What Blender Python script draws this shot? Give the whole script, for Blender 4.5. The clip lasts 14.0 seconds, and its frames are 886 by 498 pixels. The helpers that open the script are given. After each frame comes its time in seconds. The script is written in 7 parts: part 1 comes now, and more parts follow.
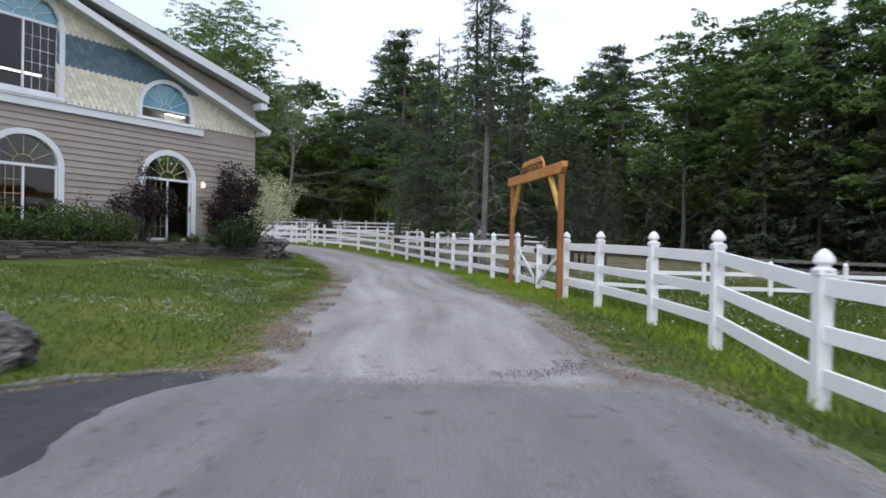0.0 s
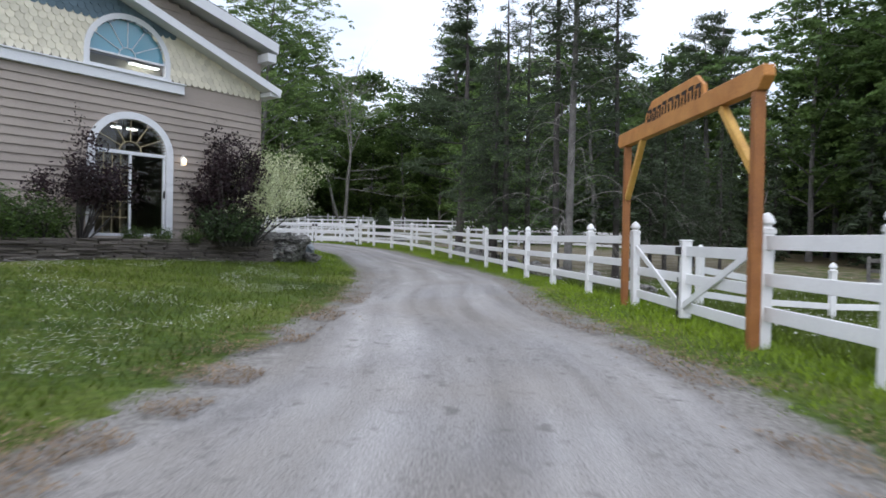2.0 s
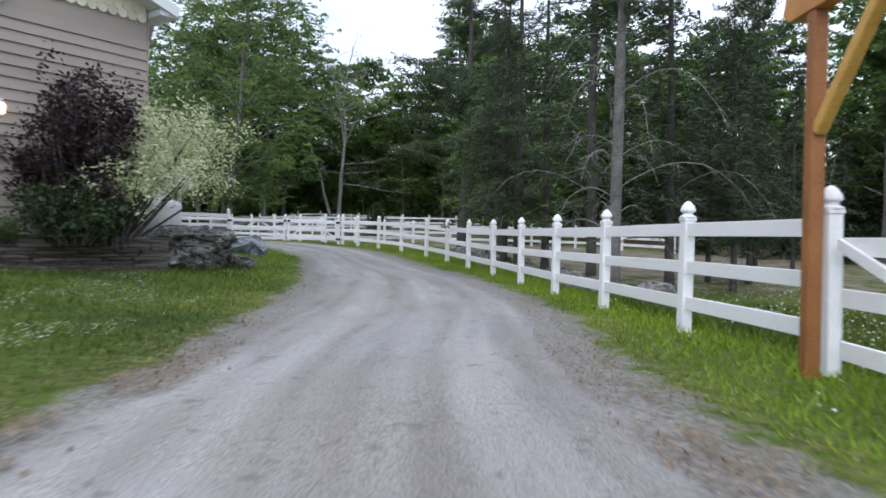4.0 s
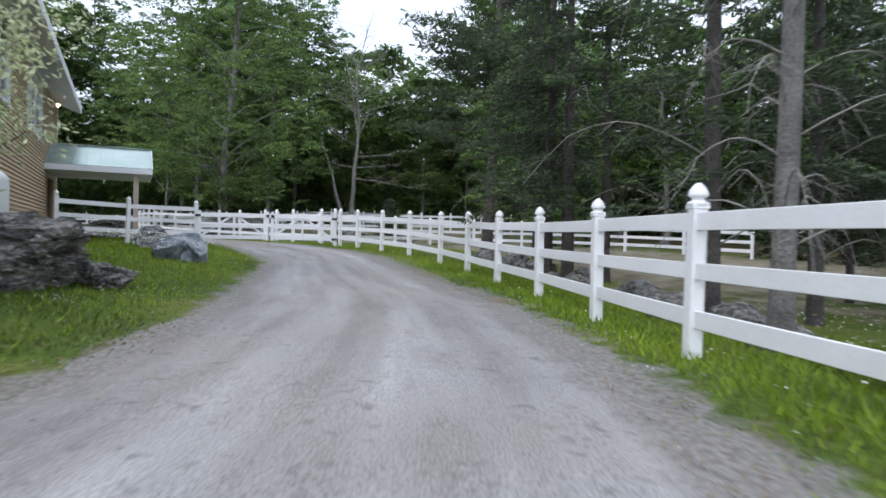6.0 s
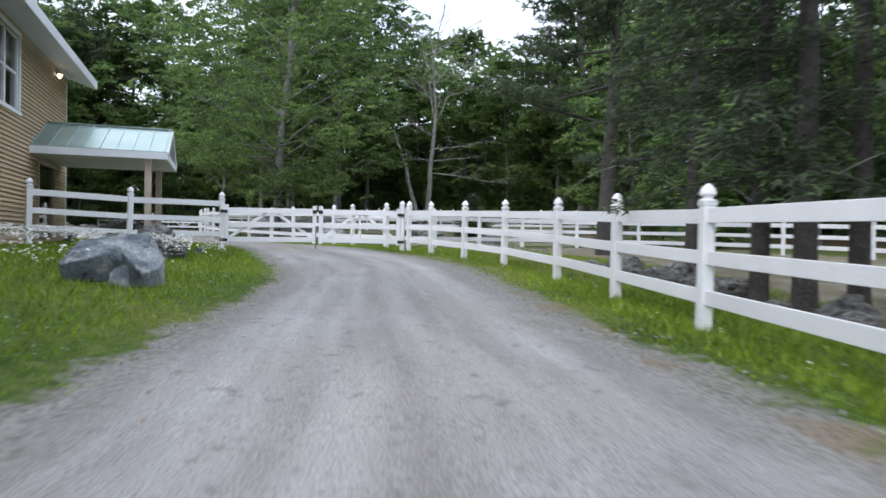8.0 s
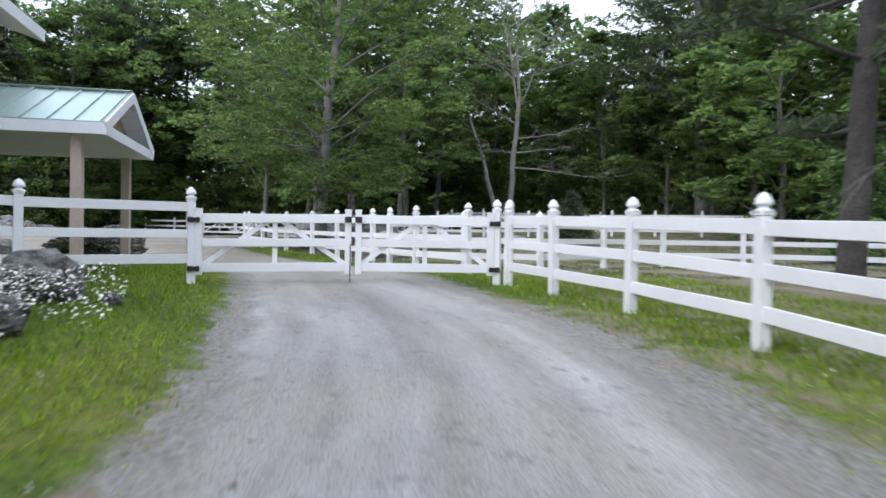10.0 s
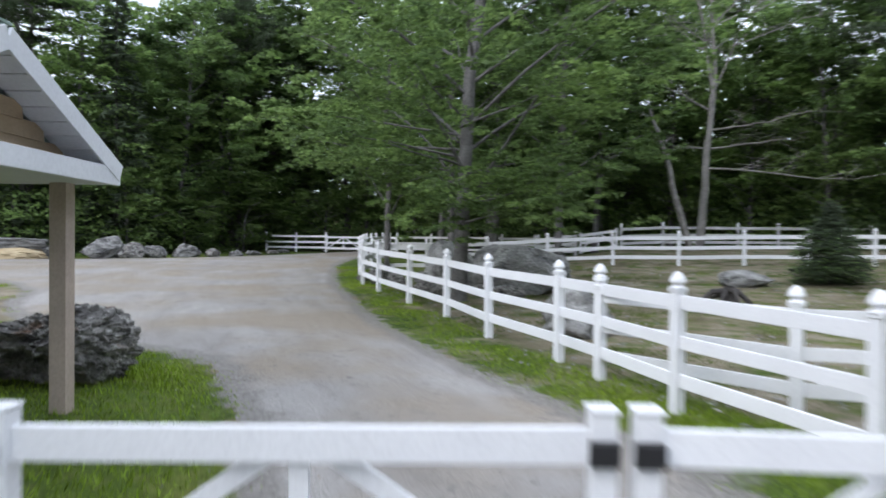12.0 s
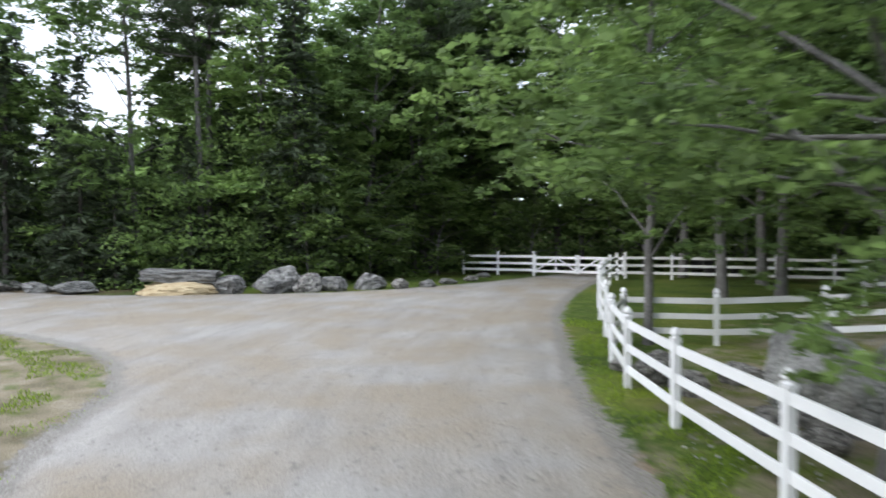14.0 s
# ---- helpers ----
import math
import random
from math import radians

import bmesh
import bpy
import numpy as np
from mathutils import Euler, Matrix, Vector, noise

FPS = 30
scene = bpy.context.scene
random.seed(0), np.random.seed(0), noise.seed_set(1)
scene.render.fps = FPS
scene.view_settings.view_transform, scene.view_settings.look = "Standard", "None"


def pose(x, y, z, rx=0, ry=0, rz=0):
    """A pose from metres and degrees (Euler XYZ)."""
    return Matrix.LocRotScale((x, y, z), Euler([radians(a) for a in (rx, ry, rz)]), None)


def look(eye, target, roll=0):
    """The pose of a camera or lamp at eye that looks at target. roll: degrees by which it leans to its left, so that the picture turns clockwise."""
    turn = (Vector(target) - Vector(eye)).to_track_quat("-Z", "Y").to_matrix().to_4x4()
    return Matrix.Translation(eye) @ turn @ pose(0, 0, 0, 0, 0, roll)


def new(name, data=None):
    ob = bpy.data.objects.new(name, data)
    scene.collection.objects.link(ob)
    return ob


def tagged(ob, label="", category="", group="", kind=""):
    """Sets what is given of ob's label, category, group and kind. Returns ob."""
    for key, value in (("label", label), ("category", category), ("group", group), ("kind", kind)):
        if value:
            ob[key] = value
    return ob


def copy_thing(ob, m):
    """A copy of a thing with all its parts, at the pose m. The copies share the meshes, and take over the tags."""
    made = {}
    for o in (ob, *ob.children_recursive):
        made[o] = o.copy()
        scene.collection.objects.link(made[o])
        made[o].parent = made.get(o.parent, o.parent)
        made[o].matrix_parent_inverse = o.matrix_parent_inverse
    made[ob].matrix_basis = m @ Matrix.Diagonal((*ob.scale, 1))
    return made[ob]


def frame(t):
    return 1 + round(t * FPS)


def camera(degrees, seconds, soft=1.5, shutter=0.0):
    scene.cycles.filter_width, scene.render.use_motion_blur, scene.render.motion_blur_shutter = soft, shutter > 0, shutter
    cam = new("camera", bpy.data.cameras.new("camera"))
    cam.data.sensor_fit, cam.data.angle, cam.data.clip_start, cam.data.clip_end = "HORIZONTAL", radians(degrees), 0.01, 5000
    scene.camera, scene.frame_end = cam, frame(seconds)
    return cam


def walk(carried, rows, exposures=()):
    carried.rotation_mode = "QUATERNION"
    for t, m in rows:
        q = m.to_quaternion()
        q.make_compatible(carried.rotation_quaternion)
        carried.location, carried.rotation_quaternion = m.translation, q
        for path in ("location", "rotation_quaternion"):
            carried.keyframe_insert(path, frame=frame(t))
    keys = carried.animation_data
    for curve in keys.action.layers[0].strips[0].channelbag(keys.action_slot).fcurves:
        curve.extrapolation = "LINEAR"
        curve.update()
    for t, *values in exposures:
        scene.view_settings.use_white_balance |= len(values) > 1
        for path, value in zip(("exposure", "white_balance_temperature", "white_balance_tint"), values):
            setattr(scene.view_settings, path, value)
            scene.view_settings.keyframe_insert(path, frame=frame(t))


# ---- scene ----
cam = camera(67.3, 14.0, soft=1.6, shutter=0.5)
METRES, EYE, TILT, LEAN, TURN = 54.545, 1.2, 0.0, 0.0, 0.0
ROWS = [
    (0.0, 0.0, 0.0, 0.0, 0.01, -0.64, -1.25),
    (0.5, 0.0018, 0.0335, -0.0007, 1.28, -0.64, -1.25),
    (1.0, 0.0025, 0.0654, -0.0012, 2.84, -0.65, -1.22),
    (1.5, 0.0016, 0.0982, -0.0015, 4.78, -0.69, -1.2),
    (2.0, -0.0002, 0.1295, -0.0019, 6.01, -0.71, -1.17),
    (2.5, -0.0024, 0.162, -0.0026, 6.56, -0.7, -1.13),
    (3.0, -0.0029, 0.1927, -0.0029, 6.61, -0.7, -1.07),
    (5.5, -0.0118, 0.3407, -0.0039, 7.8, -0.56, -1.31),
    (6.0, -0.0157, 0.3713, -0.0037, 8.86, -0.57, -1.28),
    (6.5, -0.0211, 0.4005, -0.0033, 10.17, -0.6, -1.17),
    (7.0, -0.028, 0.4302, -0.0034, 11.74, -0.61, -1.12),
    (7.5, -0.0365, 0.4594, -0.0033, 13.71, -0.63, -1.06),
    (8.0, -0.0476, 0.4911, -0.0028, 15.62, -0.63, -1.0),
    (10.5, -0.1254, 0.6708, 0.0095, 24.14, -0.69, -0.79),
    (11.0, -0.1468, 0.705, 0.0143, 26.6, -0.71, -0.79),
    (11.5, -0.1689, 0.7388, 0.0208, 27.8, -0.7, -0.75),
    (12.0, -0.1961, 0.7739, 0.0276, 33.1, -0.72, -0.56),
    (12.5, -0.2253, 0.8062, 0.0343, 37.29, -0.75, -0.42),
    (13.0, -0.2574, 0.839, 0.0414, 39.77, -0.83, -0.23),
    (13.5, -0.2912, 0.8684, 0.0476, 44.14, -0.83, -0.04),
    (14.0, -0.3279, 0.8942, 0.0525, 49.78, -0.88, 0.29),
]
walk(cam, [(t, pose(0, 0, EYE, TILT, LEAN, TURN) @ pose(METRES * x, METRES * y, METRES * z, 90 + pitch, roll, yaw)) for t, x, y, z, yaw, pitch, roll in ROWS],
     exposures=[(0.0, -0.04, 6200, 13), (1.5, -0.02, 6200, 13), (3.0, 0.07, 6100, 12), (5.5, 0.24, 6080, 12), (6.5, 0.28, 6080, 11), (8.0, 0.43, 6100, 11), (10.5, 0.56, 6100, 12), (11.5, 0.45, 6050, 12), (12.0, 0.5, 6080, 12), (12.5, 0.76, 6200, 11), (13.5, 0.75, 6300, 10), (14.0, 0.73, 6300, 10)])

# ---- world and light: bright overcast evening ----
world = bpy.data.worlds.new("overcast_sky")
scene.world = world
world.use_nodes = True
wn = world.node_tree.nodes
wl = world.node_tree.links
wn.clear()
sky = wn.new("ShaderNodeTexSky")
sky.sky_type = "NISHITA"
sky.sun_disc = False
sky.sun_elevation = radians(35)
sky.sun_rotation = radians(194)
tc = wn.new("ShaderNodeTexCoord")
mp = wn.new("ShaderNodeMapping")
mp.inputs["Scale"].default_value = (1.0, 1.0, 3.0)
cl = wn.new("ShaderNodeTexNoise")
cl.inputs["Scale"].default_value = 2.2
cl.inputs["Detail"].default_value = 5.0
cr = wn.new("ShaderNodeValToRGB")
cr.color_ramp.elements[0].position = 0.38
cr.color_ramp.elements[0].color = (0.78, 0.83, 0.9, 1)
cr.color_ramp.elements[1].position = 0.62
cr.color_ramp.elements[1].color = (1.12, 1.13, 1.16, 1)
bg1 = wn.new("ShaderNodeBackground")
bg1.inputs["Strength"].default_value = 0.06
bg2 = wn.new("ShaderNodeBackground")
bg2.inputs["Strength"].default_value = 0.66
# an overcast sky is brightest overhead and greyer towards the horizon
sz = wn.new("ShaderNodeSeparateXYZ")
lift = wn.new("ShaderNodeMapRange")
lift.inputs["To Min"].default_value = 1.0
lift.inputs["To Max"].default_value = 2.5
up_mix = wn.new("ShaderNodeVectorMath")
up_mix.operation = "SCALE"
ad = wn.new("ShaderNodeAddShader")
wo = wn.new("ShaderNodeOutputWorld")
wl.new(tc.outputs["Generated"], mp.inputs["Vector"])
wl.new(mp.outputs[0], cl.inputs["Vector"])
wl.new(cl.outputs["Fac"], cr.inputs["Fac"])
wl.new(tc.outputs["Generated"], sz.inputs[0])
wl.new(sz.outputs["Z"], lift.inputs["Value"])
wl.new(cr.outputs[0], up_mix.inputs[0])
wl.new(lift.outputs[0], up_mix.inputs["Scale"])
wl.new(up_mix.outputs[0], bg2.inputs["Color"])
wl.new(sky.outputs[0], bg1.inputs["Color"])
wl.new(bg1.outputs[0], ad.inputs[0])
wl.new(bg2.outputs[0], ad.inputs[1])
wl.new(ad.outputs[0], wo.inputs["Surface"])
sun = new("sun", bpy.data.lights.new("sun", "SUN"))
sun.data.energy = 0.8
sun.data.angle = radians(25)
sun.data.color = (1.0, 0.95, 0.88)
sun.matrix_world = look((0, 0, 60), (12, 49, 24))

# ---- materials ----


def mat(name, base, dark=None, scale=8.0, fine=60.0, rough=0.7, bump=0.3, metal=0.0, dist=0.01, spread=0.25, stain=0.35, rand=0.0, island=0.0, trans=0.0, spec=0.4):
    """A surface with variation at two scales and fine relief; base and dark are mixed by noise."""
    m = bpy.data.materials.new(name)
    m.use_nodes = True
    n, l = m.node_tree.nodes, m.node_tree.links
    p = n["Principled BSDF"]
    p.inputs["Roughness"].default_value = rough
    p.inputs["Metallic"].default_value = metal
    p.inputs["Specular IOR Level"].default_value = spec
    dark = dark or tuple(c * 0.72 for c in base)
    co = n.new("ShaderNodeTexCoord")
    big = n.new("ShaderNodeTexNoise")
    big.inputs["Scale"].default_value = scale
    big.inputs["Detail"].default_value = 6
    small = n.new("ShaderNodeTexNoise")
    small.inputs["Scale"].default_value = fine
    small.inputs["Detail"].default_value = 4
    l.new(co.outputs["Object"], big.inputs["Vector"])
    l.new(co.outputs["Object"], small.inputs["Vector"])
    ramp = n.new("ShaderNodeValToRGB")
    ramp.color_ramp.elements[0].position = 0.5 - spread
    ramp.color_ramp.elements[1].position = 0.5 + spread
    ramp.color_ramp.elements[0].color = (*dark, 1)
    ramp.color_ramp.elements[1].color = (*base, 1)
    l.new(big.outputs["Fac"], ramp.inputs["Fac"])
    mul = n.new("ShaderNodeMixRGB")
    mul.blend_type = "MULTIPLY"
    mul.inputs["Fac"].default_value = stain
    l.new(ramp.outputs[0], mul.inputs[1])
    sr = n.new("ShaderNodeValToRGB")
    sr.color_ramp.elements[0].position = 0.3
    sr.color_ramp.elements[0].color = (0.35, 0.35, 0.35, 1)
    sr.color_ramp.elements[1].position = 0.6
    l.new(small.outputs["Fac"], sr.inputs["Fac"])
    l.new(sr.outputs[0], mul.inputs[2])
    out = mul.outputs[0]
    if rand or island:
        if island:
            src = n.new("ShaderNodeNewGeometry").outputs["Random Per Island"]
        else:
            src = n.new("ShaderNodeObjectInfo").outputs["Random"]
        mr = n.new("ShaderNodeMapRange")
        mr.inputs["To Min"].default_value = 1.0 - (rand or island)
        mr.inputs["To Max"].default_value = 1.0 + (rand or island)
        l.new(src, mr.inputs["Value"])
        sc = n.new("ShaderNodeVectorMath")
        sc.operation = "SCALE"
        l.new(out, sc.inputs[0])
        l.new(mr.outputs[0], sc.inputs["Scale"])
        out = sc.outputs[0]
    l.new(out, p.inputs["Base Color"])
    if bump:
        b = n.new("ShaderNodeBump")
        b.inputs["Strength"].default_value = bump
        b.inputs["Distance"].default_value = dist
        l.new(small.outputs["Fac"], b.inputs["Height"])
        l.new(b.outputs[0], p.inputs["Normal"])
    if trans:
        tr = n.new("ShaderNodeBsdfTranslucent")
        l.new(out, tr.inputs["Color"])
        mx = n.new("ShaderNodeMixShader")
        mx.inputs["Fac"].default_value = trans
        l.new(p.outputs[0], mx.inputs[1])
        l.new(tr.outputs[0], mx.inputs[2])
        l.new(mx.outputs[0], n["Material Output"].inputs["Surface"])
    return m


M_VINYL = mat("white_vinyl", (0.8, 0.81, 0.83), (0.72, 0.73, 0.75), 1.5, 40, 0.45, 0.05, stain=0.12, rand=0.04)
M_GREYRAIL = mat("weathered_white_vinyl", (0.66, 0.67, 0.67), (0.5, 0.51, 0.5), 1.5, 40, 0.55, 0.05, stain=0.2, rand=0.06)
M_BLACK = mat("black_iron", (0.02, 0.02, 0.022), None, 20, 100, 0.5, 0.1)
M_CEDAR = mat("stained_cedar", (0.6, 0.28, 0.075), (0.42, 0.17, 0.04), 3, 50, 0.55, 0.2, dist=0.004, rand=0.08)
M_CEDARD = mat("dark_stained_cedar", (0.36, 0.15, 0.045), (0.22, 0.085, 0.028), 3, 50, 0.55, 0.2, dist=0.004, rand=0.08)
M_CEDARL = mat("yellow_cedar", (0.66, 0.4, 0.1), (0.5, 0.27, 0.06), 3, 50, 0.55, 0.2, dist=0.004)
M_CARVE = mat("burnt_lettering", (0.035, 0.02, 0.012), None, 10, 60, 0.8, 0.2)
M_TRIM = mat("white_trim_paint", (0.8, 0.82, 0.86), (0.7, 0.72, 0.77), 1.0, 30, 0.5, 0.05, stain=0.12)
M_TAN = mat("taupe_clapboard", (0.39, 0.338, 0.302), (0.335, 0.292, 0.262), 1.2, 40, 0.65, 0.1, dist=0.003, stain=0.2, rand=0.05)
M_TANB = mat("tan_clapboard", (0.5, 0.385, 0.26), (0.43, 0.33, 0.22), 1.2, 40, 0.65, 0.1, dist=0.003, stain=0.2, rand=0.05)
M_CREAM = mat("cream_shingle", (0.76, 0.72, 0.6), (0.68, 0.64, 0.52), 2, 50, 0.7, 0.1, dist=0.003, stain=0.15, rand=0.12)
M_BLUE = mat("slate_blue_shingle", (0.13, 0.19, 0.235), (0.1, 0.15, 0.19), 2, 50, 0.7, 0.1, dist=0.003, stain=0.2, rand=0.1)
M_SOFFIT = mat("white_soffit", (0.72, 0.73, 0.74), None, 1, 40, 0.6, 0.05, stain=0.1, spread=0.5)
M_SHINGLEROOF = mat("grey_roof_shingle", (0.12, 0.12, 0.125), None, 3, 60, 0.9, 0.4, stain=0.5)
M_METALROOF = mat("pale_green_metal_roof", (0.42, 0.52, 0.5), (0.3, 0.42, 0.4), 0.8, 30, 0.3, 0.03, metal=0.55, stain=0.15)
M_BARK = mat("grey_bark", (0.215, 0.208, 0.203), (0.095, 0.091, 0.088), 3, 22, 0.95, 1.0, dist=0.03, stain=0.6)
M_BARKD = mat("dark_spruce_bark", (0.1, 0.092, 0.088), (0.045, 0.041, 0.039), 3, 22, 0.95, 1.0, dist=0.03, stain=0.6)
M_DEAD = mat("silver_deadwood", (0.34, 0.325, 0.305), (0.17, 0.16, 0.148), 4, 30, 0.95, 0.8, dist=0.02, stain=0.5)
M_LEAF = mat("maple_leaf", (0.21, 0.31, 0.095), (0.105, 0.165, 0.058), 0.7, 6, 0.6, 0.0, spread=0.12, stain=0.2, island=0.4, trans=0.6)
# maple leaf colour lifted, to stand in for more light in the yard woods
M_LEAF3 = mat("brightened_leaf", (0.25, 0.37, 0.115), (0.14, 0.22, 0.07), 0.7, 6, 0.6, 0.0, spread=0.12, stain=0.2, island=0.4, trans=0.62)
M_LEAF2 = mat("oak_leaf", (0.145, 0.225, 0.07), (0.075, 0.125, 0.042), 0.7, 6, 0.6, 0.0, spread=0.12, stain=0.2, island=0.4, trans=0.58)
M_SPRUCE = mat("spruce_needles", (0.075, 0.105, 0.055), (0.04, 0.058, 0.032), 0.5, 6, 0.7, 0.0, stain=0.2, island=0.4, trans=0.3)
M_PINE = mat("pine_needles", (0.08, 0.115, 0.055), (0.045, 0.068, 0.034), 0.5, 6, 0.7, 0.0, stain=0.2, island=0.4, trans=0.42)
M_TIP = mat("fresh_spruce_tips", (0.17, 0.27, 0.075), (0.1, 0.18, 0.055), 0.5, 6, 0.7, 0.0, stain=0.2, island=0.4, trans=0.4)
M_PURPLE = mat("purple_leaf", (0.035, 0.017, 0.022), (0.018, 0.01, 0.013), 1, 8, 0.6, 0.0, stain=0.3, island=0.5, trans=0.2)
M_WILLOW = mat("variegated_willow_leaf", (0.74, 0.76, 0.54), (0.42, 0.49, 0.24), 1.5, 8, 0.6, 0.0, stain=0.2, island=0.35, trans=0.3)
M_SHRUB = mat("shrub_leaf", (0.19, 0.29, 0.115), (0.115, 0.175, 0.075), 1, 8, 0.6, 0.0, stain=0.3, island=0.5, trans=0.5)
M_GRASS = mat("grass_blade", (0.118, 0.17, 0.016), (0.055, 0.082, 0.011), 0.35, 4, 0.6, 0.0, stain=0.2, island=0.45, trans=0.3)
M_GRASS2 = mat("bright_grass_blade", (0.235, 0.35, 0.02), (0.135, 0.21, 0.014), 0.35, 4, 0.6, 0.0, stain=0.2, island=0.45, trans=0.3)
M_DARKSHRUB = mat("dark_shrub_leaf", (0.055, 0.095, 0.032), (0.025, 0.045, 0.016), 1, 8, 0.6, 0.0, stain=0.3, island=0.5, trans=0.25)
M_PERENNIAL = mat("perennial_leaf", (0.1, 0.165, 0.038), (0.045, 0.08, 0.022), 1, 8, 0.6, 0.0, stain=0.3, island=0.5, trans=0.3)
M_PETAL = mat("white_petal", (0.8, 0.8, 0.76), None, 3, 20, 0.6, 0.0, stain=0.1)


def rock_mat(name, pale, mid, dark, lichen, patch=0.5, rust=0.0, relief=0.09, freq=1.0):
    """Broken stone: mottled faces, dark stained hollows and pale lichen patches with ragged edges."""
    m = bpy.data.materials.new(name)
    m.use_nodes = True
    n, l = m.node_tree.nodes, m.node_tree.links
    p = n["Principled BSDF"]
    p.inputs["Roughness"].default_value = 0.93
    p.inputs["Specular IOR Level"].default_value = 0.25
    co = n.new("ShaderNodeTexCoord")
    oi = n.new("ShaderNodeObjectInfo")
    vo = n.new("ShaderNodeVectorMath")
    vo.operation = "SCALE"
    vo.inputs[0].default_value = (31.0, 17.0, 23.0)
    l.new(oi.outputs["Random"], vo.inputs["Scale"])
    va = n.new("ShaderNodeVectorMath")
    l.new(co.outputs["Object"], va.inputs[0])
    l.new(vo.outputs[0], va.inputs[1])

    def nz(scale, detail=6.0, rough=0.6):
        t = n.new("ShaderNodeTexNoise")
        t.inputs["Scale"].default_value = scale * freq
        t.inputs["Detail"].default_value = detail
        t.inputs["Roughness"].default_value = rough
        l.new(va.outputs[0], t.inputs["Vector"])
        return t.outputs["Fac"]

    def ramp(src, *stops):
        r = n.new("ShaderNodeValToRGB")
        while len(r.color_ramp.elements) < len(stops):
            r.color_ramp.elements.new(0.5)
        for e, (pos, c) in zip(r.color_ramp.elements, stops):
            e.position, e.color = pos, (*c, 1)
        l.new(src, r.inputs["Fac"])
        return r.outputs[0]

    def mix(fac, a, b, mode="MIX"):
        x = n.new("ShaderNodeMixRGB")
        x.blend_type = mode
        if isinstance(fac, float):
            x.inputs["Fac"].default_value = fac
        else:
            l.new(fac, x.inputs["Fac"])
        l.new(a, x.inputs[1])
        if isinstance(b, tuple):
            x.inputs[2].default_value = (*b, 1)
        else:
            l.new(b, x.inputs[2])
        return x.outputs[0]

    c = ramp(nz(1.7), (0.34, dark), (0.48, mid), (0.64, pale))
    c = mix(ramp(nz(3.2, 9, 0.7), (0.56, (0, 0, 0)), (0.6, (patch, patch, patch))), c, lichen)
    c = mix(ramp(nz(5.5, 9, 0.7), (0.6, (0, 0, 0)), (0.66, (0.75, 0.75, 0.75))), c, dark)
    if rust:
        c = mix(ramp(nz(2.3), (0.58, (0, 0, 0)), (0.68, (rust, rust, rust))), c, (0.16, 0.085, 0.045))
    c = mix(0.7, c, ramp(nz(24, 4), (0.34, (0.5, 0.5, 0.5)), (0.6, (1.1, 1.1, 1.1))), "MULTIPLY")
    l.new(c, p.inputs["Base Color"])
    b = n.new("ShaderNodeBump")
    b.inputs["Strength"].default_value = 1.0
    b.inputs["Distance"].default_value = relief
    l.new(nz(6.5, 9, 0.68), b.inputs["Height"])
    l.new(b.outputs[0], p.inputs["Normal"])
    return m


M_STONE = rock_mat("grey_granite", (0.31, 0.31, 0.305), (0.17, 0.17, 0.167), (0.05, 0.05, 0.05), (0.42, 0.43, 0.4), 0.5, freq=1.5)
M_BLUESTONE = rock_mat("blue_grey_boulder", (0.36, 0.38, 0.39), (0.17, 0.195, 0.22), (0.035, 0.043, 0.055), (0.48, 0.48, 0.46), 0.5, 0.15, relief=0.03)
M_DARKSTONE = rock_mat("dark_lichened_boulder", (0.4, 0.39, 0.37), (0.19, 0.182, 0.175), (0.03, 0.03, 0.031), (0.5, 0.51, 0.46), 0.7, 0.35, 0.06, 2.4)
M_PALESTONE = rock_mat("pale_weathered_granite", (0.44, 0.44, 0.43), (0.33, 0.33, 0.32), (0.15, 0.15, 0.15), (0.52, 0.53, 0.5), 0.4)
M_ROUGHSTONE = rock_mat("rough_lichened_ledge", (0.4, 0.385, 0.36), (0.19, 0.185, 0.175), (0.045, 0.043, 0.042), (0.52, 0.52, 0.49), 0.8, 0.7)
M_WALLSTONE = mat("stacked_slate", (0.19, 0.165, 0.145), (0.09, 0.08, 0.072), 3, 30, 0.9, 0.7, dist=0.01, stain=0.4, rand=0.35)
M_SAND = mat("yellow_sand", (0.52, 0.44, 0.29), (0.34, 0.26, 0.15), 3.5, 40, 0.95, 0.6, stain=0.3)
M_MULCH = mat("bed_soil", (0.06, 0.045, 0.032), None, 4, 30, 0.95, 0.8, dist=0.03)
M_TANK = mat("white_tank_paint", (0.8, 0.81, 0.82), None, 1, 30, 0.35, 0.03, stain=0.1, spread=0.5)
M_POSTTAN = mat("beige_post_paint", (0.57, 0.47, 0.395), None, 2, 30, 0.6, 0.08, stain=0.2)
M_INSIDE = mat("interior_wall", (0.3, 0.24, 0.16), None, 1, 10, 0.8, 0.0)
M_CARBODY = mat("dark_vehicle_paint", (0.03, 0.03, 0.032), None, 1, 20, 0.3, 0.0)
M_LITTER = mat("brown_litter", (0.27, 0.19, 0.112), (0.12, 0.08, 0.047), 2, 30, 0.9, 0.3, island=0.5)
M_PEBBLE = mat("loose_gravel", (0.32, 0.315, 0.31), (0.17, 0.168, 0.165), 2, 30, 0.9, 0.3, island=0.4)


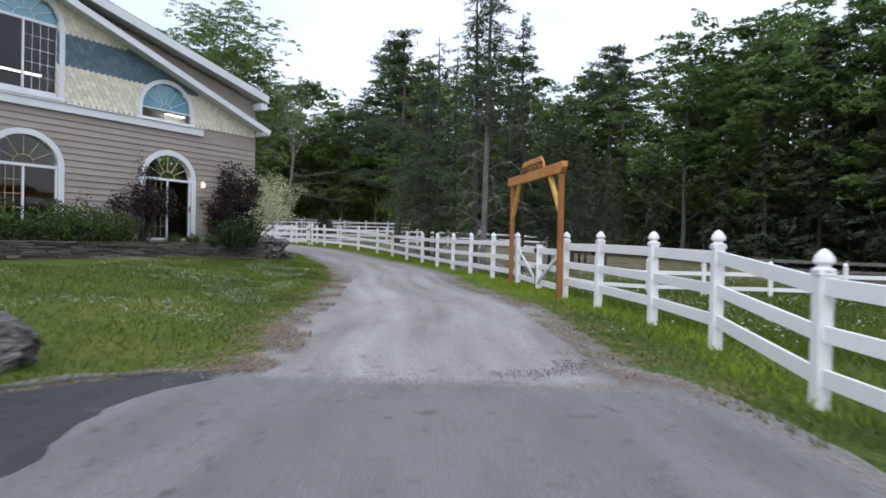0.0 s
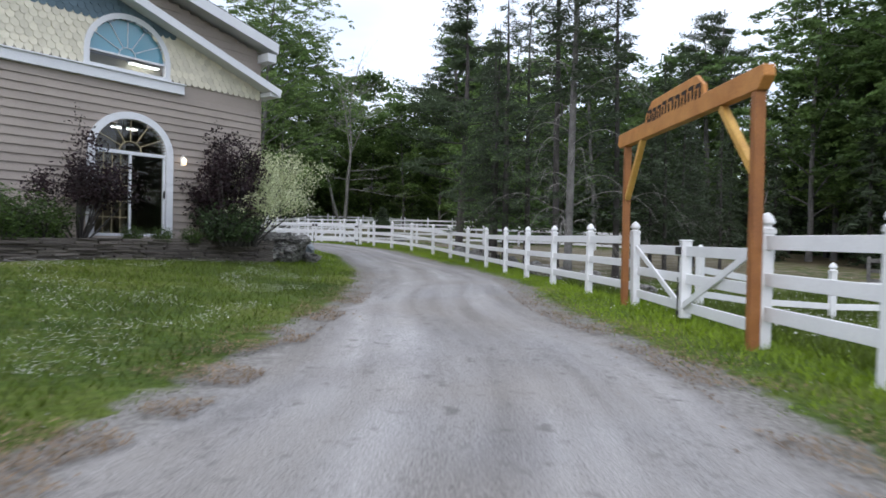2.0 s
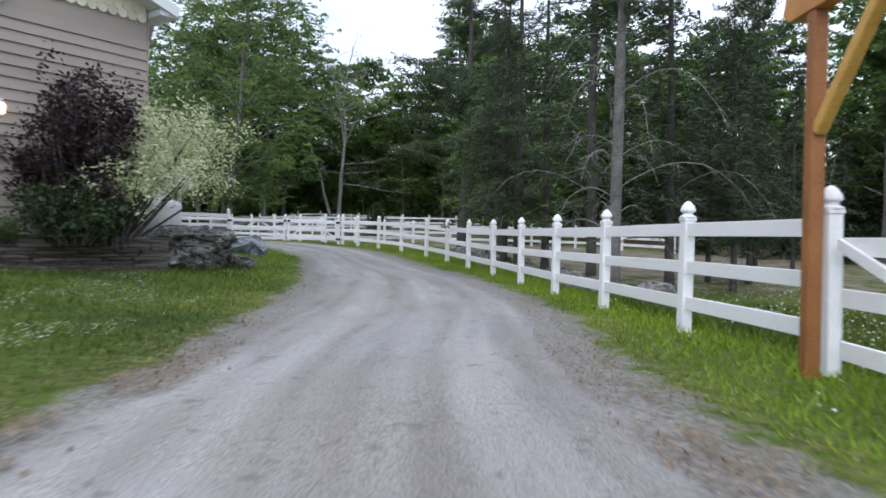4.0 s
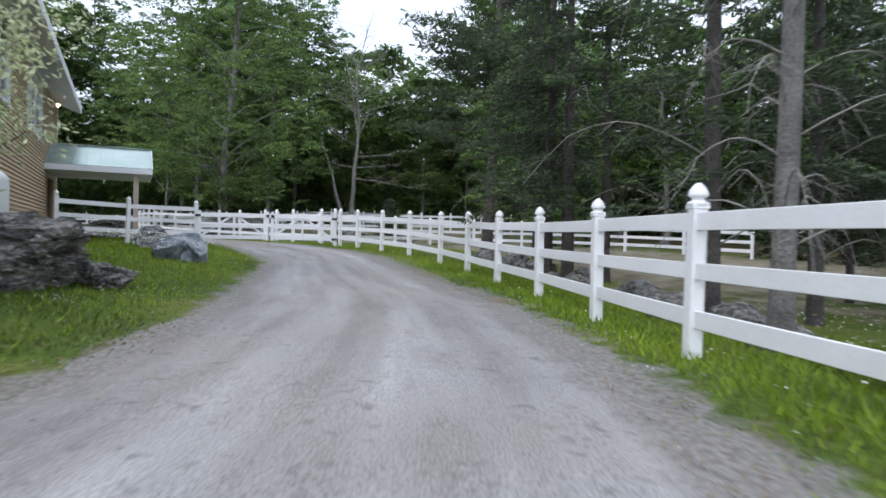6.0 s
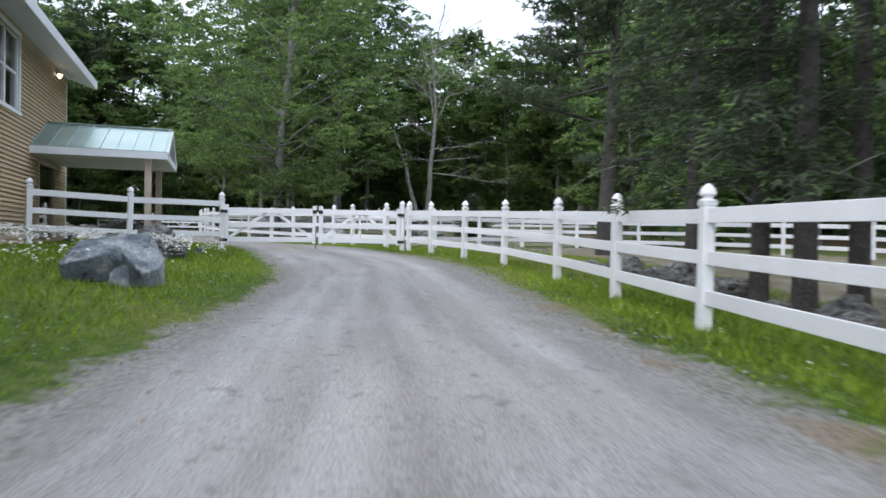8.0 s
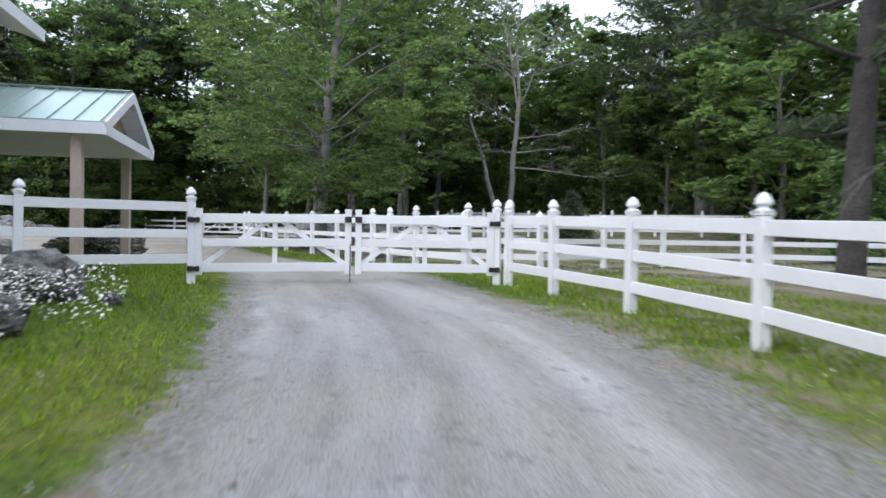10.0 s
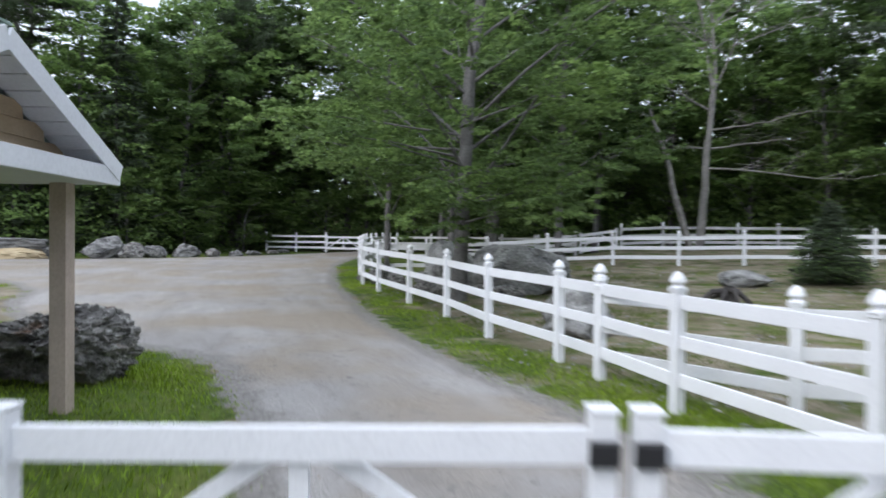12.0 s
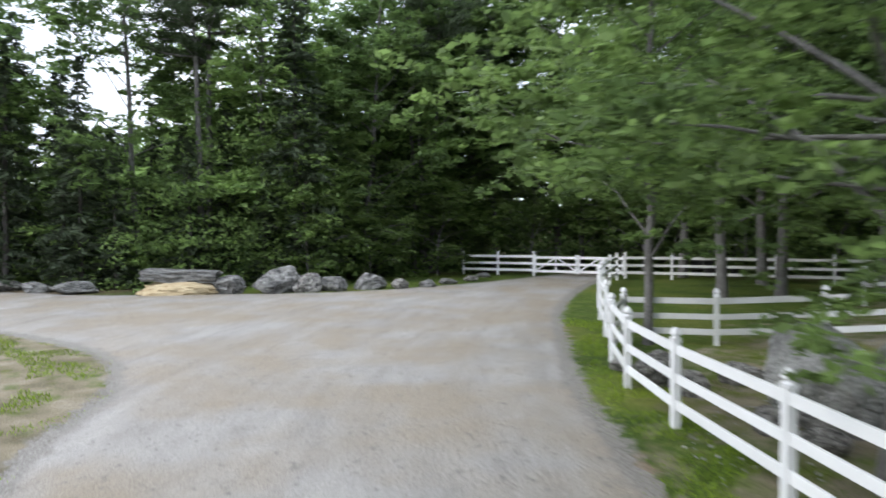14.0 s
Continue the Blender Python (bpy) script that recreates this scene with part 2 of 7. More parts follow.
def glass_mat():
    m = bpy.data.materials.new("window_glass")
    m.use_nodes = True
    n, l = m.node_tree.nodes, m.node_tree.links
    n.remove(n["Principled BSDF"])
    tr = n.new("ShaderNodeBsdfTransparent")
    tr.inputs["Color"].default_value = (0.72, 0.76, 0.76, 1)
    gl = n.new("ShaderNodeBsdfGlossy")
    gl.inputs["Roughness"].default_value = 0.02
    fr = n.new("ShaderNodeFresnel")
    fr.inputs["IOR"].default_value = 1.7
    mx = n.new("ShaderNodeMixShader")
    l.new(fr.outputs[0], mx.inputs["Fac"])
    l.new(tr.outputs[0], mx.inputs[1])
    l.new(gl.outputs[0], mx.inputs[2])
    l.new(mx.outputs[0], n["Material Output"].inputs["Surface"])
    return m


M_GLASS = glass_mat()


def glow_mat(name, colour, strength):
    m = bpy.data.materials.new(name)
    m.use_nodes = True
    p = m.node_tree.nodes["Principled BSDF"]
    p.inputs["Emission Color"].default_value = (*colour, 1)
    p.inputs["Emission Strength"].default_value = strength
    return m


M_TUBE = glow_mat("fluorescent_tube", (1.0, 0.96, 0.85), 6.0)
M_BULB = glow_mat("warm_bulb", (1.0, 0.74, 0.42), 2.2)

# ---- plan functions ----


def ss(a, b, x):
    t = np.clip((x - a) / (b - a), 0, 1)
    return t * t * (3 - 2 * t)


RISE_U = (-60, 10, 20, 27, 32, 38, 44, 54, 60, 70, 92, 140)
RISE_Z = (0, 0, 0.05, 0.12, 0.26, 0.52, 0.76, 0.9, 1.08, 1.4, 1.75, 2.0)
FENCE_Y = (5, 10, 15, 20, 26, 31, 36, 42, 46)
FENCE_X = (3.2, 3.25, 2.65, 2.1, 0.4, -0.9, -2.7, -5.3, -9)


def gz(x, y):
    """Height of the ground: a gentle rise along the drive, a lawn bank to the house, a lower paddock."""
    x, y = np.asarray(x, float), np.asarray(y, float)
    u = -0.5 * x + 0.85 * y
    z = sum(np.interp(u + k, RISE_U, RISE_Z) for k in (-3, -1.5, 0, 1.5, 3)) / 5
    edge = np.interp(y, (0, 10, 15, 25, 35, 42), (-4, -3, -2.6, -3.3, -6.0, -13))
    z = z + 0.48 * ss(0, 6.5, edge - x) * (1 - ss(30, 44, y)) * ss(-4, 8, y)
    z = z - 0.5 * ss(-0.6, 5.0, x - np.interp(y, FENCE_Y, FENCE_X)) * (1 - ss(30, 44, y))
    z = z - 0.16 * ss(2.5, 3.3, x) * (1 - ss(5.2, 8.0, y))
    z = z + 0.9 * ss(60, 80, y) * ss(-28, -21, x)
    z = z + 6.0 * ss(60, 105, np.hypot(x + 15, y - 40))
    return z


def gzf(x, y):
    return float(gz(x, y))


def spline(pts, step=0.5):
    """A smooth open curve through the points, sampled about every step."""
    p = np.array(pts, float)
    p = np.vstack([2 * p[0] - p[1], p, 2 * p[-1] - p[-2]])
    out = []
    for i in range(1, len(p) - 2):
        a, b, c, d = p[i - 1:i + 3]
        k = max(2, int(np.linalg.norm(c - b) / step))
        for t in np.arange(k) / k:
            out.append(0.5 * (2 * b + (c - a) * t + (2 * a - 5 * b + 4 * c - d) * t * t + (3 * b - a - 3 * c + d) * t ** 3))
    out.append(p[-2])
    return np.array(out)


def raw_mesh(name, verts, faces_idx, k):
    """A mesh of k-sided faces from arrays."""
    verts = np.asarray(verts, np.float32).reshape(-1, 3)
    faces_idx = np.asarray(faces_idx, np.int32).reshape(-1, k)
    me = bpy.data.meshes.new(name)
    me.vertices.add(len(verts))
    me.vertices.foreach_set("co", verts.ravel())
    me.loops.add(faces_idx.size)
    me.loops.foreach_set("vertex_index", faces_idx.ravel())
    me.polygons.add(len(faces_idx))
    me.polygons.foreach_set("loop_start", np.arange(len(faces_idx), dtype=np.int32) * k)
    me.polygons.foreach_set("loop_total", np.full(len(faces_idx), k, np.int32))
    me.update(calc_edges=True)
    return me


def smooth(me, on=True):
    me.polygons.foreach_set("use_smooth", np.full(len(me.polygons), on))
    return me


def put(name, me, material, parent=None, label="", m=None):
    ob = new(name, me)
    if material and not me.materials:
        me.materials.append(material)
    if parent:
        ob.parent = parent
    if m is not None:
        ob.matrix_basis = m
    if label:
        ob["label"] = label
    return ob


def part(name, bm, material, parent=None, label="", m=None, soft=False):
    me = bpy.data.meshes.new(name)
    bm.to_mesh(me)
    bm.free()
    if soft:
        smooth(me)
    return put(name, me, material, parent, label, m)


def empty(name, m, label, category, group="", kind=""):
    e = new(name)
    e.matrix_basis = m
    return tagged(e, label, category, group, kind)


def box(bm, x0, x1, y0, y1, z0, z1, bevel=0.0, m=None):
    vs = [bm.verts.new((x, y, z)) for z in (z0, z1) for y in (y0, y1) for x in (x0, x1)]
    fs = [bm.faces.new([vs[i] for i in f]) for f in ((0, 2, 3, 1), (4, 5, 7, 6), (0, 1, 5, 4), (2, 6, 7, 3), (0, 4, 6, 2), (1, 3, 7, 5))]
    if m is not None:
        bmesh.ops.transform(bm, matrix=m, verts=vs)
    if bevel:
        es = {e for f in fs for e in f.edges}
        bmesh.ops.bevel(bm, geom=list(es), offset=bevel, segments=1, affect="EDGES")
    return bm


def boxpart(name, dims, material, parent=None, label="", bevel=0.0, m=None):
    return part(name, box(bmesh.new(), *dims, bevel), material, parent, label, m)


def lathe(profile, n=12):
    """A turned solid from (radius, z) pairs."""
    bm = bmesh.new()
    rings = []
    for r, z in profile:
        if r < 1e-4:
            rings.append([bm.verts.new((0, 0, z))])
        else:
            rings.append([bm.verts.new((r * math.cos(2 * math.pi * i / n), r * math.sin(2 * math.pi * i / n), z)) for i in range(n)])
    for a, b in zip(rings, rings[1:]):
        for i in range(n):
            j = (i + 1) % n
            if len(a) == 1:
                bm.faces.new((a[0], b[j], b[i])) if len(b) > 1 else None
            elif len(b) == 1:
                bm.faces.new((a[i], a[j], b[0]))
            else:
                bm.faces.new((a[i], a[j], b[j], b[i]))
    return bm


def beam(bm, a, b, w, h, up=(0, 0, 1), bevel=0.0):
    """A bar of section w by h from a to b."""
    a, b = Vector(a), Vector(b)
    d = (b - a).normalized()
    s = d.cross(Vector(up)).normalized()
    u = s.cross(d)
    m = Matrix((s, d, u)).transposed().to_4x4()
    m.translation = a
    box(bm, -w / 2, w / 2, 0, (b - a).length, -h / 2, h / 2, bevel, m)
    return bm

# ---- ground, drive and pavement ----
LEFT_EDGE = [(-1.85, 5.5), (-1.76, 7.4), (-2.15, 9.5), (-2.2, 12), (-2.5, 14.7), (-2.8, 18.5), (-3.3, 21), (-3.65, 23), (-4.2, 25.5), (-4.9, 28), (-5.9, 31), (-7.3, 35), (-8.6, 37.7), (-10.2, 40), (-12.1, 42.6), (-13.9, 44.8), (-15.5, 46.5), (-17.3, 47.7), (-18.5, 48.5), (-20, 48.9), (-22.5, 48.7), (-26, 49.3), (-29.4, 50.6), (-31.8, 52.1), (-36, 53.0), (-41, 52.0), (-49, 49.0), (-57, 46), (-62, 48.5), (-57, 54), (-52.6, 56.3), (-49.8, 59.6), (-46.5, 63.4), (-44.9, 67), (-44.4, 73), (-45.2, 79.4), (-46.2, 84)]
RIGHT_EDGE = [(1.95, 5.5), (1.7, 7.2), (1.73, 9.3), (1.62, 12.4), (1.2, 14.8), (0.65, 17), (0.25, 20), (0.1, 22.5), (-0.3, 25), (-1.02, 28), (-1.8, 30.5), (-2.8, 32.8), (-3.65, 34.8), (-4.65, 37.2), (-5.8, 39.8), (-7.3, 42.2), (-9, 44.2), (-10.3, 45.8), (-12, 48), (-14.4, 49.7), (-15.5, 50.3), (-17.5, 51.75), (-20.5, 54), (-23.5, 56.8), (-25.9, 58.9), (-29.3, 62.5), (-32.8, 66.5), (-36, 71), (-39.5, 77), (-42.2, 83)]


def inside(poly, X, Y):
    """Distance to an outline, positive inside it."""
    a, b = poly, np.roll(poly, -1, 0)
    shape = np.shape(X)
    x, y = np.ravel(X).astype(float), np.ravel(Y).astype(float)
    best = np.full(x.shape, 1e9)
    odd = np.zeros(x.shape, bool)
    for (ax, ay), (bx, by) in zip(a, b):
        dx, dy = bx - ax, by - ay
        t = np.clip(((x - ax) * dx + (y - ay) * dy) / (dx * dx + dy * dy + 1e-9), 0, 1)
        best = np.minimum(best, (x - ax - t * dx) ** 2 + (y - ay - t * dy) ** 2)
        if abs(dy) > 1e-9:
            odd ^= ((ay > y) != (by > y)) & (x < ax + (y - ay) * dx / dy)
    return (np.sqrt(best) * np.where(odd, 1, -1)).reshape(shape)


def along(line, X, Y):
    """Run along a line, and the distance from it."""
    x, y = np.ravel(X).astype(float), np.ravel(Y).astype(float)
    best, run = np.full(x.shape, 1e9), np.zeros(x.shape)
    d0 = 0.0
    for (ax, ay), (bx, by) in zip(line[:-1], line[1:]):
        dx, dy = bx - ax, by - ay
        ln = math.hypot(dx, dy) + 1e-9
        t = np.clip(((x - ax) * dx + (y - ay) * dy) / ln ** 2, 0, 1)
        d = np.hypot(x - ax - t * dx, y - ay - t * dy)
        hit = d < best
        best[hit], run[hit] = d[hit], d0 + t[hit] * ln
        d0 += ln
    return run.reshape(np.shape(X)), best.reshape(np.shape(X))


ROAD = np.vstack([spline(LEFT_EDGE, 0.6), spline(RIGHT_EDGE, 0.6)[::-1]])
TAR = np.array([(-9.5, -12), (-9.4, -3), (-6, 1.4), (-4.4, 3.4), (-3.0, 4.95), (-2.3, 5.75), (-1.6, 5.9), (-0.6, 5.65), (0.4, 5.75), (1.2, 5.6), (2.0, 5.7), (2.25, 4.6), (2.4, 2.5), (2.6, 0), (3.0, -4), (3.4, -12)])


def ground_mat():
    """Lawn with clover patches, bare earth under the trees and in the paddock; the mask is stored on the mesh."""
    m = bpy.data.materials.new("lawn_and_earth")
    m.use_nodes = True
    n, l = m.node_tree.nodes, m.node_tree.links
    p = n["Principled BSDF"]
    p.inputs["Roughness"].default_value = 0.9
    p.inputs["Specular IOR Level"].default_value = 0.15
    co = n.new("ShaderNodeTexCoord")

    def nz(scale, detail=5.0):
        t = n.new("ShaderNodeTexNoise")
        t.inputs["Scale"].default_value = scale
        t.inputs["Detail"].default_value = detail
        l.new(co.outputs["Object"], t.inputs["Vector"])
        return t.outputs["Fac"]

    def ramp(src, *stops):
        r = n.new("ShaderNodeValToRGB")
        while len(r.color_ramp.elements) < len(stops):
            r.color_ramp.elements.new(0.5)
        for e, (pos, c) in zip(r.color_ramp.elements, stops):
            e.position, e.color = pos, (*c, 1)
        l.new(src, r.inputs["Fac"])
        return r.outputs[0]

    def mix(fac, a, b, mode="MIX"):
        x = n.new("ShaderNodeMixRGB")
        x.blend_type = mode
        if isinstance(fac, float):
            x.inputs["Fac"].default_value = fac
        else:
            l.new(fac, x.inputs["Fac"])
        l.new(a, x.inputs[1])
        l.new(b, x.inputs[2])
        return x.outputs[0]

    grass = ramp(nz(0.35), (0.32, (0.04, 0.072, 0.012)), (0.5, (0.075, 0.117, 0.018)), (0.68, (0.125, 0.145, 0.03)))
    tuft = ramp(nz(14, 6), (0.3, (0.45, 0.45, 0.45)), (0.65, (1.15, 1.15, 1.1)))
    grass = mix(0.8, grass, tuft, "MULTIPLY")
    straw = ramp(nz(5), (0.5, (0.0, 0.0, 0.0)), (0.75, (0.3, 0.3, 0.3)))
    sc = n.new("ShaderNodeRGB")
    sc.outputs[0].default_value = (0.26, 0.24, 0.1, 1)
    grass = mix(straw, grass, sc.outputs[0])
    earth = ramp(nz(1.1), (0.3, (0.13, 0.115, 0.07)), (0.55, (0.24, 0.21, 0.15)), (0.75, (0.33, 0.3, 0.24)))
    earth = mix(0.6, earth, ramp(nz(25, 6), (0.3, (0.4, 0.4, 0.4)), (0.65, (1.1, 1.1, 1.1))), "MULTIPLY")
    forest = ramp(nz(0.8), (0.3, (0.06, 0.055, 0.03)), (0.7, (0.13, 0.1, 0.06)))
    bare = n.new("ShaderNodeAttribute")
    bare.attribute_name = "bare"
    wood = n.new("ShaderNodeAttribute")
    wood.attribute_name = "wood"
    jit = n.new("ShaderNodeMath")
    jit.operation = "ADD"
    l.new(bare.outputs["Fac"], jit.inputs[0])
    off = n.new("ShaderNodeMapRange")
    off.inputs["To Min"].default_value = -0.6
    off.inputs["To Max"].default_value = 0.6
    l.new(nz(1.6, 8), off.inputs["Value"])
    l.new(off.outputs[0], jit.inputs[1])
    edge = ramp(jit.outputs[0], (0.35, (0, 0, 0)), (0.6, (1, 1, 1)))
    c = mix(edge, grass, earth)
    grit = n.new("ShaderNodeAttribute")
    grit.attribute_name = "grit"
    jg = n.new("ShaderNodeMath")
    jg.operation = "ADD"
    l.new(grit.outputs["Fac"], jg.inputs[0])
    og = n.new("ShaderNodeMapRange")
    og.inputs["To Min"].default_value = -0.7
    og.inputs["To Max"].default_value = 0.7
    l.new(nz(2.6, 8), og.inputs["Value"])
    l.new(og.outputs[0], jg.inputs[1])
    pale = ramp(nz(22, 6), (0.3, (0.1, 0.092, 0.08)), (0.62, (0.255, 0.245, 0.23)))
    brown = ramp(nz(30, 4), (0.3, (0.1, 0.055, 0.028)), (0.65, (0.3, 0.185, 0.1)))
    pale = mix(ramp(nz(0.9, 7), (0.54, (0, 0, 0)), (0.66, (0.5, 0.5, 0.5))), pale, brown)
    c = mix(ramp(jg.outputs[0], (0.42, (0, 0, 0)), (0.7, (0.9, 0.9, 0.9))), c, pale)
    c = mix(wood.outputs["Fac"], c, forest)
    l.new(c, p.inputs["Base Color"])
    b = n.new("ShaderNodeBump")
    b.inputs["Strength"].default_value = 0.9
    b.inputs["Distance"].default_value = 0.05
    l.new(nz(22, 6), b.inputs["Height"])
    l.new(b.outputs[0], p.inputs["Normal"])
    return m


def forest_mask(x, y):
    """1 in the woods round the clearing."""
    far = np.maximum.reduce([ss(9, 15, x - np.interp(y, (0, 30, 45, 70), (14, 10, 3, -8))), ss(0, 6, y - np.interp(x, (-60, -45, -20, 0, 20), (62, 84, 84, 74, 45))), ss(0, 4, -51 - x)])
    return np.clip(far, 0, 1)


def build_ground():
    def axis(lo, hi, step, reach):
        core = np.arange(lo, hi + 1e-6, step)
        out = [1.0, 2.5, 5, 9, 16, 30, 60, 120, 250, 500, reach]
        return np.concatenate([[lo - o for o in out[::-1]], core, [hi + o for o in out]])

    xs, ys = axis(-56, 26, 0.38, 1200), axis(-14, 90, 0.38, 1200)
    X, Y = np.meshgrid(xs, ys)
    rough = np.array([noise.noise((a * 0.7, b * 0.7, 0)) + 0.5 * noise.noise((a * 2.1, b * 2.1, 3)) for a, b in zip(X.ravel(), Y.ravel())]).reshape(X.shape)
    Z = gz(X, Y) + 0.025 * rough * np.clip(1 - np.hypot(X, Y - 30) / 90, 0, 1)
    Z = Z - 0.07 * ss(-0.1, 0.5, np.maximum(inside(ROAD, X, Y), inside(TAR, X, Y)))
    idx = np.arange(X.size).reshape(X.shape)
    f = np.stack([idx[:-1, :-1], idx[:-1, 1:], idx[1:, 1:], idx[1:, :-1]], -1)
    me = smooth(raw_mesh("ground", np.stack([X, Y, Z], -1), f, 4))
    fx = np.interp(Y, FENCE_Y, FENCE_X)
    bare = 0.5 * ss(27, 36, Y) * ss(1.2, 4, X - fx) * (1 - ss(48, 60, Y)) + 0.55 * ss(46, 50, Y) * ss(-34, -22, X) * (1 - ss(0, 12, X)) * (0.6 + 0.4 * ss(0.9, 1.9, -inside(ROAD, X, Y)))
    bare = bare + 0.5 * ss(36, 41, Y) * (1 - ss(47, 50, Y)) * ss(-11, -7, X) * (1 - ss(6, 14, X))
    bare = bare + 0.62 * ss(-24, -28, X) * ss(47, 49, Y) * (1 - ss(53.5, 56, Y))
    bare = np.clip(bare, 0, 0.8)
    for key, val in (("bare", bare), ("wood", forest_mask(X, Y)), ("grit", 1 - ss(0.0, 1, -inside(ROAD, X, Y) / np.where((np.abs(X - fx + 1) < 2.2) & (Y > 16), 0.85, np.where(Y < 22, 0.55, 0.5))))):
        at = me.attributes.new(key, "FLOAT", "POINT")
        at.data.foreach_set("value", val.ravel().astype(np.float32))
    ob = put("ground", me, ground_mat())
    tagged(ob, "green lawn with clover, bare earth and forest floor", "ground", kind="structure")


build_ground()


def stony_mat(name, light, mid, dark, warm, track=0.35, fine=70.0):
    m = bpy.data.materials.new(name)
    m.use_nodes = True
    n, l = m.node_tree.nodes, m.node_tree.links
    p = n["Principled BSDF"]
    p.inputs["Roughness"].default_value = 0.92
    p.inputs["Specular IOR Level"].default_value = 0.2
    co = n.new("ShaderNodeTexCoord")

    def nz(scale, detail=6.0, src=None):
        t = n.new("ShaderNodeTexNoise")
        t.inputs["Scale"].default_value = scale
        t.inputs["Detail"].default_value = detail
        l.new(src or co.outputs["Object"], t.inputs["Vector"])
        return t.outputs["Fac"]

    def ramp(src, *stops):
        r = n.new("ShaderNodeValToRGB")
        while len(r.color_ramp.elements) < len(stops):
            r.color_ramp.elements.new(0.5)
        for e, (pos, c) in zip(r.color_ramp.elements, stops):
            e.position, e.color = pos, (*c, 1)
        l.new(src, r.inputs["Fac"])
        return r.outputs[0]

    def mix(fac, a, b, mode="MIX"):
        x = n.new("ShaderNodeMixRGB")
        x.blend_type = mode
        if isinstance(fac, float):
            x.inputs["Fac"].default_value = fac
        else:
            l.new(fac, x.inputs["Fac"])
        l.new(a, x.inputs[1])
        l.new(b, x.inputs[2])
        return x.outputs[0]

    uv = n.new("ShaderNodeUVMap")
    uv.uv_map = "along"
    st = n.new("ShaderNodeMapping")
    st.inputs["Scale"].default_value = (1.0, 0.05, 1.0)
    l.new(uv.outputs[0], st.inputs["Vector"])
    st2 = n.new("ShaderNodeMapping")
    st2.inputs["Scale"].default_value = (1.0, 0.2, 1.0)
    l.new(uv.outputs[0], st2.inputs["Vector"])
    c = ramp(nz(0.8, 6.0, st2.outputs[0]), (0.3, mid), (0.62, light))
    sx = n.new("ShaderNodeSeparateXYZ")
    l.new(uv.outputs[0], sx.inputs[0])
    lane = n.new("ShaderNodeMapRange")
    lane.inputs["From Min"].default_value = 4.2
    lane.inputs["From Max"].default_value = 7.5
    lane.inputs["To Min"].default_value = track
    lane.inputs["To Max"].default_value = 0.05
    far = n.new("ShaderNodeMapRange")
    far.inputs["From Min"].default_value = 38.0
    far.inputs["From Max"].default_value = 50.0
    far.inputs["To Max"].default_value = 9.0
    l.new(sx.outputs[1], far.inputs["Value"])
    wide = n.new("ShaderNodeMath")
    wide.operation = "ADD"
    l.new(sx.outputs[0], wide.inputs[0])
    l.new(far.outputs[0], wide.inputs[1])
    l.new(wide.outputs[0], lane.inputs["Value"])
    yard = n.new("ShaderNodeMapRange")
    yard.inputs["From Min"].default_value = 4.2
    yard.inputs["From Max"].default_value = 8.0
    yard.inputs["To Min"].default_value = 0.3
    yard.inputs["To Max"].default_value = 0.85
    l.new(wide.outputs[0], yard.inputs["Value"])
    c = mix(lane.outputs[0], c, ramp(nz(2.2, 5, st.outputs[0]), (0.35, (0.66, 0.65, 0.64)), (0.65, (1.2, 1.2, 1.22))), "MULTIPLY")
    c = mix(0.6, c, ramp(nz(2.4, 9, st2.outputs[0]), (0.36, (0.74, 0.74, 0.75)), (0.5, (1.0, 1.0, 1.0)), (0.66, (1.12, 1.11, 1.09))), "MULTIPLY")
    # two worn wheel tracks, paler than the strip between them
    ph = n.new("ShaderNodeMath")
    ph.operation = "MULTIPLY_ADD"
    ph.inputs[1].default_value = 3.6
    ph.inputs[2].default_value = -3.2
    l.new(sx.outputs[0], ph.inputs[0])
    sn = n.new("ShaderNodeMath")
    sn.operation = "COSINE"
    l.new(ph.outputs[0], sn.inputs[0])
    sm = n.new("ShaderNodeMath")
    sm.operation = "MULTIPLY_ADD"
    sm.inputs[1].default_value = 0.09
    l.new(sn.outputs[0], sm.inputs[0])
    l.new(nz(1.4, 8, st.outputs[0]), sm.inputs[2])
    c = mix(lane.outputs[0], c, ramp(sm.outputs[0], (0.38, (0.78, 0.77, 0.77)), (0.62, (1.14, 1.14, 1.15))), "MULTIPLY")
    wm = n.new("ShaderNodeRGB")
    wm.outputs[0].default_value = (*warm, 1)
    wf = n.new("ShaderNodeMath")
    wf.operation = "MULTIPLY"
    l.new(ramp(nz(0.4), (0.38, (0.35, 0.35, 0.35)), (0.62, (1, 1, 1))), wf.inputs[0])
    l.new(yard.outputs[0], wf.inputs[1])
    c = mix(wf.outputs[0], c, wm.outputs[0])
    c = mix(0.8, c, ramp(nz(fine, 3), (0.32, (0.42, 0.42, 0.42)), (0.5, (1.0, 1.0, 1.0)), (0.72, (1.4, 1.4, 1.42))), "MULTIPLY")
    dk = n.new("ShaderNodeRGB")
    dk.outputs[0].default_value = (*dark, 1)
    c = mix(ramp(nz(7, 8), (0.6, (0, 0, 0)), (0.72, (0.7, 0.7, 0.7))), c, dk.outputs[0])
    rim = n.new("ShaderNodeAttribute")
    rim.attribute_name = "rim"
    ro = n.new("ShaderNodeMapRange")
    ro.inputs["To Min"].default_value = -0.75
    ro.inputs["To Max"].default_value = 0.75
    l.new(nz(2.6, 8), ro.inputs["Value"])
    rj = n.new("ShaderNodeMath")
    l.new(rim.outputs["Fac"], rj.inputs[0])
    l.new(ro.outputs[0], rj.inputs[1])
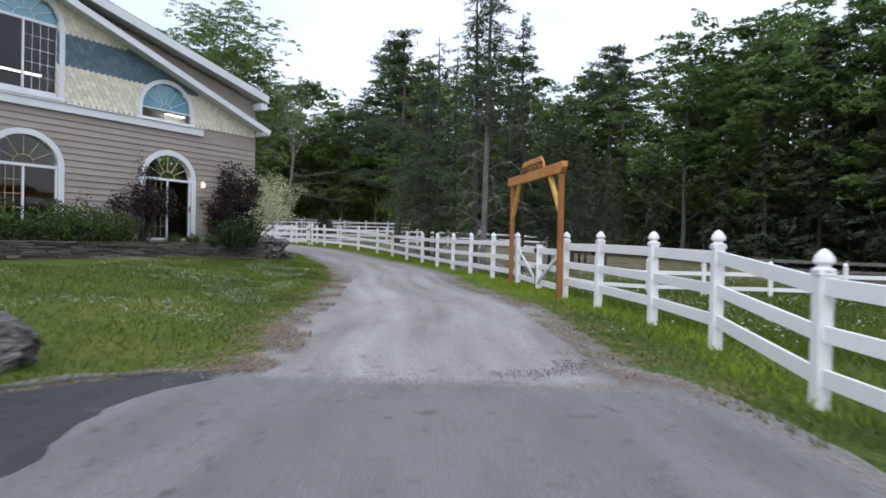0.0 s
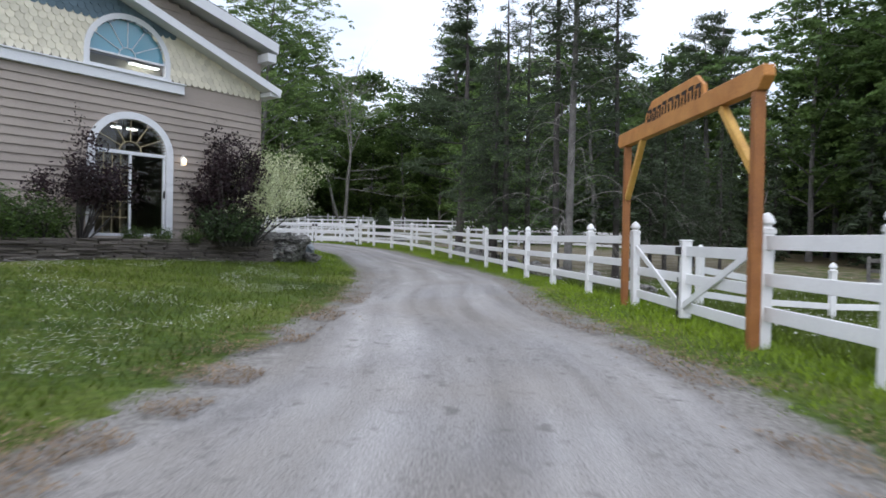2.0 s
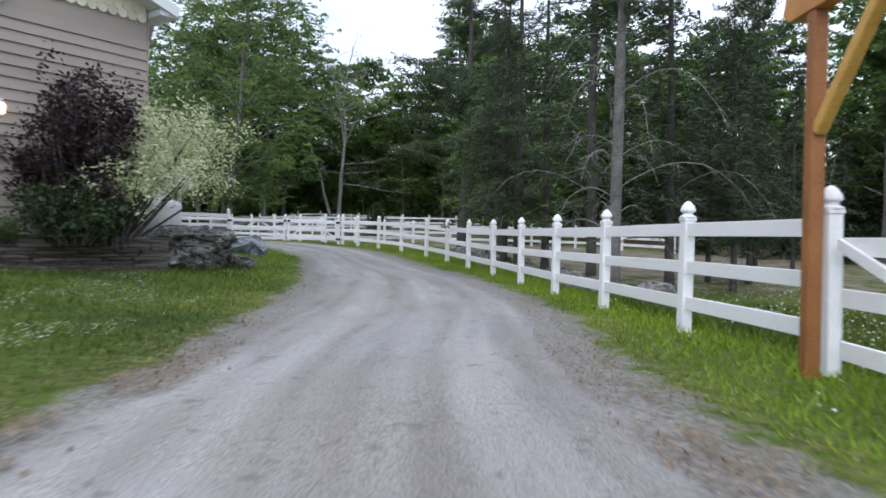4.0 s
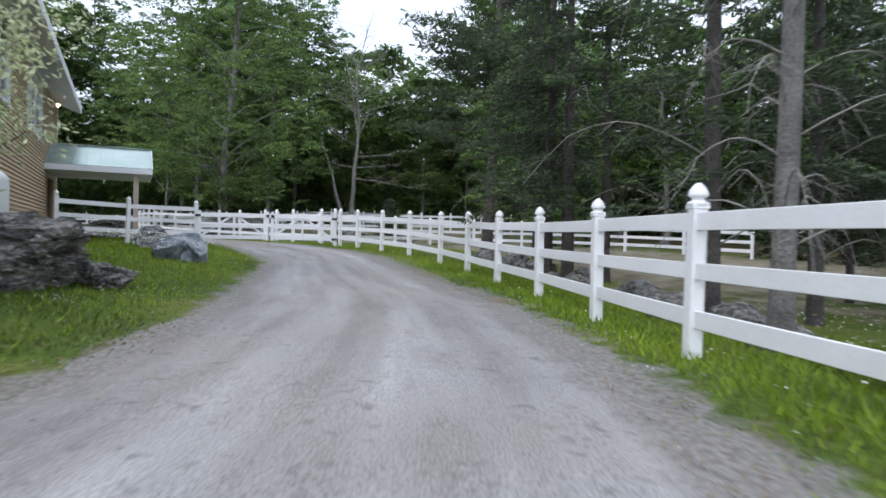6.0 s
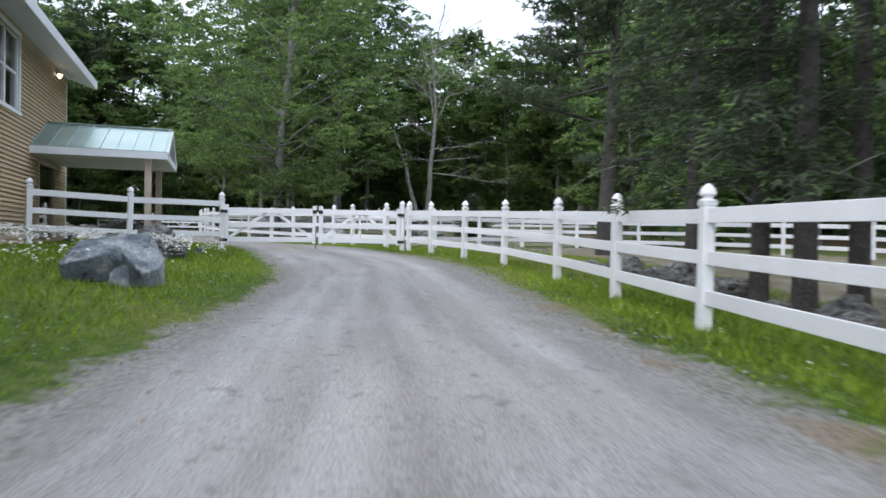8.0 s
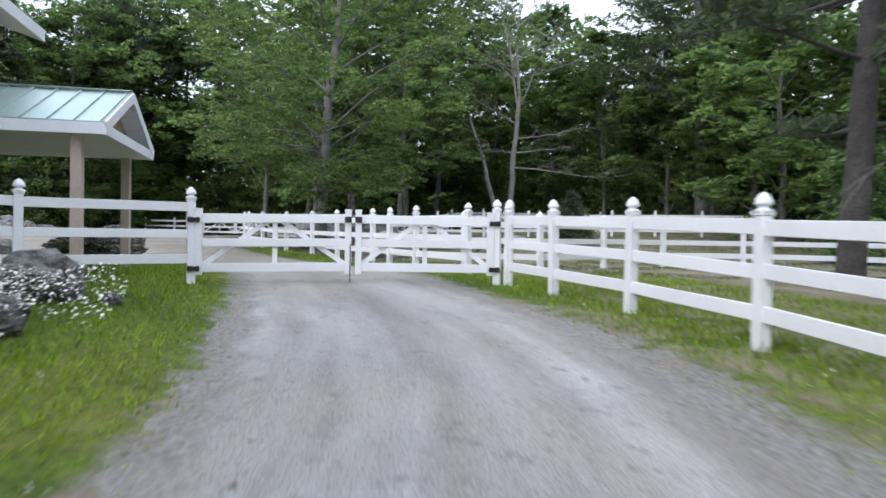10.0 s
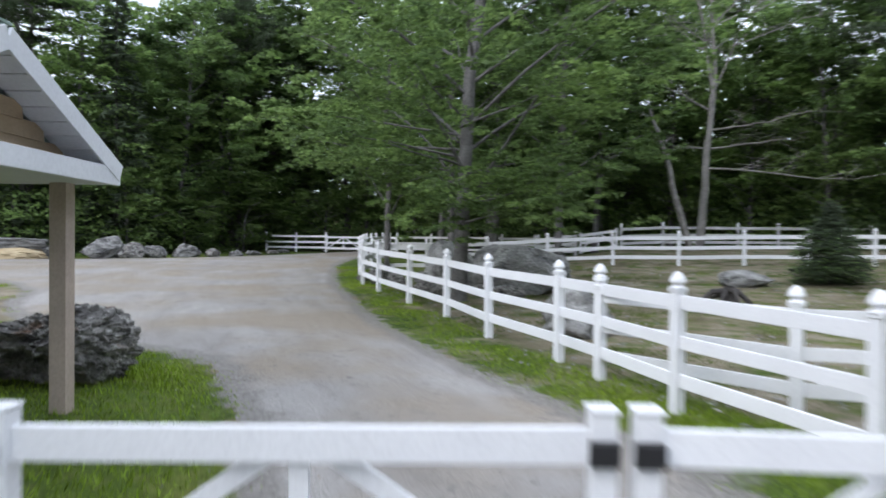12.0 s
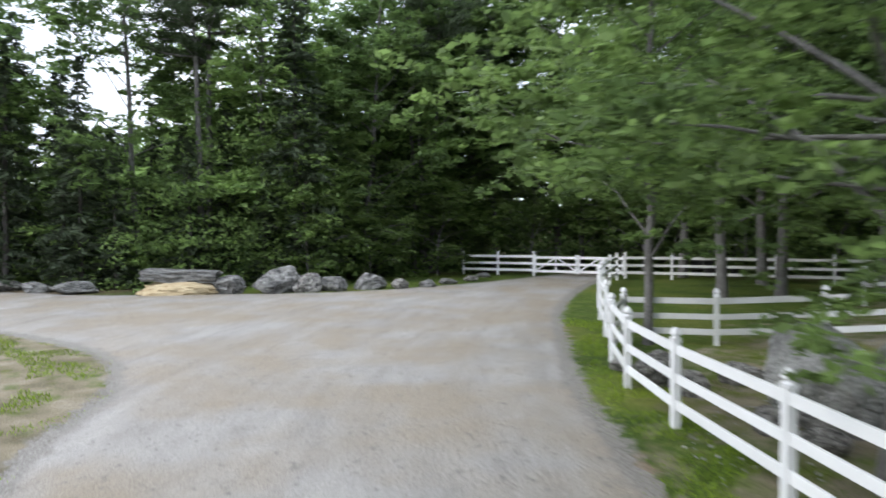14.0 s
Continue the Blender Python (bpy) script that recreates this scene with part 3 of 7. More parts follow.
    c = mix(ramp(rj.outputs[0], (0.3, (0.85, 0.85, 0.85)), (0.8, (0, 0, 0))), c, ramp(nz(22, 6), (0.3, (0.1, 0.092, 0.08)), (0.62, (0.255, 0.245, 0.23))))
    l.new(c, p.inputs["Base Color"])
    lump = n.new("ShaderNodeMath")
    lump.operation = "MULTIPLY_ADD"
    lump.inputs[1].default_value = 2.2
    l.new(nz(13, 6), lump.inputs[0])
    l.new(nz(fine * 0.8, 4), lump.inputs[2])
    b = n.new("ShaderNodeBump")
    b.inputs["Strength"].default_value = 0.8
    b.inputs["Distance"].default_value = 0.016
    l.new(lump.outputs[0], b.inputs["Height"])
    l.new(b.outputs[0], p.inputs["Normal"])
    return m


M_GRAVEL = stony_mat("grey_gravel", (0.342, 0.342, 0.344), (0.246, 0.245, 0.246), (0.13, 0.125, 0.12), (0.255, 0.217, 0.166), 0.6)
M_ASPHALT = stony_mat("worn_asphalt", (0.21, 0.217, 0.225), (0.15, 0.156, 0.163), (0.085, 0.085, 0.085), (0.18, 0.17, 0.155), 0.3, 110.0)
M_NEWTAR = stony_mat("dark_asphalt_patch", (0.055, 0.057, 0.065), (0.04, 0.042, 0.05), (0.02, 0.02, 0.02), (0.07, 0.065, 0.06), 0.2, 110.0)


def sheet(name, poly, material, lift, step, label, category, follow):
    """A surface inside an outline that lies on the ground, crowned, thinning out and dipping under at its ragged sides."""
    lo, hi = poly.min(0) - 1, poly.max(0) + 1
    xs, ys = np.arange(lo[0], hi[0], step), np.arange(lo[1], hi[1], step)
    X, Y = np.meshgrid(xs, ys)
    sd = inside(poly, X, Y)
    wob = np.zeros(X.shape)
    near = np.abs(sd) < 1.2
    wob[near] = [0.16 * noise.noise((a * 0.9, b * 0.9, 5)) + 0.1 * noise.noise((a * 3, b * 3, 8)) for a, b in zip(X[near], Y[near])]
    e = sd + wob
    bumpy = np.array([noise.noise((a * 1.1, b * 1.1, 2)) for a, b in zip(X.ravel(), Y.ravel())]).reshape(X.shape)
    Z = gz(X, Y) + lift * np.clip(e / 0.8, -1.2, 1) + 0.008 * bumpy
    run, off = along(follow, X, Y)
    keep = sd > -0.7
    idx = np.arange(X.size).reshape(X.shape)
    cells = keep[:-1, :-1] & keep[:-1, 1:] & keep[1:, 1:] & keep[1:, :-1]
    f = np.stack([idx[:-1, :-1], idx[:-1, 1:], idx[1:, 1:], idx[1:, :-1]], -1)[cells]
    used = np.unique(f)
    again = np.zeros(X.size, np.int32)
    again[used] = np.arange(len(used))
    co = np.stack([X, Y, Z], -1).reshape(-1, 3)[used]
    me = smooth(raw_mesh(name, co, again[f], 4))
    at = me.attributes.new("rim", "FLOAT", "POINT")
    at.data.foreach_set("value", np.clip(sd / np.where((X - np.interp(Y, FENCE_Y, FENCE_X) > -2.9) & (Y > 12), 0.55, 0.35), 0, 1).ravel()[used].astype(np.float32))
    layer = me.uv_layers.new(name="along")
    loops = np.empty(len(me.loops), np.int32)
    me.loops.foreach_get("vertex_index", loops)
    uv = np.stack([off, run], -1).reshape(-1, 2)[used]
    layer.data.foreach_set("uv", uv[loops].astype(np.float32).ravel())
    tagged(put(name, me, material), label, category, kind="structure")


sheet("pavement", TAR, M_ASPHALT, 0.035, 0.2, "worn grey asphalt apron with a dusty surface", "pavement", np.array([(0.0, -20), (0, 20)]))
sheet("dark_pavement", np.array([(-9.8, -2.8), (-6.4, 1.75), (-4.8, 3.8), (-3.4, 5.4), (-2.45, 6.05), (-1.75, 5.95), (-1.6, 5.5), (-1.65, 4.8), (-1.5, 3.9), (-1.4, 3.3), (-1.55, 2.2), (-1.8, 0.6), (-2.2, -3)]), M_NEWTAR, 0.045, 0.15, "newer dark asphalt patch beside the apron", "pavement", np.array([(0.0, -20), (0, 20)]))
sheet("road", ROAD, M_GRAVEL, 0.04, 0.22, "pale grey gravel driveway with wheel tracks", "driveway", spline(RIGHT_EDGE, 1.0))

# ---- white rail fences ----
RAILS = ((1.05, 1.2), (0.65, 0.79), (0.26, 0.41))


def post_mesh(h, w=0.127):
    bm = bmesh.new()
    box(bm, -w / 2, w / 2, -w / 2, w / 2, -0.3, h, 0.006)
    me = bpy.data.meshes.new("post")
    bm.to_mesh(me)
    bm.free()
    me.materials.append(M_VINYL)
    return me


def cap_mesh():
    bm = lathe([(0.0, 0.0), (0.088, 0.0), (0.092, 0.012), (0.088, 0.022), (0.058, 0.034), (0.054, 0.05), (0.062, 0.062), (0.083, 0.072), (0.086, 0.088), (0.076, 0.12), (0.05, 0.16), (0.02, 0.187), (0.0, 0.193)], 14)
    box(bm, -0.074, 0.074, -0.074, 0.074, -0.035, 0.006, 0.006)
    me = bpy.data.meshes.new("cap")
    bm.to_mesh(me)
    bm.free()
    me.materials.append(M_VINYL)
    return smooth(me, False)


POST_ME = {}
CAP_ME = cap_mesh()


def fence(pts, label, group, h=1.26, material=None, rails=RAILS, cap=True, skip=(), first_last=True, z=None):
    """A run of posts with finial caps and three rails between each pair. skip: spans without rails."""
    x0, y0 = pts[0][:2]
    root = empty("fence", Matrix.Translation((x0, y0, gzf(x0, y0))), label, "fence", group)
    inv = root.matrix_basis.inverted()
    k = h / 1.26
    if h not in POST_ME:
        POST_ME[h] = post_mesh(h)
    base = []
    for i, q in enumerate(pts):
        zz = q[2] if len(q) > 2 else gzf(*q[:2])
        base.append(Vector((q[0], q[1], zz)))
    for i, p in enumerate(base):
        a, b = base[max(i - 1, 0)], base[min(i + 1, len(base) - 1)]
        turn = math.atan2(b.y - a.y, b.x - a.x)
        lean = pose(0, 0, 0, random.uniform(-0.9, 0.9), random.uniform(-0.9, 0.9), 0)
        me = POST_ME[h]
        if material:
            me = POST_ME.setdefault((h, material.name), POST_ME[h].copy())
            me.materials[0] = material
        ob = put("post", me, None, root, m=inv @ Matrix.Translation(p) @ lean @ Matrix.Rotation(turn, 4, "Z"))
        if cap:
            put("cap", CAP_ME, None, ob, m=Matrix.Translation((0, 0, h)))
    for i, (a, b) in enumerate(zip(base, base[1:])):
        if i in skip:
            continue
        for lo, hi in rails:
            bm = bmesh.new()
            mid = Vector((0, 0, k * (lo + hi) / 2))
            ja, jb = (Vector((0, 0, random.uniform(-0.008, 0.008))) for _ in range(2))
            beam(bm, a + mid + ja, b + mid + jb, 0.042, (hi - lo), bevel=0.004)
            part("rail", bm, material or M_VINYL, root, m=inv)
    return root


FRONT = [(3.9, -7.0), (3.75, -4.5), (3.6, -2.0), (3.45, 0.5), (3.32, 3.1, -0.26), (3.2, 5.6, -0.2), (3.28, 7.95, 0.0), (3.25, 10.25, 0.02), (2.97, 12.66, 0.05), (2.68, 14.55, 0.06)]
DRIVE = [(2.18, 19.27), (1.62, 21.6), (1.0, 23.92), (0.39, 26.2), (-0.24, 28.6), (-0.97, 31.4), (-1.85, 34.03), (-2.77, 36.5), (-3.85, 39.0), (-5.3, 41.6), (-6.7, 43.5), (-8.0, 44.9), (-9.08, 46.1)]
fence(FRONT, "white vinyl three-rail fence with acorn post caps along the drive", "white fences", 1.22)
fence(DRIVE, "white vinyl three-rail fence with acorn post caps along the gravel drive", "white fences", 1.31)
fence([(x, y, gzf(x, y) + 0.06) for x, y in ((-16.49, 39.5), (-15.29, 41.46), (-13.85, 43.46))], "short white rail fence between the house and the drive gate", "white fences", 1.38)
fence([(-10.66, 48.38), (-12.52, 49.75), (-13.82, 50.92), (-14.74, 51.68), (-16.74, 53.08), (-18.86, 54.92), (-21.05, 56.48), (-23.41, 58.14), (-25.32, 59.67), (-26.9, 61.4)], "white vinyl fence with acorn caps round the back paddock", "white fences", 1.38)

# ---- gates ----


def gate_leaf(hinge, free, z0a, z0b, label, posts=0.11, braces=True, k=1.0, face=1):
    """A white gate leaf from its hinge side to its free side: two stiles, three rails, a middle picket and two braces."""
    a, b = Vector((*hinge, z0a)), Vector((*free, z0b))
    root = empty("gate", Matrix.Translation(a), label, "gate", "drive gates")
    inv = root.matrix_basis.inverted()
    d = (b - a).normalized()
    for name, p in (("hinge_stile", a), ("free_stile", b)):
        bm = bmesh.new()
        turn = Matrix.Translation(p) @ Matrix.Rotation(math.atan2(d.y, d.x), 4, "Z")
        box(bm, -posts / 2, posts / 2, -posts / 2, posts / 2, 0.09, 1.19 * k, 0.005, turn)
        st = part(name, bm, M_VINYL, root, m=inv)
        bm = bmesh.new()
        box(bm, -posts / 2 - 0.008, posts / 2 + 0.008, -posts / 2 - 0.008, posts / 2 + 0.008, 1.19 * k, 1.215 * k, 0.008, turn)
        part("flat_cap", bm, M_VINYL, st)
    for lo, hi in ((0.98, 1.13), (0.57, 0.71), (0.14, 0.29)):
        bm = bmesh.new()
        up = Vector((0, 0, k * (lo + hi) / 2))
        beam(bm, a + up, b + up, 0.042, k * (hi - lo), bevel=0.004)
        part("rail", bm, M_VINYL, root, m=inv)
    mid = (a + b) / 2
    off = Vector((-d.y, d.x, 0)) * 0.036 * face
    bm = bmesh.new()
    beam(bm, mid + off + Vector((0, 0, 0.2)), mid + off + Vector((0, 0, 1.02 * k)), 0.03, 0.085, up=(d.x, d.y, 0), bevel=0.003)
    part("picket", bm, M_VINYL, root, m=inv)
    if braces:
        for p, q in ((a, mid - d * 0.1), (b, mid + d * 0.1)):
            bm = bmesh.new()
            beam(bm, p + off * 1.7 + Vector((0, 0, 0.22)), q + off * 1.7 + Vector((0, 0, 1.02 * k)), 0.03, 0.085, bevel=0.003)
            part("brace", bm, M_VINYL, root, m=inv)
    return root, a, b, d, inv


def hinge_on(root, p, d, z, inv, side=1):
    turn = Matrix.Translation((p.x, p.y, p.z + z)) @ Matrix.Rotation(math.atan2(d.y, d.x), 4, "Z")
    bm = bmesh.new()
    box(bm, min(-0.17 * side, 0.03 * side), max(-0.17 * side, 0.03 * side), -0.085, -0.068, -0.038, 0.038, 0.004, turn)
    for dx in (-0.14 * side, -0.1 * side, 0.0):
        box(bm, dx - 0.012, dx + 0.012, -0.098, -0.08, -0.05, 0.05, 0.003, turn)
    part("hinge", bm, M_BLACK, root, "black iron strap hinge", m=inv)


GL, GR = (-13.7, 43.55), (-9.29, 46.08)
gm = ((GL[0] + GR[0]) / 2 - 0.05, (GL[1] + GR[1]) / 2 + 0.06)
gd = Vector((GR[0] - GL[0], GR[1] - GL[1], 0)).normalized()
zl, zr, zm = gzf(*GL) + 0.06, gzf(*GR) + 0.08, gzf(*gm) + 0.09
for here, there, za, side in ((GL, (gm[0] - 0.09 * gd.x, gm[1] - 0.09 * gd.y), zl, 1), (GR, (gm[0] + 0.09 * gd.x, gm[1] + 0.09 * gd.y), zr, -1)):
    root, a, b, d, inv = gate_leaf((here[0] + (-0.05 if side > 0 else -0.13) * gd.x, here[1] + (-0.05 if side > 0 else -0.13) * gd.y), there, za, zm, "closed white vinyl double drive gate leaf with crossed braces", face=side)
    for z in (1.02, 0.2):
        hinge_on(root, a, gd, z, inv, side)
    bm = bmesh.new()
    turn = Matrix.Translation((b.x, b.y, b.z)) @ Matrix.Rotation(math.atan2(gd.y, gd.x), 4, "Z")
    box(bm, -0.06, 0.06, -0.1, -0.058, 0.99, 1.09, 0.006, turn)
    part("latch", bm, M_BLACK, root, "black gate latch", m=inv)
    if side > 0:
        bm = bmesh.new()
        box(bm, 0.03, 0.046, -0.075, -0.06, -0.1, 0.62, 0.002, turn)
        part("drop_rod", bm, M_BLACK, root, "dark steel drop rod", m=inv)
fence([(-9.08, 46.1), (-9.29, 46.08)], "white gate post beside the paddock fence", "white fences", 1.35, skip=(0,))

# paddock gate under the cedar arch: two leaves with braces meeting at a middle post
PG = [(2.66, 14.75), (2.44, 16.85), (2.2, 19.1)]
pgroot = empty("paddock_gate", Matrix.Translation((PG[1][0], PG[1][1], gzf(*PG[1]))), "white vinyl paddock gate with diagonal braces and black latch", "gate", "drive gates")
PI = pgroot.matrix_basis.inverted()
pa, pb, pc = (Vector((x, y, gzf(x, y) + 0.02)) for x, y in PG)
bm = bmesh.new()
box(bm, -0.07, 0.07, -0.07, 0.07, 0.05, 1.13, 0.006, Matrix.Translation(pb))
mp_ = part("meeting_post", bm, M_VINYL, pgroot, m=PI)
bm = bmesh.new()
box(bm, -0.08, 0.08, -0.08, 0.08, 1.13, 1.16, 0.01, Matrix.Translation(pb))
part("flat_cap", bm, M_VINYL, mp_)
for p, q in ((pa, pb), (pc, pb)):
    dd = (q - p).normalized()
    side = Vector((-abs(dd.y), 0, 0)) * 0.045
    for lo, hi in ((0.93, 1.07), (0.54, 0.68), (0.14, 0.28)):
        bm = bmesh.new()
        beam(bm, p + Vector((0, 0, (lo + hi) / 2)), q + Vector((0, 0, (lo + hi) / 2)), 0.042, hi - lo, bevel=0.004)
        part("rail", bm, M_VINYL, pgroot, m=PI)
    bm = bmesh.new()
    beam(bm, p + side + Vector((0, 0, 1.02)), q + side + Vector((0, 0, 0.2)), 0.03, 0.09, bevel=0.003)
    part("brace", bm, M_VINYL, pgroot, m=PI)
bm = bmesh.new()
box(bm, -0.11, -0.07, -0.04, 0.18, 0.95, 1.06, 0.006, Matrix.Translation(pb))
part("latch", bm, M_BLACK, pgroot, "black gate latch", m=PI)
bm = bmesh.new()
box(bm, -0.09, -0.075, 0.075, 0.09, -0.02, 0.62, 0.002, Matrix.Translation(pb))
box(bm, -0.1, -0.07, 0.055, 0.1, 0.36, 0.42, 0.004, Matrix.Translation(pb))
box(bm, -0.1, -0.07, 0.055, 0.1, 0.08, 0.14, 0.004, Matrix.Translation(pb))
part("drop_rod", bm, M_BLACK, pgroot, "dark steel drop rod", m=PI)

# ---- cedar arch over the paddock gate ----
AR, AL = Vector((2.53, 14.4, 0)), Vector((1.97, 19.12, 0))
AR.z, AL.z = gzf(AR.x, AR.y), gzf(AL.x, AL.y)
arch = empty("entrance_arch", Matrix.Translation(AR), "orange-stained timber entrance arch with carved sign board over paddock gate", "arch")
AI = arch.matrix_basis.inverted()
ad_ = Vector((AL.x - AR.x, AL.y - AR.y, 0)).normalized()
ARCH_TURN = Matrix.Rotation(math.atan2(ad_.y, ad_.x), 4, "Z")
LOW = {0: 2.74, 1: 2.83}
for k, p in enumerate((AR, AL)):
    bm = bmesh.new()
    box(bm, -0.058, 0.058, -0.058, 0.058, -0.4, LOW[k] - p.z, 0.012, Matrix.Translation(p) @ ARCH_TURN)
    for i in range(5):
        zk = random.uniform(0.4, 2.5)
        box(bm, -0.062, -0.05, -0.012, 0.012, zk - 0.014, zk + 0.014, 0.004, Matrix.Translation(p) @ ARCH_TURN @ Matrix.Translation((0, random.uniform(-0.03, 0.03), 0)))
    part("post", bm, M_CEDARD, arch, "darker stained timber post", m=AI)


def board(profile, thick, m):
    """A flat board of the given outline in its own x and z, with eased edges."""
    bm = bmesh.new()
    f = bm.faces.new([bm.verts.new((x, -thick / 2, z)) for x, z in profile])
    r = bmesh.ops.extrude_face_region(bm, geom=[f])
    bmesh.ops.translate(bm, verts=[v for v in r["geom"] if isinstance(v, bmesh.types.BMVert)], vec=(0, thick, 0))
    bmesh.ops.recalc_face_normals(bm, faces=bm.faces)
    bmesh.ops.bevel(bm, geom=bm.edges[:], offset=0.008, segments=1, affect="EDGES")
    bmesh.ops.transform(bm, matrix=m, verts=bm.verts)
    return bm


# lintel: one deep board with cut-back lower corners, laid over both posts
span = (Vector((AL.x, AL.y, 0)) - Vector((AR.x, AR.y, 0))).length
tilt = math.atan2(LOW[1] - LOW[0], span)
M_L = Matrix.Translation((AR.x, AR.y, LOW[0])) @ ARCH_TURN @ Matrix.Rotation(-tilt, 4, "Y")
part("lintel", board([(-0.1, 0.0), (span + 0.3, 0.0), (span + 0.42, 0.07), (span + 0.36, 0.24), (-0.2, 0.24), (-0.22, 0.12)], 0.13, M_L), M_CEDAR, arch, m=AI)
for p, k, s in ((AR, 0, 1), (AL, 1, -1)):
    bm = bmesh.new()
    beam(bm, Vector((p.x, p.y, 1.9)) + ad_ * 0.05 * s, Vector((p.x, p.y, LOW[k])) + ad_ * 0.88 * s, 0.09, 0.1, bevel=0.01)
    part("knee_brace", bm, M_CEDARL, arch, "pale yellow knee brace", m=AI)
# sign board with cut corners standing on the lintel
x0, x1 = 1.3, 3.62
M_S = M_L @ Matrix.Translation((0, 0.035, 0.238))
sign = part("sign_board", board([(x0, 0), (x1, 0), (x1 - 0.03, 0.12), (x1 - 0.3, 0.29), (x0 + 0.28, 0.29), (x0 + 0.03, 0.12)], 0.05, M_S), M_CEDAR, arch, "carved wooden sign board", m=AI)
x = x0 + 0.1
while x < x1 - 0.22:
    w = random.uniform(0.17, 0.26)
    bm = bmesh.new()
    zc = random.uniform(-0.035, -0.015)
    h = 0.19
    box(bm, x, x + 0.05, 0.026, 0.034, zc, zc + h, 0, M_S)
    box(bm, x, x + w * 0.8, 0.0262, 0.0342, zc + h - 0.05, zc + h, 0, M_S)
    box(bm, x + w * 0.62, x + w * 0.62 + 0.045, 0.0264, 0.0344, zc, zc + h * 0.62, 0, M_S)
    if random.random() < 0.6:
        box(bm, x, x + w * 0.7, 0.0266, 0.0346, zc, zc + 0.045, 0, M_S)
    part("lettering_bar", bm, M_CARVE, sign, "dark carved lettering")
    x += w + 0.035

# ---- house ----
FA = Matrix.Translation((-8.79, 23.09, 0)) @ Matrix.Rotation(radians(59), 4, "Z")
FB = Matrix.Translation((-16.79, 38.82, 0)) @ Matrix.Rotation(radians(124), 4, "Z")
house = empty("house", Matrix.Translation((-7.31, 25.55, 0.6)), "two-storey tan house with shingled gable, white trim and arched windows", "house")
HI = house.matrix_basis.inverted()
CORNER, APEX = 2.87, -7.8


def on(frame_m, name, bm, material, parent=None, label=""):
    return part(name, bm, material, parent or house, label, HI @ frame_m if parent is None else None)


class Opening:
    """An arched opening: centre, half width, bottom, spring line and rise."""

    def __init__(self, cx, half, z0, spring, rise):
        self.cx, self.half, self.z0, self.spring, self.rise = cx, half, z0, spring, rise

    def width(self, z):
        if z < self.z0 or z > self.spring + self.rise:
            return 0.0
        if z <= self.spring:
            return self.half
        return self.half * math.sqrt(max(0.0, 1 - ((z - self.spring) / self.rise) ** 2))

    def outline(self, grow=0.0, n=20):
        w, r = self.half + grow, self.rise + grow
        pts = [(self.cx - w, self.z0 - grow * 0.0), (self.cx - w, self.spring)]
        if self.rise > 0:
            pts += [(self.cx - w * math.cos(math.pi * i / n), self.spring + r * math.sin(math.pi * i / n)) for i in range(1, n)]
        else:
            pts += [(self.cx - w, self.spring + grow), (self.cx + w, self.spring + grow)]
        return pts + [(self.cx + w, self.spring), (self.cx + w, self.z0)]


O_DOOR = Opening(-0.89, 0.9, 1.02, 3.08, 0.8)
O_DOOR2 = Opening(-5.48, 0.93, 1.02, 3.09, 0.83)
O_UP = Opening(-5.53, 0.95, 5.1, 7.11, 0.78)
O_LUN = Opening(-1.0, 0.93, 5.04, 5.36, 0.87)
FRONT_OPEN = [O_DOOR, O_DOOR2, O_UP, O_LUN]


def spans(x0, x1, z, opens, grow=0.0):
    out = [(x0, x1)]
    for o in opens:
        w = o.width(z)
        if w <= 0:
            continue
        w += grow
        nxt = []
        for a, b in out:
            if o.cx - w > a:
                nxt.append((a, min(b, o.cx - w)))
            if o.cx + w < b:
                nxt.append((max(a, o.cx + w), b))
        out = [(a, b) for a, b in nxt if b - a > 0.03]
    return out


def right_limit(z):
    return min(CORNER, 3.08 - (z + 0.3 - 6.62) / 0.238)


# front wall: solid slices round the openings
bm = bmesh.new()
z, dz = 0.4, 0.07
while z < 8.85:
    for a, b in spans(APEX * 2 - right_limit(z + dz), right_limit(z + dz), z + dz / 2, FRONT_OPEN):
        box(bm, a, b, 0.0, 0.2, z, z + dz)
    z += dz
front = on(FA, "front_wall", bm, M_TAN)


def clapboard(bm, a, b, z, h, lip=0.024, gap=0.0):
    h -= gap
    vs = [bm.verts.new(p) for p in ((a, 0, z - 0.012), (b, 0, z - 0.012), (b, -lip, z - 0.012), (a, -lip, z - 0.012), (a, 0, z + h), (b, 0, z + h), (b, -0.006, z + h), (a, -0.006, z + h))]
    for q in ((0, 1, 2, 3), (3, 2, 6, 7), (7, 6, 5, 4), (0, 3, 7, 4), (1, 5, 6, 2)):
        bm.faces.new([vs[i] for i in q])
    return bm


z = 0.7
while z < 4.68:
    h = min(0.19, 4.7 - z)
    for a, b in spans(-13.5, CORNER, z + 0.09, FRONT_OPEN, 0.05):
        on(FA, "clapboard", clapboard(bmesh.new(), a, b, z, h, 0.034, 0.026), M_TAN)
    z += 0.19
# clapboards between the lower roof and the main roof, and under the lower eave
z = 4.7
while z < 8.5:
    hi = right_limit(z + 0.19)
    lo = max(3.25 - (z + 0.1 - 5.24) / 0.338, 0.44 if z < 4.9 else -13)
    lo = max(lo, 0.44) if z < 4.95 else max(lo, -9)
    if hi - lo > 0.06:
        on(FA, "clapboard", clapboard(bmesh.new(), lo, hi, z, 0.19), M_TAN)
    z += 0.19

# fish-scale shingles in cream and slate blue
SH = {}


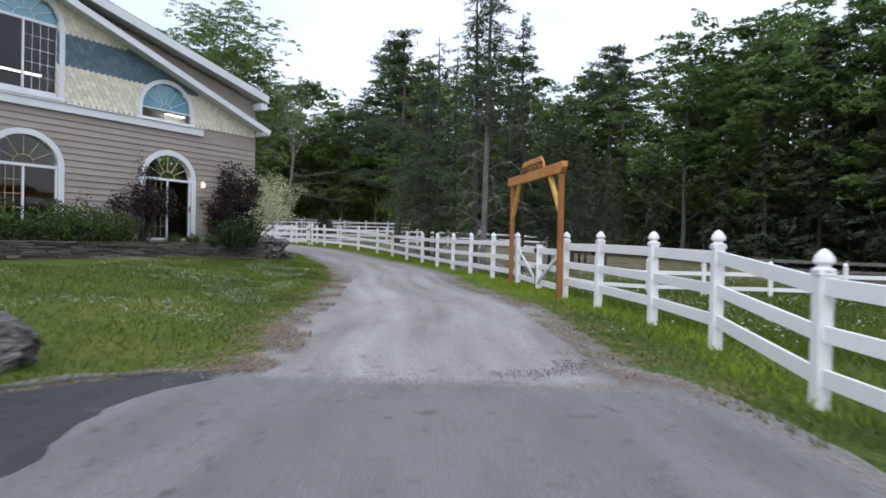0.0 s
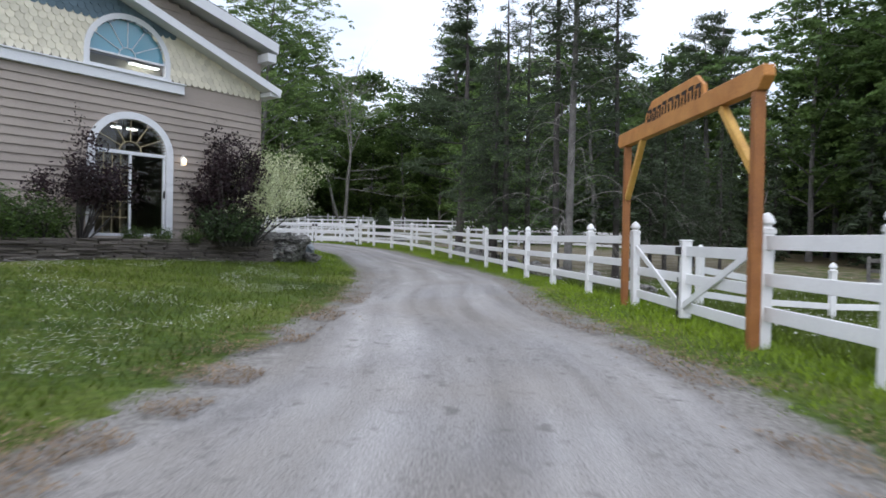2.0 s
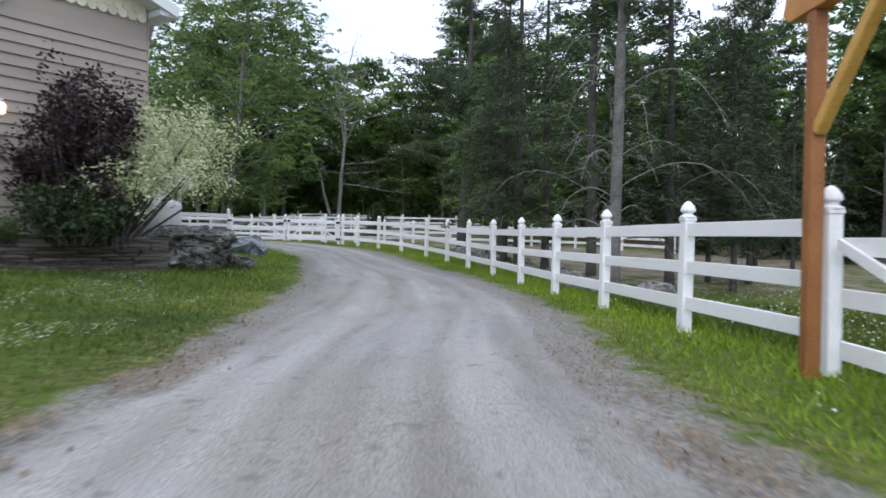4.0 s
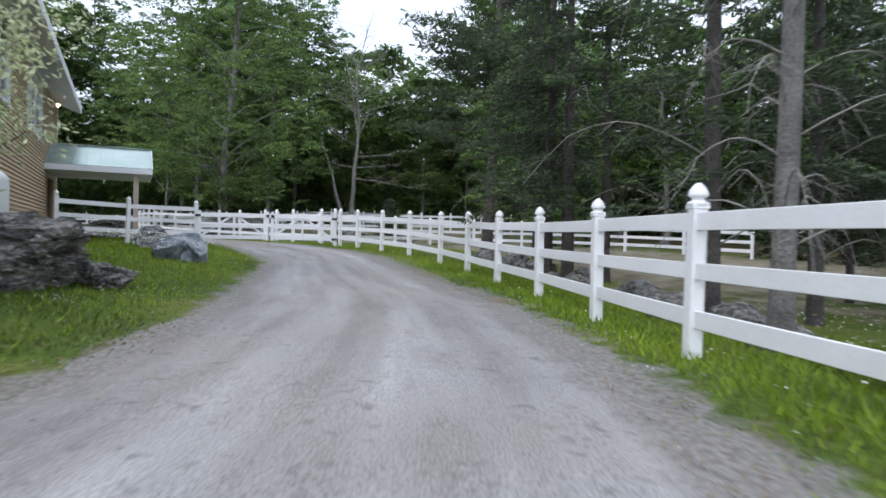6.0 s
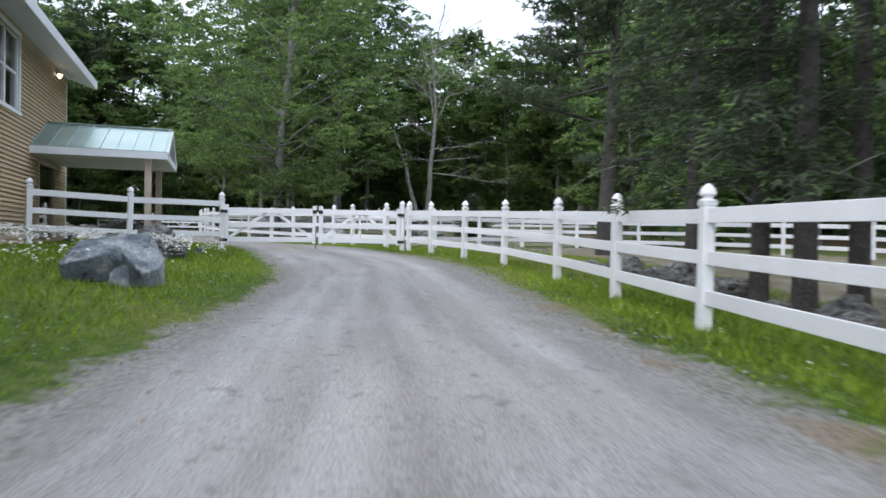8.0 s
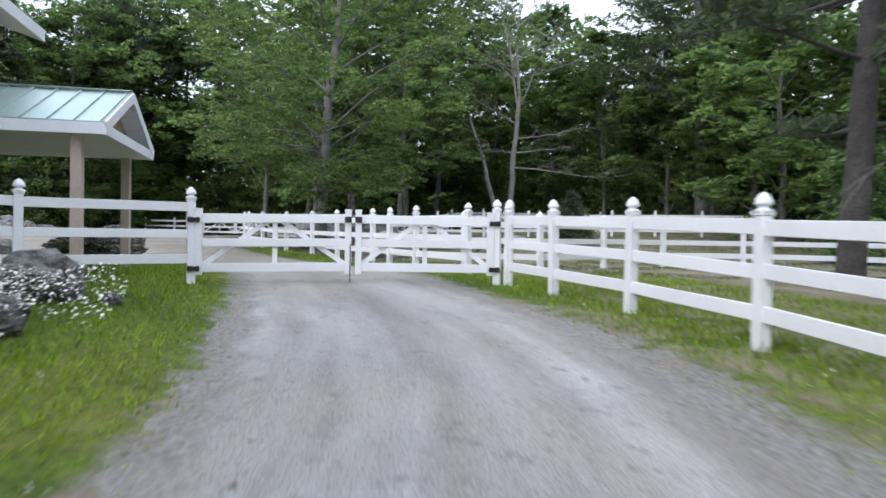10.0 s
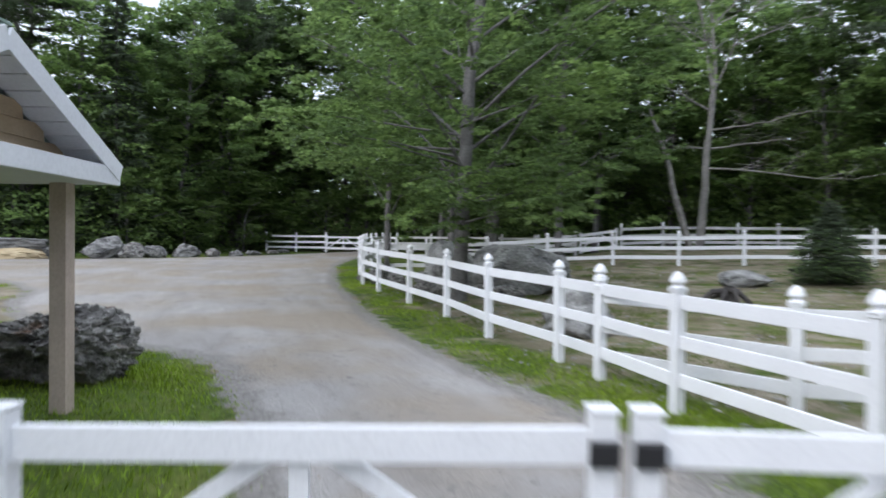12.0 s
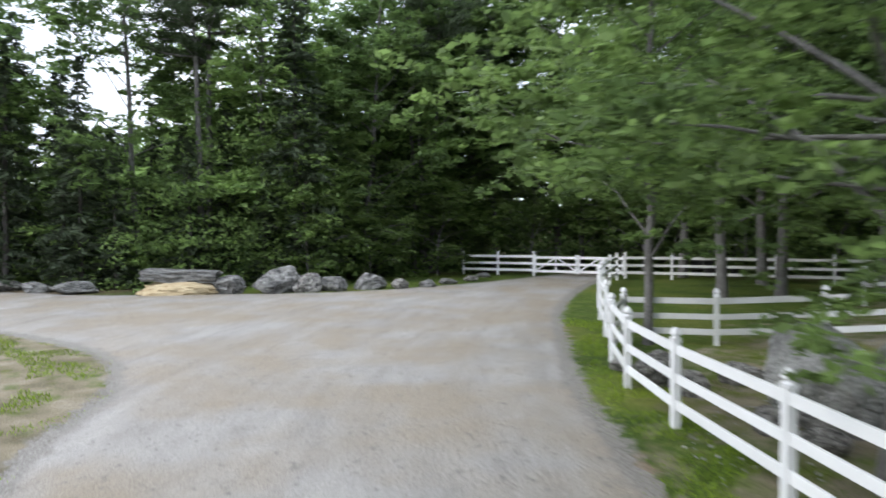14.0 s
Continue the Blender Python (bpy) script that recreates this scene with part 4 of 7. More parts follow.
def scale_mesh(material):
    bm = bmesh.new()
    w, h, t = 0.176, 0.3, 0.014
    pts = [(-w / 2, h), (-w / 2, 0.07), (-w * 0.36, 0.025), (-w * 0.14, 0.0), (w * 0.14, 0.0), (w * 0.36, 0.025), (w / 2, 0.07), (w / 2, h)]
    fr = [bm.verts.new((x, -t - (0.03 if z < 0.1 else 0.0), z)) for x, z in pts]
    bk = [bm.verts.new((x, 0, z)) for x, z in pts]
    bm.faces.new(fr)
    for i in range(7):
        bm.faces.new((fr[i], bk[i], bk[i + 1], fr[i + 1]))
    bmesh.ops.recalc_face_normals(bm, faces=bm.faces)
    me = bpy.data.meshes.new("shingle")
    bm.to_mesh(me)
    bm.free()
    me.materials.append(material)
    return me


M_CREAM2 = mat("cream_shingle_rows", (0.76, 0.72, 0.6), (0.68, 0.64, 0.52), 2, 50, 0.7, 0.1, dist=0.003, stain=0.15, island=0.12)
M_BLUE2 = mat("slate_blue_shingle_rows", (0.13, 0.19, 0.235), (0.1, 0.15, 0.19), 2, 50, 0.7, 0.1, dist=0.003, stain=0.2, island=0.18)
S_CREAM, S_BLUE = scale_mesh(M_CREAM), scale_mesh(M_BLUE)
shingle_spots = []
row, z = 0, 4.98
while z < 8.3:
    lim = min(CORNER, 3.25 - (z + 0.2 - 5.24) / 0.338)
    x = -8.6 + (0.09 if row % 2 else 0)
    while x < lim - 0.05:
        if all(abs(x - o.cx) > o.width(z + 0.12) + 0.02 for o in FRONT_OPEN):
            shingle_spots.append((x, z, 5.93 < z < 6.87))
        x += 0.18
    row, z = row + 1, z + 0.152
near = [q for q in shingle_spots if q[0] > -3.6 and q[1] < 6.4][:300]
near_set = set(near)
for x, z, blue in near:
    ob = put("shingle", S_BLUE if blue else S_CREAM, None, house, m=HI @ FA @ Matrix.Translation((x, -0.002 - random.uniform(0, 0.004), z)))
for material, want in ((M_CREAM2, False), (M_BLUE2, True)):
    src = S_BLUE if want else S_CREAM
    co = np.array([v.co for v in src.vertices])
    polys = [list(p.vertices) for p in src.polygons]
    vs, fs = [], []
    for q in shingle_spots:
        if q[2] == want and q not in near_set:
            k = len(vs) * len(co)
            vs.append(co + np.array((q[0], -0.002, q[1])))
            fs += [[i + k for i in p] for p in polys]
    me = bpy.data.meshes.new("shingle_field")
    me.from_pydata(np.concatenate(vs).tolist(), [], fs)
    tagged(put("shingle_field", me, material, house, m=HI @ FA), kind="stuff")

# belt course between the storeys
bm = bmesh.new()
box(bm, -14, 0.44, -0.1, 0.0, 4.7, 4.93, 0.008)
box(bm, -14, 0.47, -0.14, 0.0, 4.93, 4.965, 0.006)
on(FA, "belt_course", bm, M_TRIM, label="white painted belt course")
bm = bmesh.new()
box(bm, CORNER - 0.01, CORNER + 0.02, -0.03, 0.1, 0.6, 5.1)
on(FA, "corner_board", bm, M_TAN)


def ring(o, grow, y0, y1, sill=True):
    """A band round an arched opening."""
    bm = bmesh.new()
    inner, outer = o.outline(0.0), o.outline(grow)
    n = len(inner)
    cols = [[bm.verts.new((p[0], y, p[1])) for p, y in ((inner[i], y0), (outer[i], y0), (outer[i], y1), (inner[i], y1))] for i in range(n)]
    for a, b in zip(cols, cols[1:]):
        for i in range(4):
            j = (i + 1) % 4
            bm.faces.new((a[i], a[j], b[j], b[i]))
    bm.faces.new(cols[0])
    bm.faces.new(cols[-1][::-1])
    if sill:
        box(bm, o.cx - o.half - grow - 0.02, o.cx + o.half + grow + 0.02, y0 - 0.02, y1, o.z0 - 0.1, o.z0, 0.004)
    bmesh.ops.recalc_face_normals(bm, faces=bm.faces)
    return bm


M_GRID = mat("brass_grille", (0.62, 0.52, 0.3), None, 3, 30, 0.5, 0.0, stain=0.1)
# teal base colour paints in the sky that these panes reflect
M_TEAL = bpy.data.materials.new("painted_sky_glass")
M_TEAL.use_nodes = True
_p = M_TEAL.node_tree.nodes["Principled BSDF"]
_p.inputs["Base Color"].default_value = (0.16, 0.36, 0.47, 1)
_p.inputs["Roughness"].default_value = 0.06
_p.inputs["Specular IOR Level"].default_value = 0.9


def poly_face(pts, y):
    bm = bmesh.new()
    bm.faces.new([bm.verts.new((x, y, z)) for x, z in pts])
    return bm


def fan(o, y, rays, material, parent, r0=0.3):
    """Sunburst bars in the head of an arched window."""
    for i in range(1, rays):
        a = math.pi * i / rays
        bm = bmesh.new()
        c, s = math.cos(a), math.sin(a)
        beam(bm, (o.cx + o.half * r0 * c, y, o.spring + 0.03 + o.rise * r0 * s), (o.cx + o.half * 0.97 * c, y, o.spring + o.rise * 0.97 * s), 0.014, 0.022, up=(0, 1, 0))
        part("muntin", bm, material, parent)
    bm = bmesh.new()
    for i in range(10):
        a, b = math.pi * i / 10, math.pi * (i + 1) / 10
        beam(bm, (o.cx + o.half * r0 * math.cos(a), y, o.spring + 0.03 + o.rise * r0 * math.sin(a)), (o.cx + o.half * r0 * math.cos(b), y, o.spring + 0.03 + o.rise * r0 * math.sin(b)), 0.014, 0.022, up=(0, 1, 0))
    part("muntin", bm, material, parent)


def arched(name, o, trim, door=True, top=M_GLASS, label=""):
    w = on(FA, name, ring(o, trim, -0.055, 0.16, sill=not door), M_TRIM, label=label)
    bm = bmesh.new()
    fw = 0.055
    box(bm, o.cx - o.half, o.cx + o.half, 0.02, 0.1, o.spring - 0.05, o.spring + 0.03)
    for x in (o.cx - o.half, o.cx - fw / 2, o.cx + o.half - fw):
        box(bm, x, x + fw, 0.03, 0.09, o.z0, o.spring - 0.05)
    box(bm, o.cx - o.half, o.cx + o.half, 0.03, 0.09, o.z0, o.z0 + 0.1)
    part("frame", bm, M_TRIM, w)
    for a, b in ((o.cx - o.half + fw, o.cx - fw / 2), (o.cx + fw / 2, o.cx + o.half - fw)):
        g = part("pane", poly_face([(a, o.z0 + 0.1), (b, o.z0 + 0.1), (b, o.spring - 0.05), (a, o.spring - 0.05)], 0.06), M_GLASS, w)
        g.visible_shadow = False
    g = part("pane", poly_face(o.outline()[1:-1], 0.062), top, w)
    g.visible_shadow = False
    fan(o, 0.045, 6, M_GRID if door else M_TRIM, w)
    a, b = (o.cx - o.half + fw, o.cx - fw / 2) if door else (o.cx + fw / 2, o.cx + o.half - fw)
    for i in range(1, 4):
        bm = bmesh.new()
        x = a + (b - a) * i / 4
        box(bm, x - 0.007, x + 0.007, 0.05, 0.056, o.z0 + 0.1, o.spring - 0.05)
        part("muntin", bm, M_GRID if door else M_TRIM, w)
    for i in range(1, 5):
        bm = bmesh.new()
        z = o.z0 + 0.1 + (o.spring - 0.15 - o.z0) * i / 5
        box(bm, a, b, 0.05, 0.056, z - 0.007, z + 0.007)
        part("muntin", bm, M_GRID if door else M_TRIM, w)
    if door:
        bm = bmesh.new()
        box(bm, o.cx + o.half - 0.05, o.cx + o.half - 0.015, 0.0, 0.03, 2.02, 2.2, 0.004)
        part("handle", bm, M_BLACK, w, "black door handle")
    return w


arched("door_arched", O_DOOR, 0.17, label="white sliding patio door with sunburst fanlight")
arched("door_arched", O_DOOR2, 0.16, label="white sliding patio door with sunburst fanlight")
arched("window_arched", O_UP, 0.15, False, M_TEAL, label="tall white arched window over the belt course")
lun = on(FA, "window_half_round", ring(O_LUN, 0.13, -0.055, 0.16), M_TRIM, label="white half-round gable window")
bm = bmesh.new()
box(bm, O_LUN.cx - O_LUN.half, O_LUN.cx + O_LUN.half, 0.02, 0.1, O_LUN.spring - 0.02, O_LUN.spring + 0.025)
part("frame", bm, M_TRIM, lun)
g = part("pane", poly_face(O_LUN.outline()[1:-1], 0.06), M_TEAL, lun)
g = part("pane", poly_face([(O_LUN.cx - O_LUN.half, O_LUN.z0), (O_LUN.cx + O_LUN.half, O_LUN.z0), (O_LUN.cx + O_LUN.half, O_LUN.spring), (O_LUN.cx - O_LUN.half, O_LUN.spring)], 0.06), M_GLASS, lun)
g.visible_shadow = False
fan(O_LUN, 0.045, 6, M_TRIM, lun, 0.22)

# rooms behind the glass
bm = bmesh.new()
for z0, z1 in ((0.9, 1.0), (4.62, 4.8)):
    box(bm, -13, 2.6, 0.22, 6.0, z0, z1)
box(bm, -13, 2.6, 6.0, 6.1, 0.9, 7.1)
box(bm, 2.5, 2.6, 0.22, 6.0, 1.0, 6.0)
box(bm, -13.1, -13, 0.22, 6.0, 1.0, 7.1)
box(bm, -3.2, -3.1, 0.22, 6.0, 1.0, 4.6)
on(FA, "room", bm, M_INSIDE, label="dim warm interior behind the windows")
for x0, x1, y, z in ((-0.14, 0.58, 2.5, 4.05), (-5.2, -3.76, 2.5, 6.18), (-0.75, 0.0, 0.42, 5.34), (-7.6, -6.4, 2.5, 4.1)):
    lamp = empty("ceiling_lamp", FA @ Matrix.Translation((x0, y, z)), "lit fluorescent ceiling lamp inside the house", "lamp", "ceiling lamps")
    boxpart("tube", (0, x1 - x0, -0.05, 0.05, -0.03, 0.0), M_TUBE, lamp, bevel=0.01)
    boxpart("housing", (-0.03, x1 - x0 + 0.03, -0.08, 0.08, 0.002, 0.05), M_TRIM, lamp)
    boxpart("hanger", ((x1 - x0) / 2 - 0.01, (x1 - x0) / 2 + 0.01, -0.01, 0.01, 0.05, 0.55), M_TRIM, lamp)

# added pale panel: stands in for the lit room seen through the lower pane
blind = empty("window_blind", FA @ Matrix.Translation((O_LUN.cx, 0.6, 5.0)), "pale cream panel added inside the half-round window, standing in for the bright room", "blind")
boxpart("fabric", (-1.3, 1.3, 0.0, 0.01, 0.0, 0.42), M_CREAM, blind)
boxpart("bottom_bar", (-1.3, 1.3, -0.02, 0.03, -0.03, 0.0), M_TRIM, blind, bevel=0.004)
boxpart("roller", (-1.3, 1.3, -0.03, 0.04, 0.42, 0.49), M_TRIM, blind, bevel=0.01)

# wall lantern by the door
wl_ = empty("wall_lantern", FA @ Matrix.Translation((0.44, -0.02, 3.0)), "small lit wall lantern beside the patio door", "lamp")
boxpart("backplate", (-0.05, 0.05, -0.02, 0.0, -0.12, 0.12), M_TRIM, wl_, bevel=0.004)
part("shade", lathe([(0.0, -0.1), (0.04, -0.09), (0.052, 0.04), (0.025, 0.085), (0.0, 0.09)], 10), M_BULB, wl_, "glowing warm glass shade", Matrix.Translation((0, -0.11, 0)), True)
boxpart("bracket", (-0.015, 0.015, -0.11, 0.0, 0.12, 0.15), M_TRIM, wl_)

# roofs: the pent roof over the shingled gable and the main roof
def slab(name, quad, thick, material, edge, edge_label):
    """A roof slab with its fascia round the edge."""
    c = [Vector(p) for p in quad]
    bm = bmesh.new()
    top = [bm.verts.new(p) for p in c]
    low = [bm.verts.new(p - Vector((0, 0, thick))) for p in c]
    bm.faces.new(top)
    bm.faces.new(low[::-1])
    for i in range(4):
        bm.faces.new((top[i], low[i], low[(i + 1) % 4], top[(i + 1) % 4]))
    bmesh.ops.recalc_face_normals(bm, faces=bm.faces)
    return part(name, bm, material, house, m=HI)


def fascia(name, a, b, h, material, t=0.03, drop=0.0):
    bm = bmesh.new()
    a, b = Vector(a) - Vector((0, 0, h / 2 + drop)), Vector(b) - Vector((0, 0, h / 2 + drop))
    beam(bm, a, b, t, h, bevel=0.003)
    return part(name, bm, material, house, m=HI)


def wa(x, y, z):
    return FA @ Vector((x, y, z))


def wb(x, y, z):
    return FB @ Vector((x, y, z))


L0, L1 = wa(3.23, -0.45, 5.31), wa(-7.0, -0.45, 5.31 + 0.338 * 10.23)
K0, K1 = wa(3.23, -0.01, 5.31), wa(-7.0, -0.01, 5.31 + 0.338 * 10.23)
slab("pent_roof", [L0, L1, K1, K0], 0.03, M_SHINGLEROOF, None, "")
slab("pent_soffit", [v - Vector((0, 0, 0.16)) for v in (L0, L1, K1, K0)], 0.02, M_SOFFIT, None, "")
od = (L0 - K0).normalized() * 0.02
fascia("rake_board", L0 + od, L1 + od, 0.2, M_TRIM)
fascia("fascia", L0 + Vector((0, 0, 0)), K0, 0.2, M_TRIM)
bm = bmesh.new()
box(bm, 2.89, 3.22, -0.42, 0.3, 5.1, 5.22, 0.004)
on(FA, "eave_return", bm, M_TRIM)
bdir = (wb(1, 0, 0) - wb(0, 0, 0)).normalized()
E0, R0 = wa(3.08, -0.5, 6.62), wa(APEX, -0.5, 6.62 + 0.238 * (3.08 - APEX))
E1, R1 = E0 + bdir * 24.6 - Vector((0, 0, 0.2)), R0 + bdir * 24.6
back = wa(APEX * 2 - 3.08, -0.5, 6.62)
slab("roof", [E0, R0, R1, E1], 0.06, M_SHINGLEROOF, None, "")
slab("roof", [back, R0, R1, back + bdir * 24.6], 0.06, M_SHINGLEROOF, None, "")
slab("soffit", [v - Vector((0, 0, 0.28)) for v in (E0, R0, R1, E1)], 0.02, M_SOFFIT, None, "")
fascia("rake_board", E0, R0, 0.27, M_TRIM, drop=0.03)
fascia("fascia", E0, E1, 0.27, M_TRIM, drop=0.03)
fascia("rake_board", E1, R1, 0.27, M_TRIM, drop=0.03)
bm = bmesh.new()
box(bm, 2.75, 3.05, -0.47, 0.0, 6.05, 6.28, 0.004)
on(FA, "eave_return", bm, M_TRIM)

# long side wall
SIDE_OPEN = [Opening(0.25, 1.6, 4.2, 6.12, 0), Opening(-6.3, 1.6, 4.2, 6.12, 0), Opening(-12.6, 1.6, 4.2, 6.12, 0), Opening(4.9, 0.95, 0.95, 3.1, 0)]
bm = bmesh.new()
z, dz = 0.3, 0.1
while z < 6.3:
    for a, b in spans(-16.2, 7.4, z + dz / 2, SIDE_OPEN):
        box(bm, a, b, 0.0, 0.2, z, z + dz)
    z += dz
on(FB, "side_wall", bm, M_TANB)
z = 0.6
while z < 6.2:
    for a, b in spans(-16.1, 7.38, z + 0.06, SIDE_OPEN, 0.05):
        on(FB, "clapboard", clapboard(bmesh.new(), a, b, z, 0.115, 0.045, 0.028), M_TANB)
    z += 0.115
bm = bmesh.new()
box(bm, 7.38, 7.46, -0.03, 0.2, 0.4, 6.2)
on(FB, "corner_board", bm, M_TRIM)
bm = bmesh.new()
fl_q = [FA @ Vector((2.6, 0.25, 0.5)), FA @ Vector((-18.0, 0.25, 0.5)), FB @ Vector((7.0, 0.2, 0.5)) + (FA @ Vector((-18.0, 0, 0)) - FA @ Vector((2.6, 0, 0))), FB @ Vector((7.0, 0.2, 0.5))]
bm.faces.new([bm.verts.new(p) for p in fl_q])
part("floor_slab", bm, M_INSIDE, house, m=HI)
far_end = FA.inverted() @ (FB @ Vector((7.25, 0.12, 0)))
bm = bmesh.new()
z, dz = 0.4, 0.2
while z < 8.4:
    cut = CORNER - right_limit(z + dz)
    box(bm, far_end.x - 20.9 + cut, far_end.x - cut, far_end.y - 0.1, far_end.y + 0.1, z, z + dz)
    z += dz
on(FA, "back_wall", bm, M_TANB)
bm = bmesh.new()
a, b = FA @ Vector((2 * APEX - CORNER + 0.3, 0.1, 3.2)), FA @ Vector((far_end.x - 20.8, far_end.y, 3.2))
beam(bm, a, b, 0.2, 5.9)
part("north_wall", bm, M_TANB, house, m=HI)
for o in SIDE_OPEN[:3]:
    w = on(FB, "window_triple", ring(o, 0.12, -0.05, 0.16), M_TRIM, label="white triple sash window")
    for i in range(3):
        a = o.cx - o.half + i * o.half * 2 / 3
        b = a + o.half * 2 / 3
        bm = bmesh.new()
        box(bm, a, a + 0.05, 0.0, 0.1, o.z0, o.spring)
        box(bm, b - 0.05, b, 0.0, 0.1, o.z0, o.spring)
        box(bm, a, b, 0.02, 0.09, (o.z0 + o.spring) / 2 - 0.03, (o.z0 + o.spring) / 2 + 0.03)
        box(bm, a, b, 0.02, 0.09, o.z0, o.z0 + 0.06)
        box(bm, a, b, 0.02, 0.09, o.spring - 0.05, o.spring)
        part("sash", bm, M_TRIM, w)
        g = part("pane", poly_face([(a, o.z0), (b, o.z0), (b, o.spring), (a, o.spring)], 0.06), M_GLASS, w)
        g.visible_shadow = False
o = SIDE_OPEN[3]
w = on(FB, "door_side", ring(o, 0.12, -0.04, 0.16, False), M_POSTTAN, label="side door under the porch roof")
part("pane", poly_face([(o.cx - o.half, o.z0), (o.cx + o.half, o.z0), (o.cx + o.half, o.spring), (o.cx - o.half, o.spring)], 0.06), M_GLASS, w).visible_shadow = False
bm = bmesh.new()
box(bm, -15.8, 7.1, 3.0, 3.1, 0.5, 6.2)
box(bm, -15.8, 7.1, 0.25, 3.0, 0.5, 0.6)
box(bm, -15.8, 7.1, 0.25, 3.0, 3.5, 3.6)
on(FB, "room", bm, M_INSIDE)
fl = empty("flood_light", FB @ Matrix.Translation((5.5, -0.02, 6.0)), "small lit white flood light under the eave", "lamp")
boxpart("bracket", (-0.05, 0.05, -0.05, 0.02, -0.02, 0.08), M_TRIM, fl)
part("head", lathe([(0.0, 0), (0.05, 0.0), (0.09, 0.12), (0.0, 0.12)], 10), M_BULB, fl, "glowing lamp head", pose(0, -0.12, 0.02, 120, 0, 30), True)

# ---- porch roof on the side wall ----
FP = FB @ Matrix.Translation((4.82, -3.48, 0)) @ Matrix.Rotation(math.pi, 4, "Z")
porch = empty("porch", FP @ Matrix.Translation((0, -3.4, 0.9)), "porch with pale green standing-seam metal roof and beige posts", "porch")
PIi = porch.matrix_basis.inverted()


def onp(name, bm, material, label="", parent=None):
    return part(name, bm, material, parent or porch, label, PIi @ FP if parent is None else None)


HW, ZE, ZR, LEN = 1.93, 3.5, 4.41, 3.46
for s in (-1, 1):
    bm = bmesh.new()
    q = [(0, 0.02, ZR), (s * HW, 0.02, ZE), (s * HW, -LEN, ZE), (0, -LEN, ZR)]
    top = [bm.verts.new(p) for p in q]
    low = [bm.verts.new((p[0], p[1], p[2] - 0.04)) for p in q]
    bm.faces.new(top)
    bm.faces.new(low[::-1])
    for i in range(4):
        bm.faces.new((top[i], low[i], low[(i + 1) % 4], top[(i + 1) % 4]))
    bmesh.ops.recalc_face_normals(bm, faces=bm.faces)
    roof_p = onp("metal_roof", bm, M_METALROOF)
    for i in range(9):
        y = -0.04 - i * (LEN - 0.08) / 8
        bm = bmesh.new()
        beam(bm, (0, y, ZR + 0.012), (s * HW, y, ZE + 0.012), 0.02, 0.035)
        part("standing_seam", bm, M_METALROOF, roof_p)
    bm = bmesh.new()
    beam(bm, (s * (HW - 0.01), 0.03, ZE - 0.12), (s * (HW - 0.01), -LEN, ZE - 0.12), 0.03, 0.2)
    onp("fascia", bm, M_TRIM)
    bm = bmesh.new()
    beam(bm, (0, 0.045, ZR - 0.1), (s * HW, 0.045, ZE - 0.1), 0.03, 0.19, bevel=0.003)
    onp("rake_board", bm, M_TRIM)
    for i in range(9):
        u0, u1 = i / 9 + 0.004, (i + 1) / 9 - 0.004
        bm = bmesh.new()
        beam(bm, (s * (HW - 0.06) * u0, -0.18, ZR - 0.09 + (ZE - ZR) * u0), (s * (HW - 0.06) * u1, -0.18, ZR - 0.09 + (ZE - ZR) * u1), 0.42, 0.02, bevel=0.003)
        onp("soffit_board", bm, M_TRIM)
bm = bmesh.new()
beam(bm, (0, 0.03, ZR + 0.02), (0, -LEN, ZR + 0.02), 0.16, 0.02)
onp("ridge_cap", bm, M_METALROOF)
boxm = bmesh.new()
box(boxm, -HW + 0.02, HW - 0.02, -LEN, 0.0, ZE - 0.22, ZE - 0.18)
onp("ceiling_panel", boxm, M_SOFFIT)
bm2 = bmesh.new()
box(bm2, -HW, HW, 0.0, 0.05, ZE - 0.23, ZE - 0.04, 0.004)
onp("front_beam", bm2, M_TRIM)
z = ZE - 0.02
while z < ZR - 0.15:
    w = HW * (1 - (z + 0.17 - ZE) / (ZR - ZE)) - 0.1
    if w > 0.1:
        cb = clapboard(bmesh.new(), -w, w, z, 0.16)
        bmesh.ops.transform(cb, matrix=Matrix.Translation((0, -0.36, 0)) @ Matrix.Rotation(math.pi, 4, "Z"), verts=cb.verts)
        onp("clapboard", cb, M_TANB)
    z += 0.16
for x, y in ((-1.78, -0.5), (1.62, -0.5)):
    bm = bmesh.new()
    wx = FP @ Vector((x, y, 0))
    box(bm, x - 0.09, x + 0.09, y - 0.09, y + 0.09, gzf(wx.x, wx.y) - 0.2, ZE - 0.2, 0.006)
    onp("post", bm, M_POSTTAN)


# ---- far fences ----
fence([(-26.9, 61.4), (-28.9, 63.9), (-31.0, 66.5), (-33.0, 69.1), (-34.9, 71.8), (-36.7, 74.5), (-38.4, 77.3), (-40.0, 80.2)], "white three-rail fence beside the back drive", "white fences", 1.38)
fence([(-26.9, 61.4), (-28.1, 63.6), (-26.16, 64.71), (-24.2, 66.3)], "weathered white paddock fence under the trees", "white fences", 1.25, M_GREYRAIL)
fence([(-24.2, 66.3), (-22.17, 67.81), (-19.9, 69.3), (-17.4, 69.95), (-15.1, 70.9), (-12.9, 71.6), (-10.75, 72.35), (-8.5, 73.0), (-6.1, 73.4), (-3.7, 73.6)], "white three-rail fence across the top of the bare paddock", "white fences", 1.25)
fence([(-50.5, 78.14), (-48.18, 79.0), (-45.83, 79.8)], "far white fence beside the back gate", "white fences", 1.35)
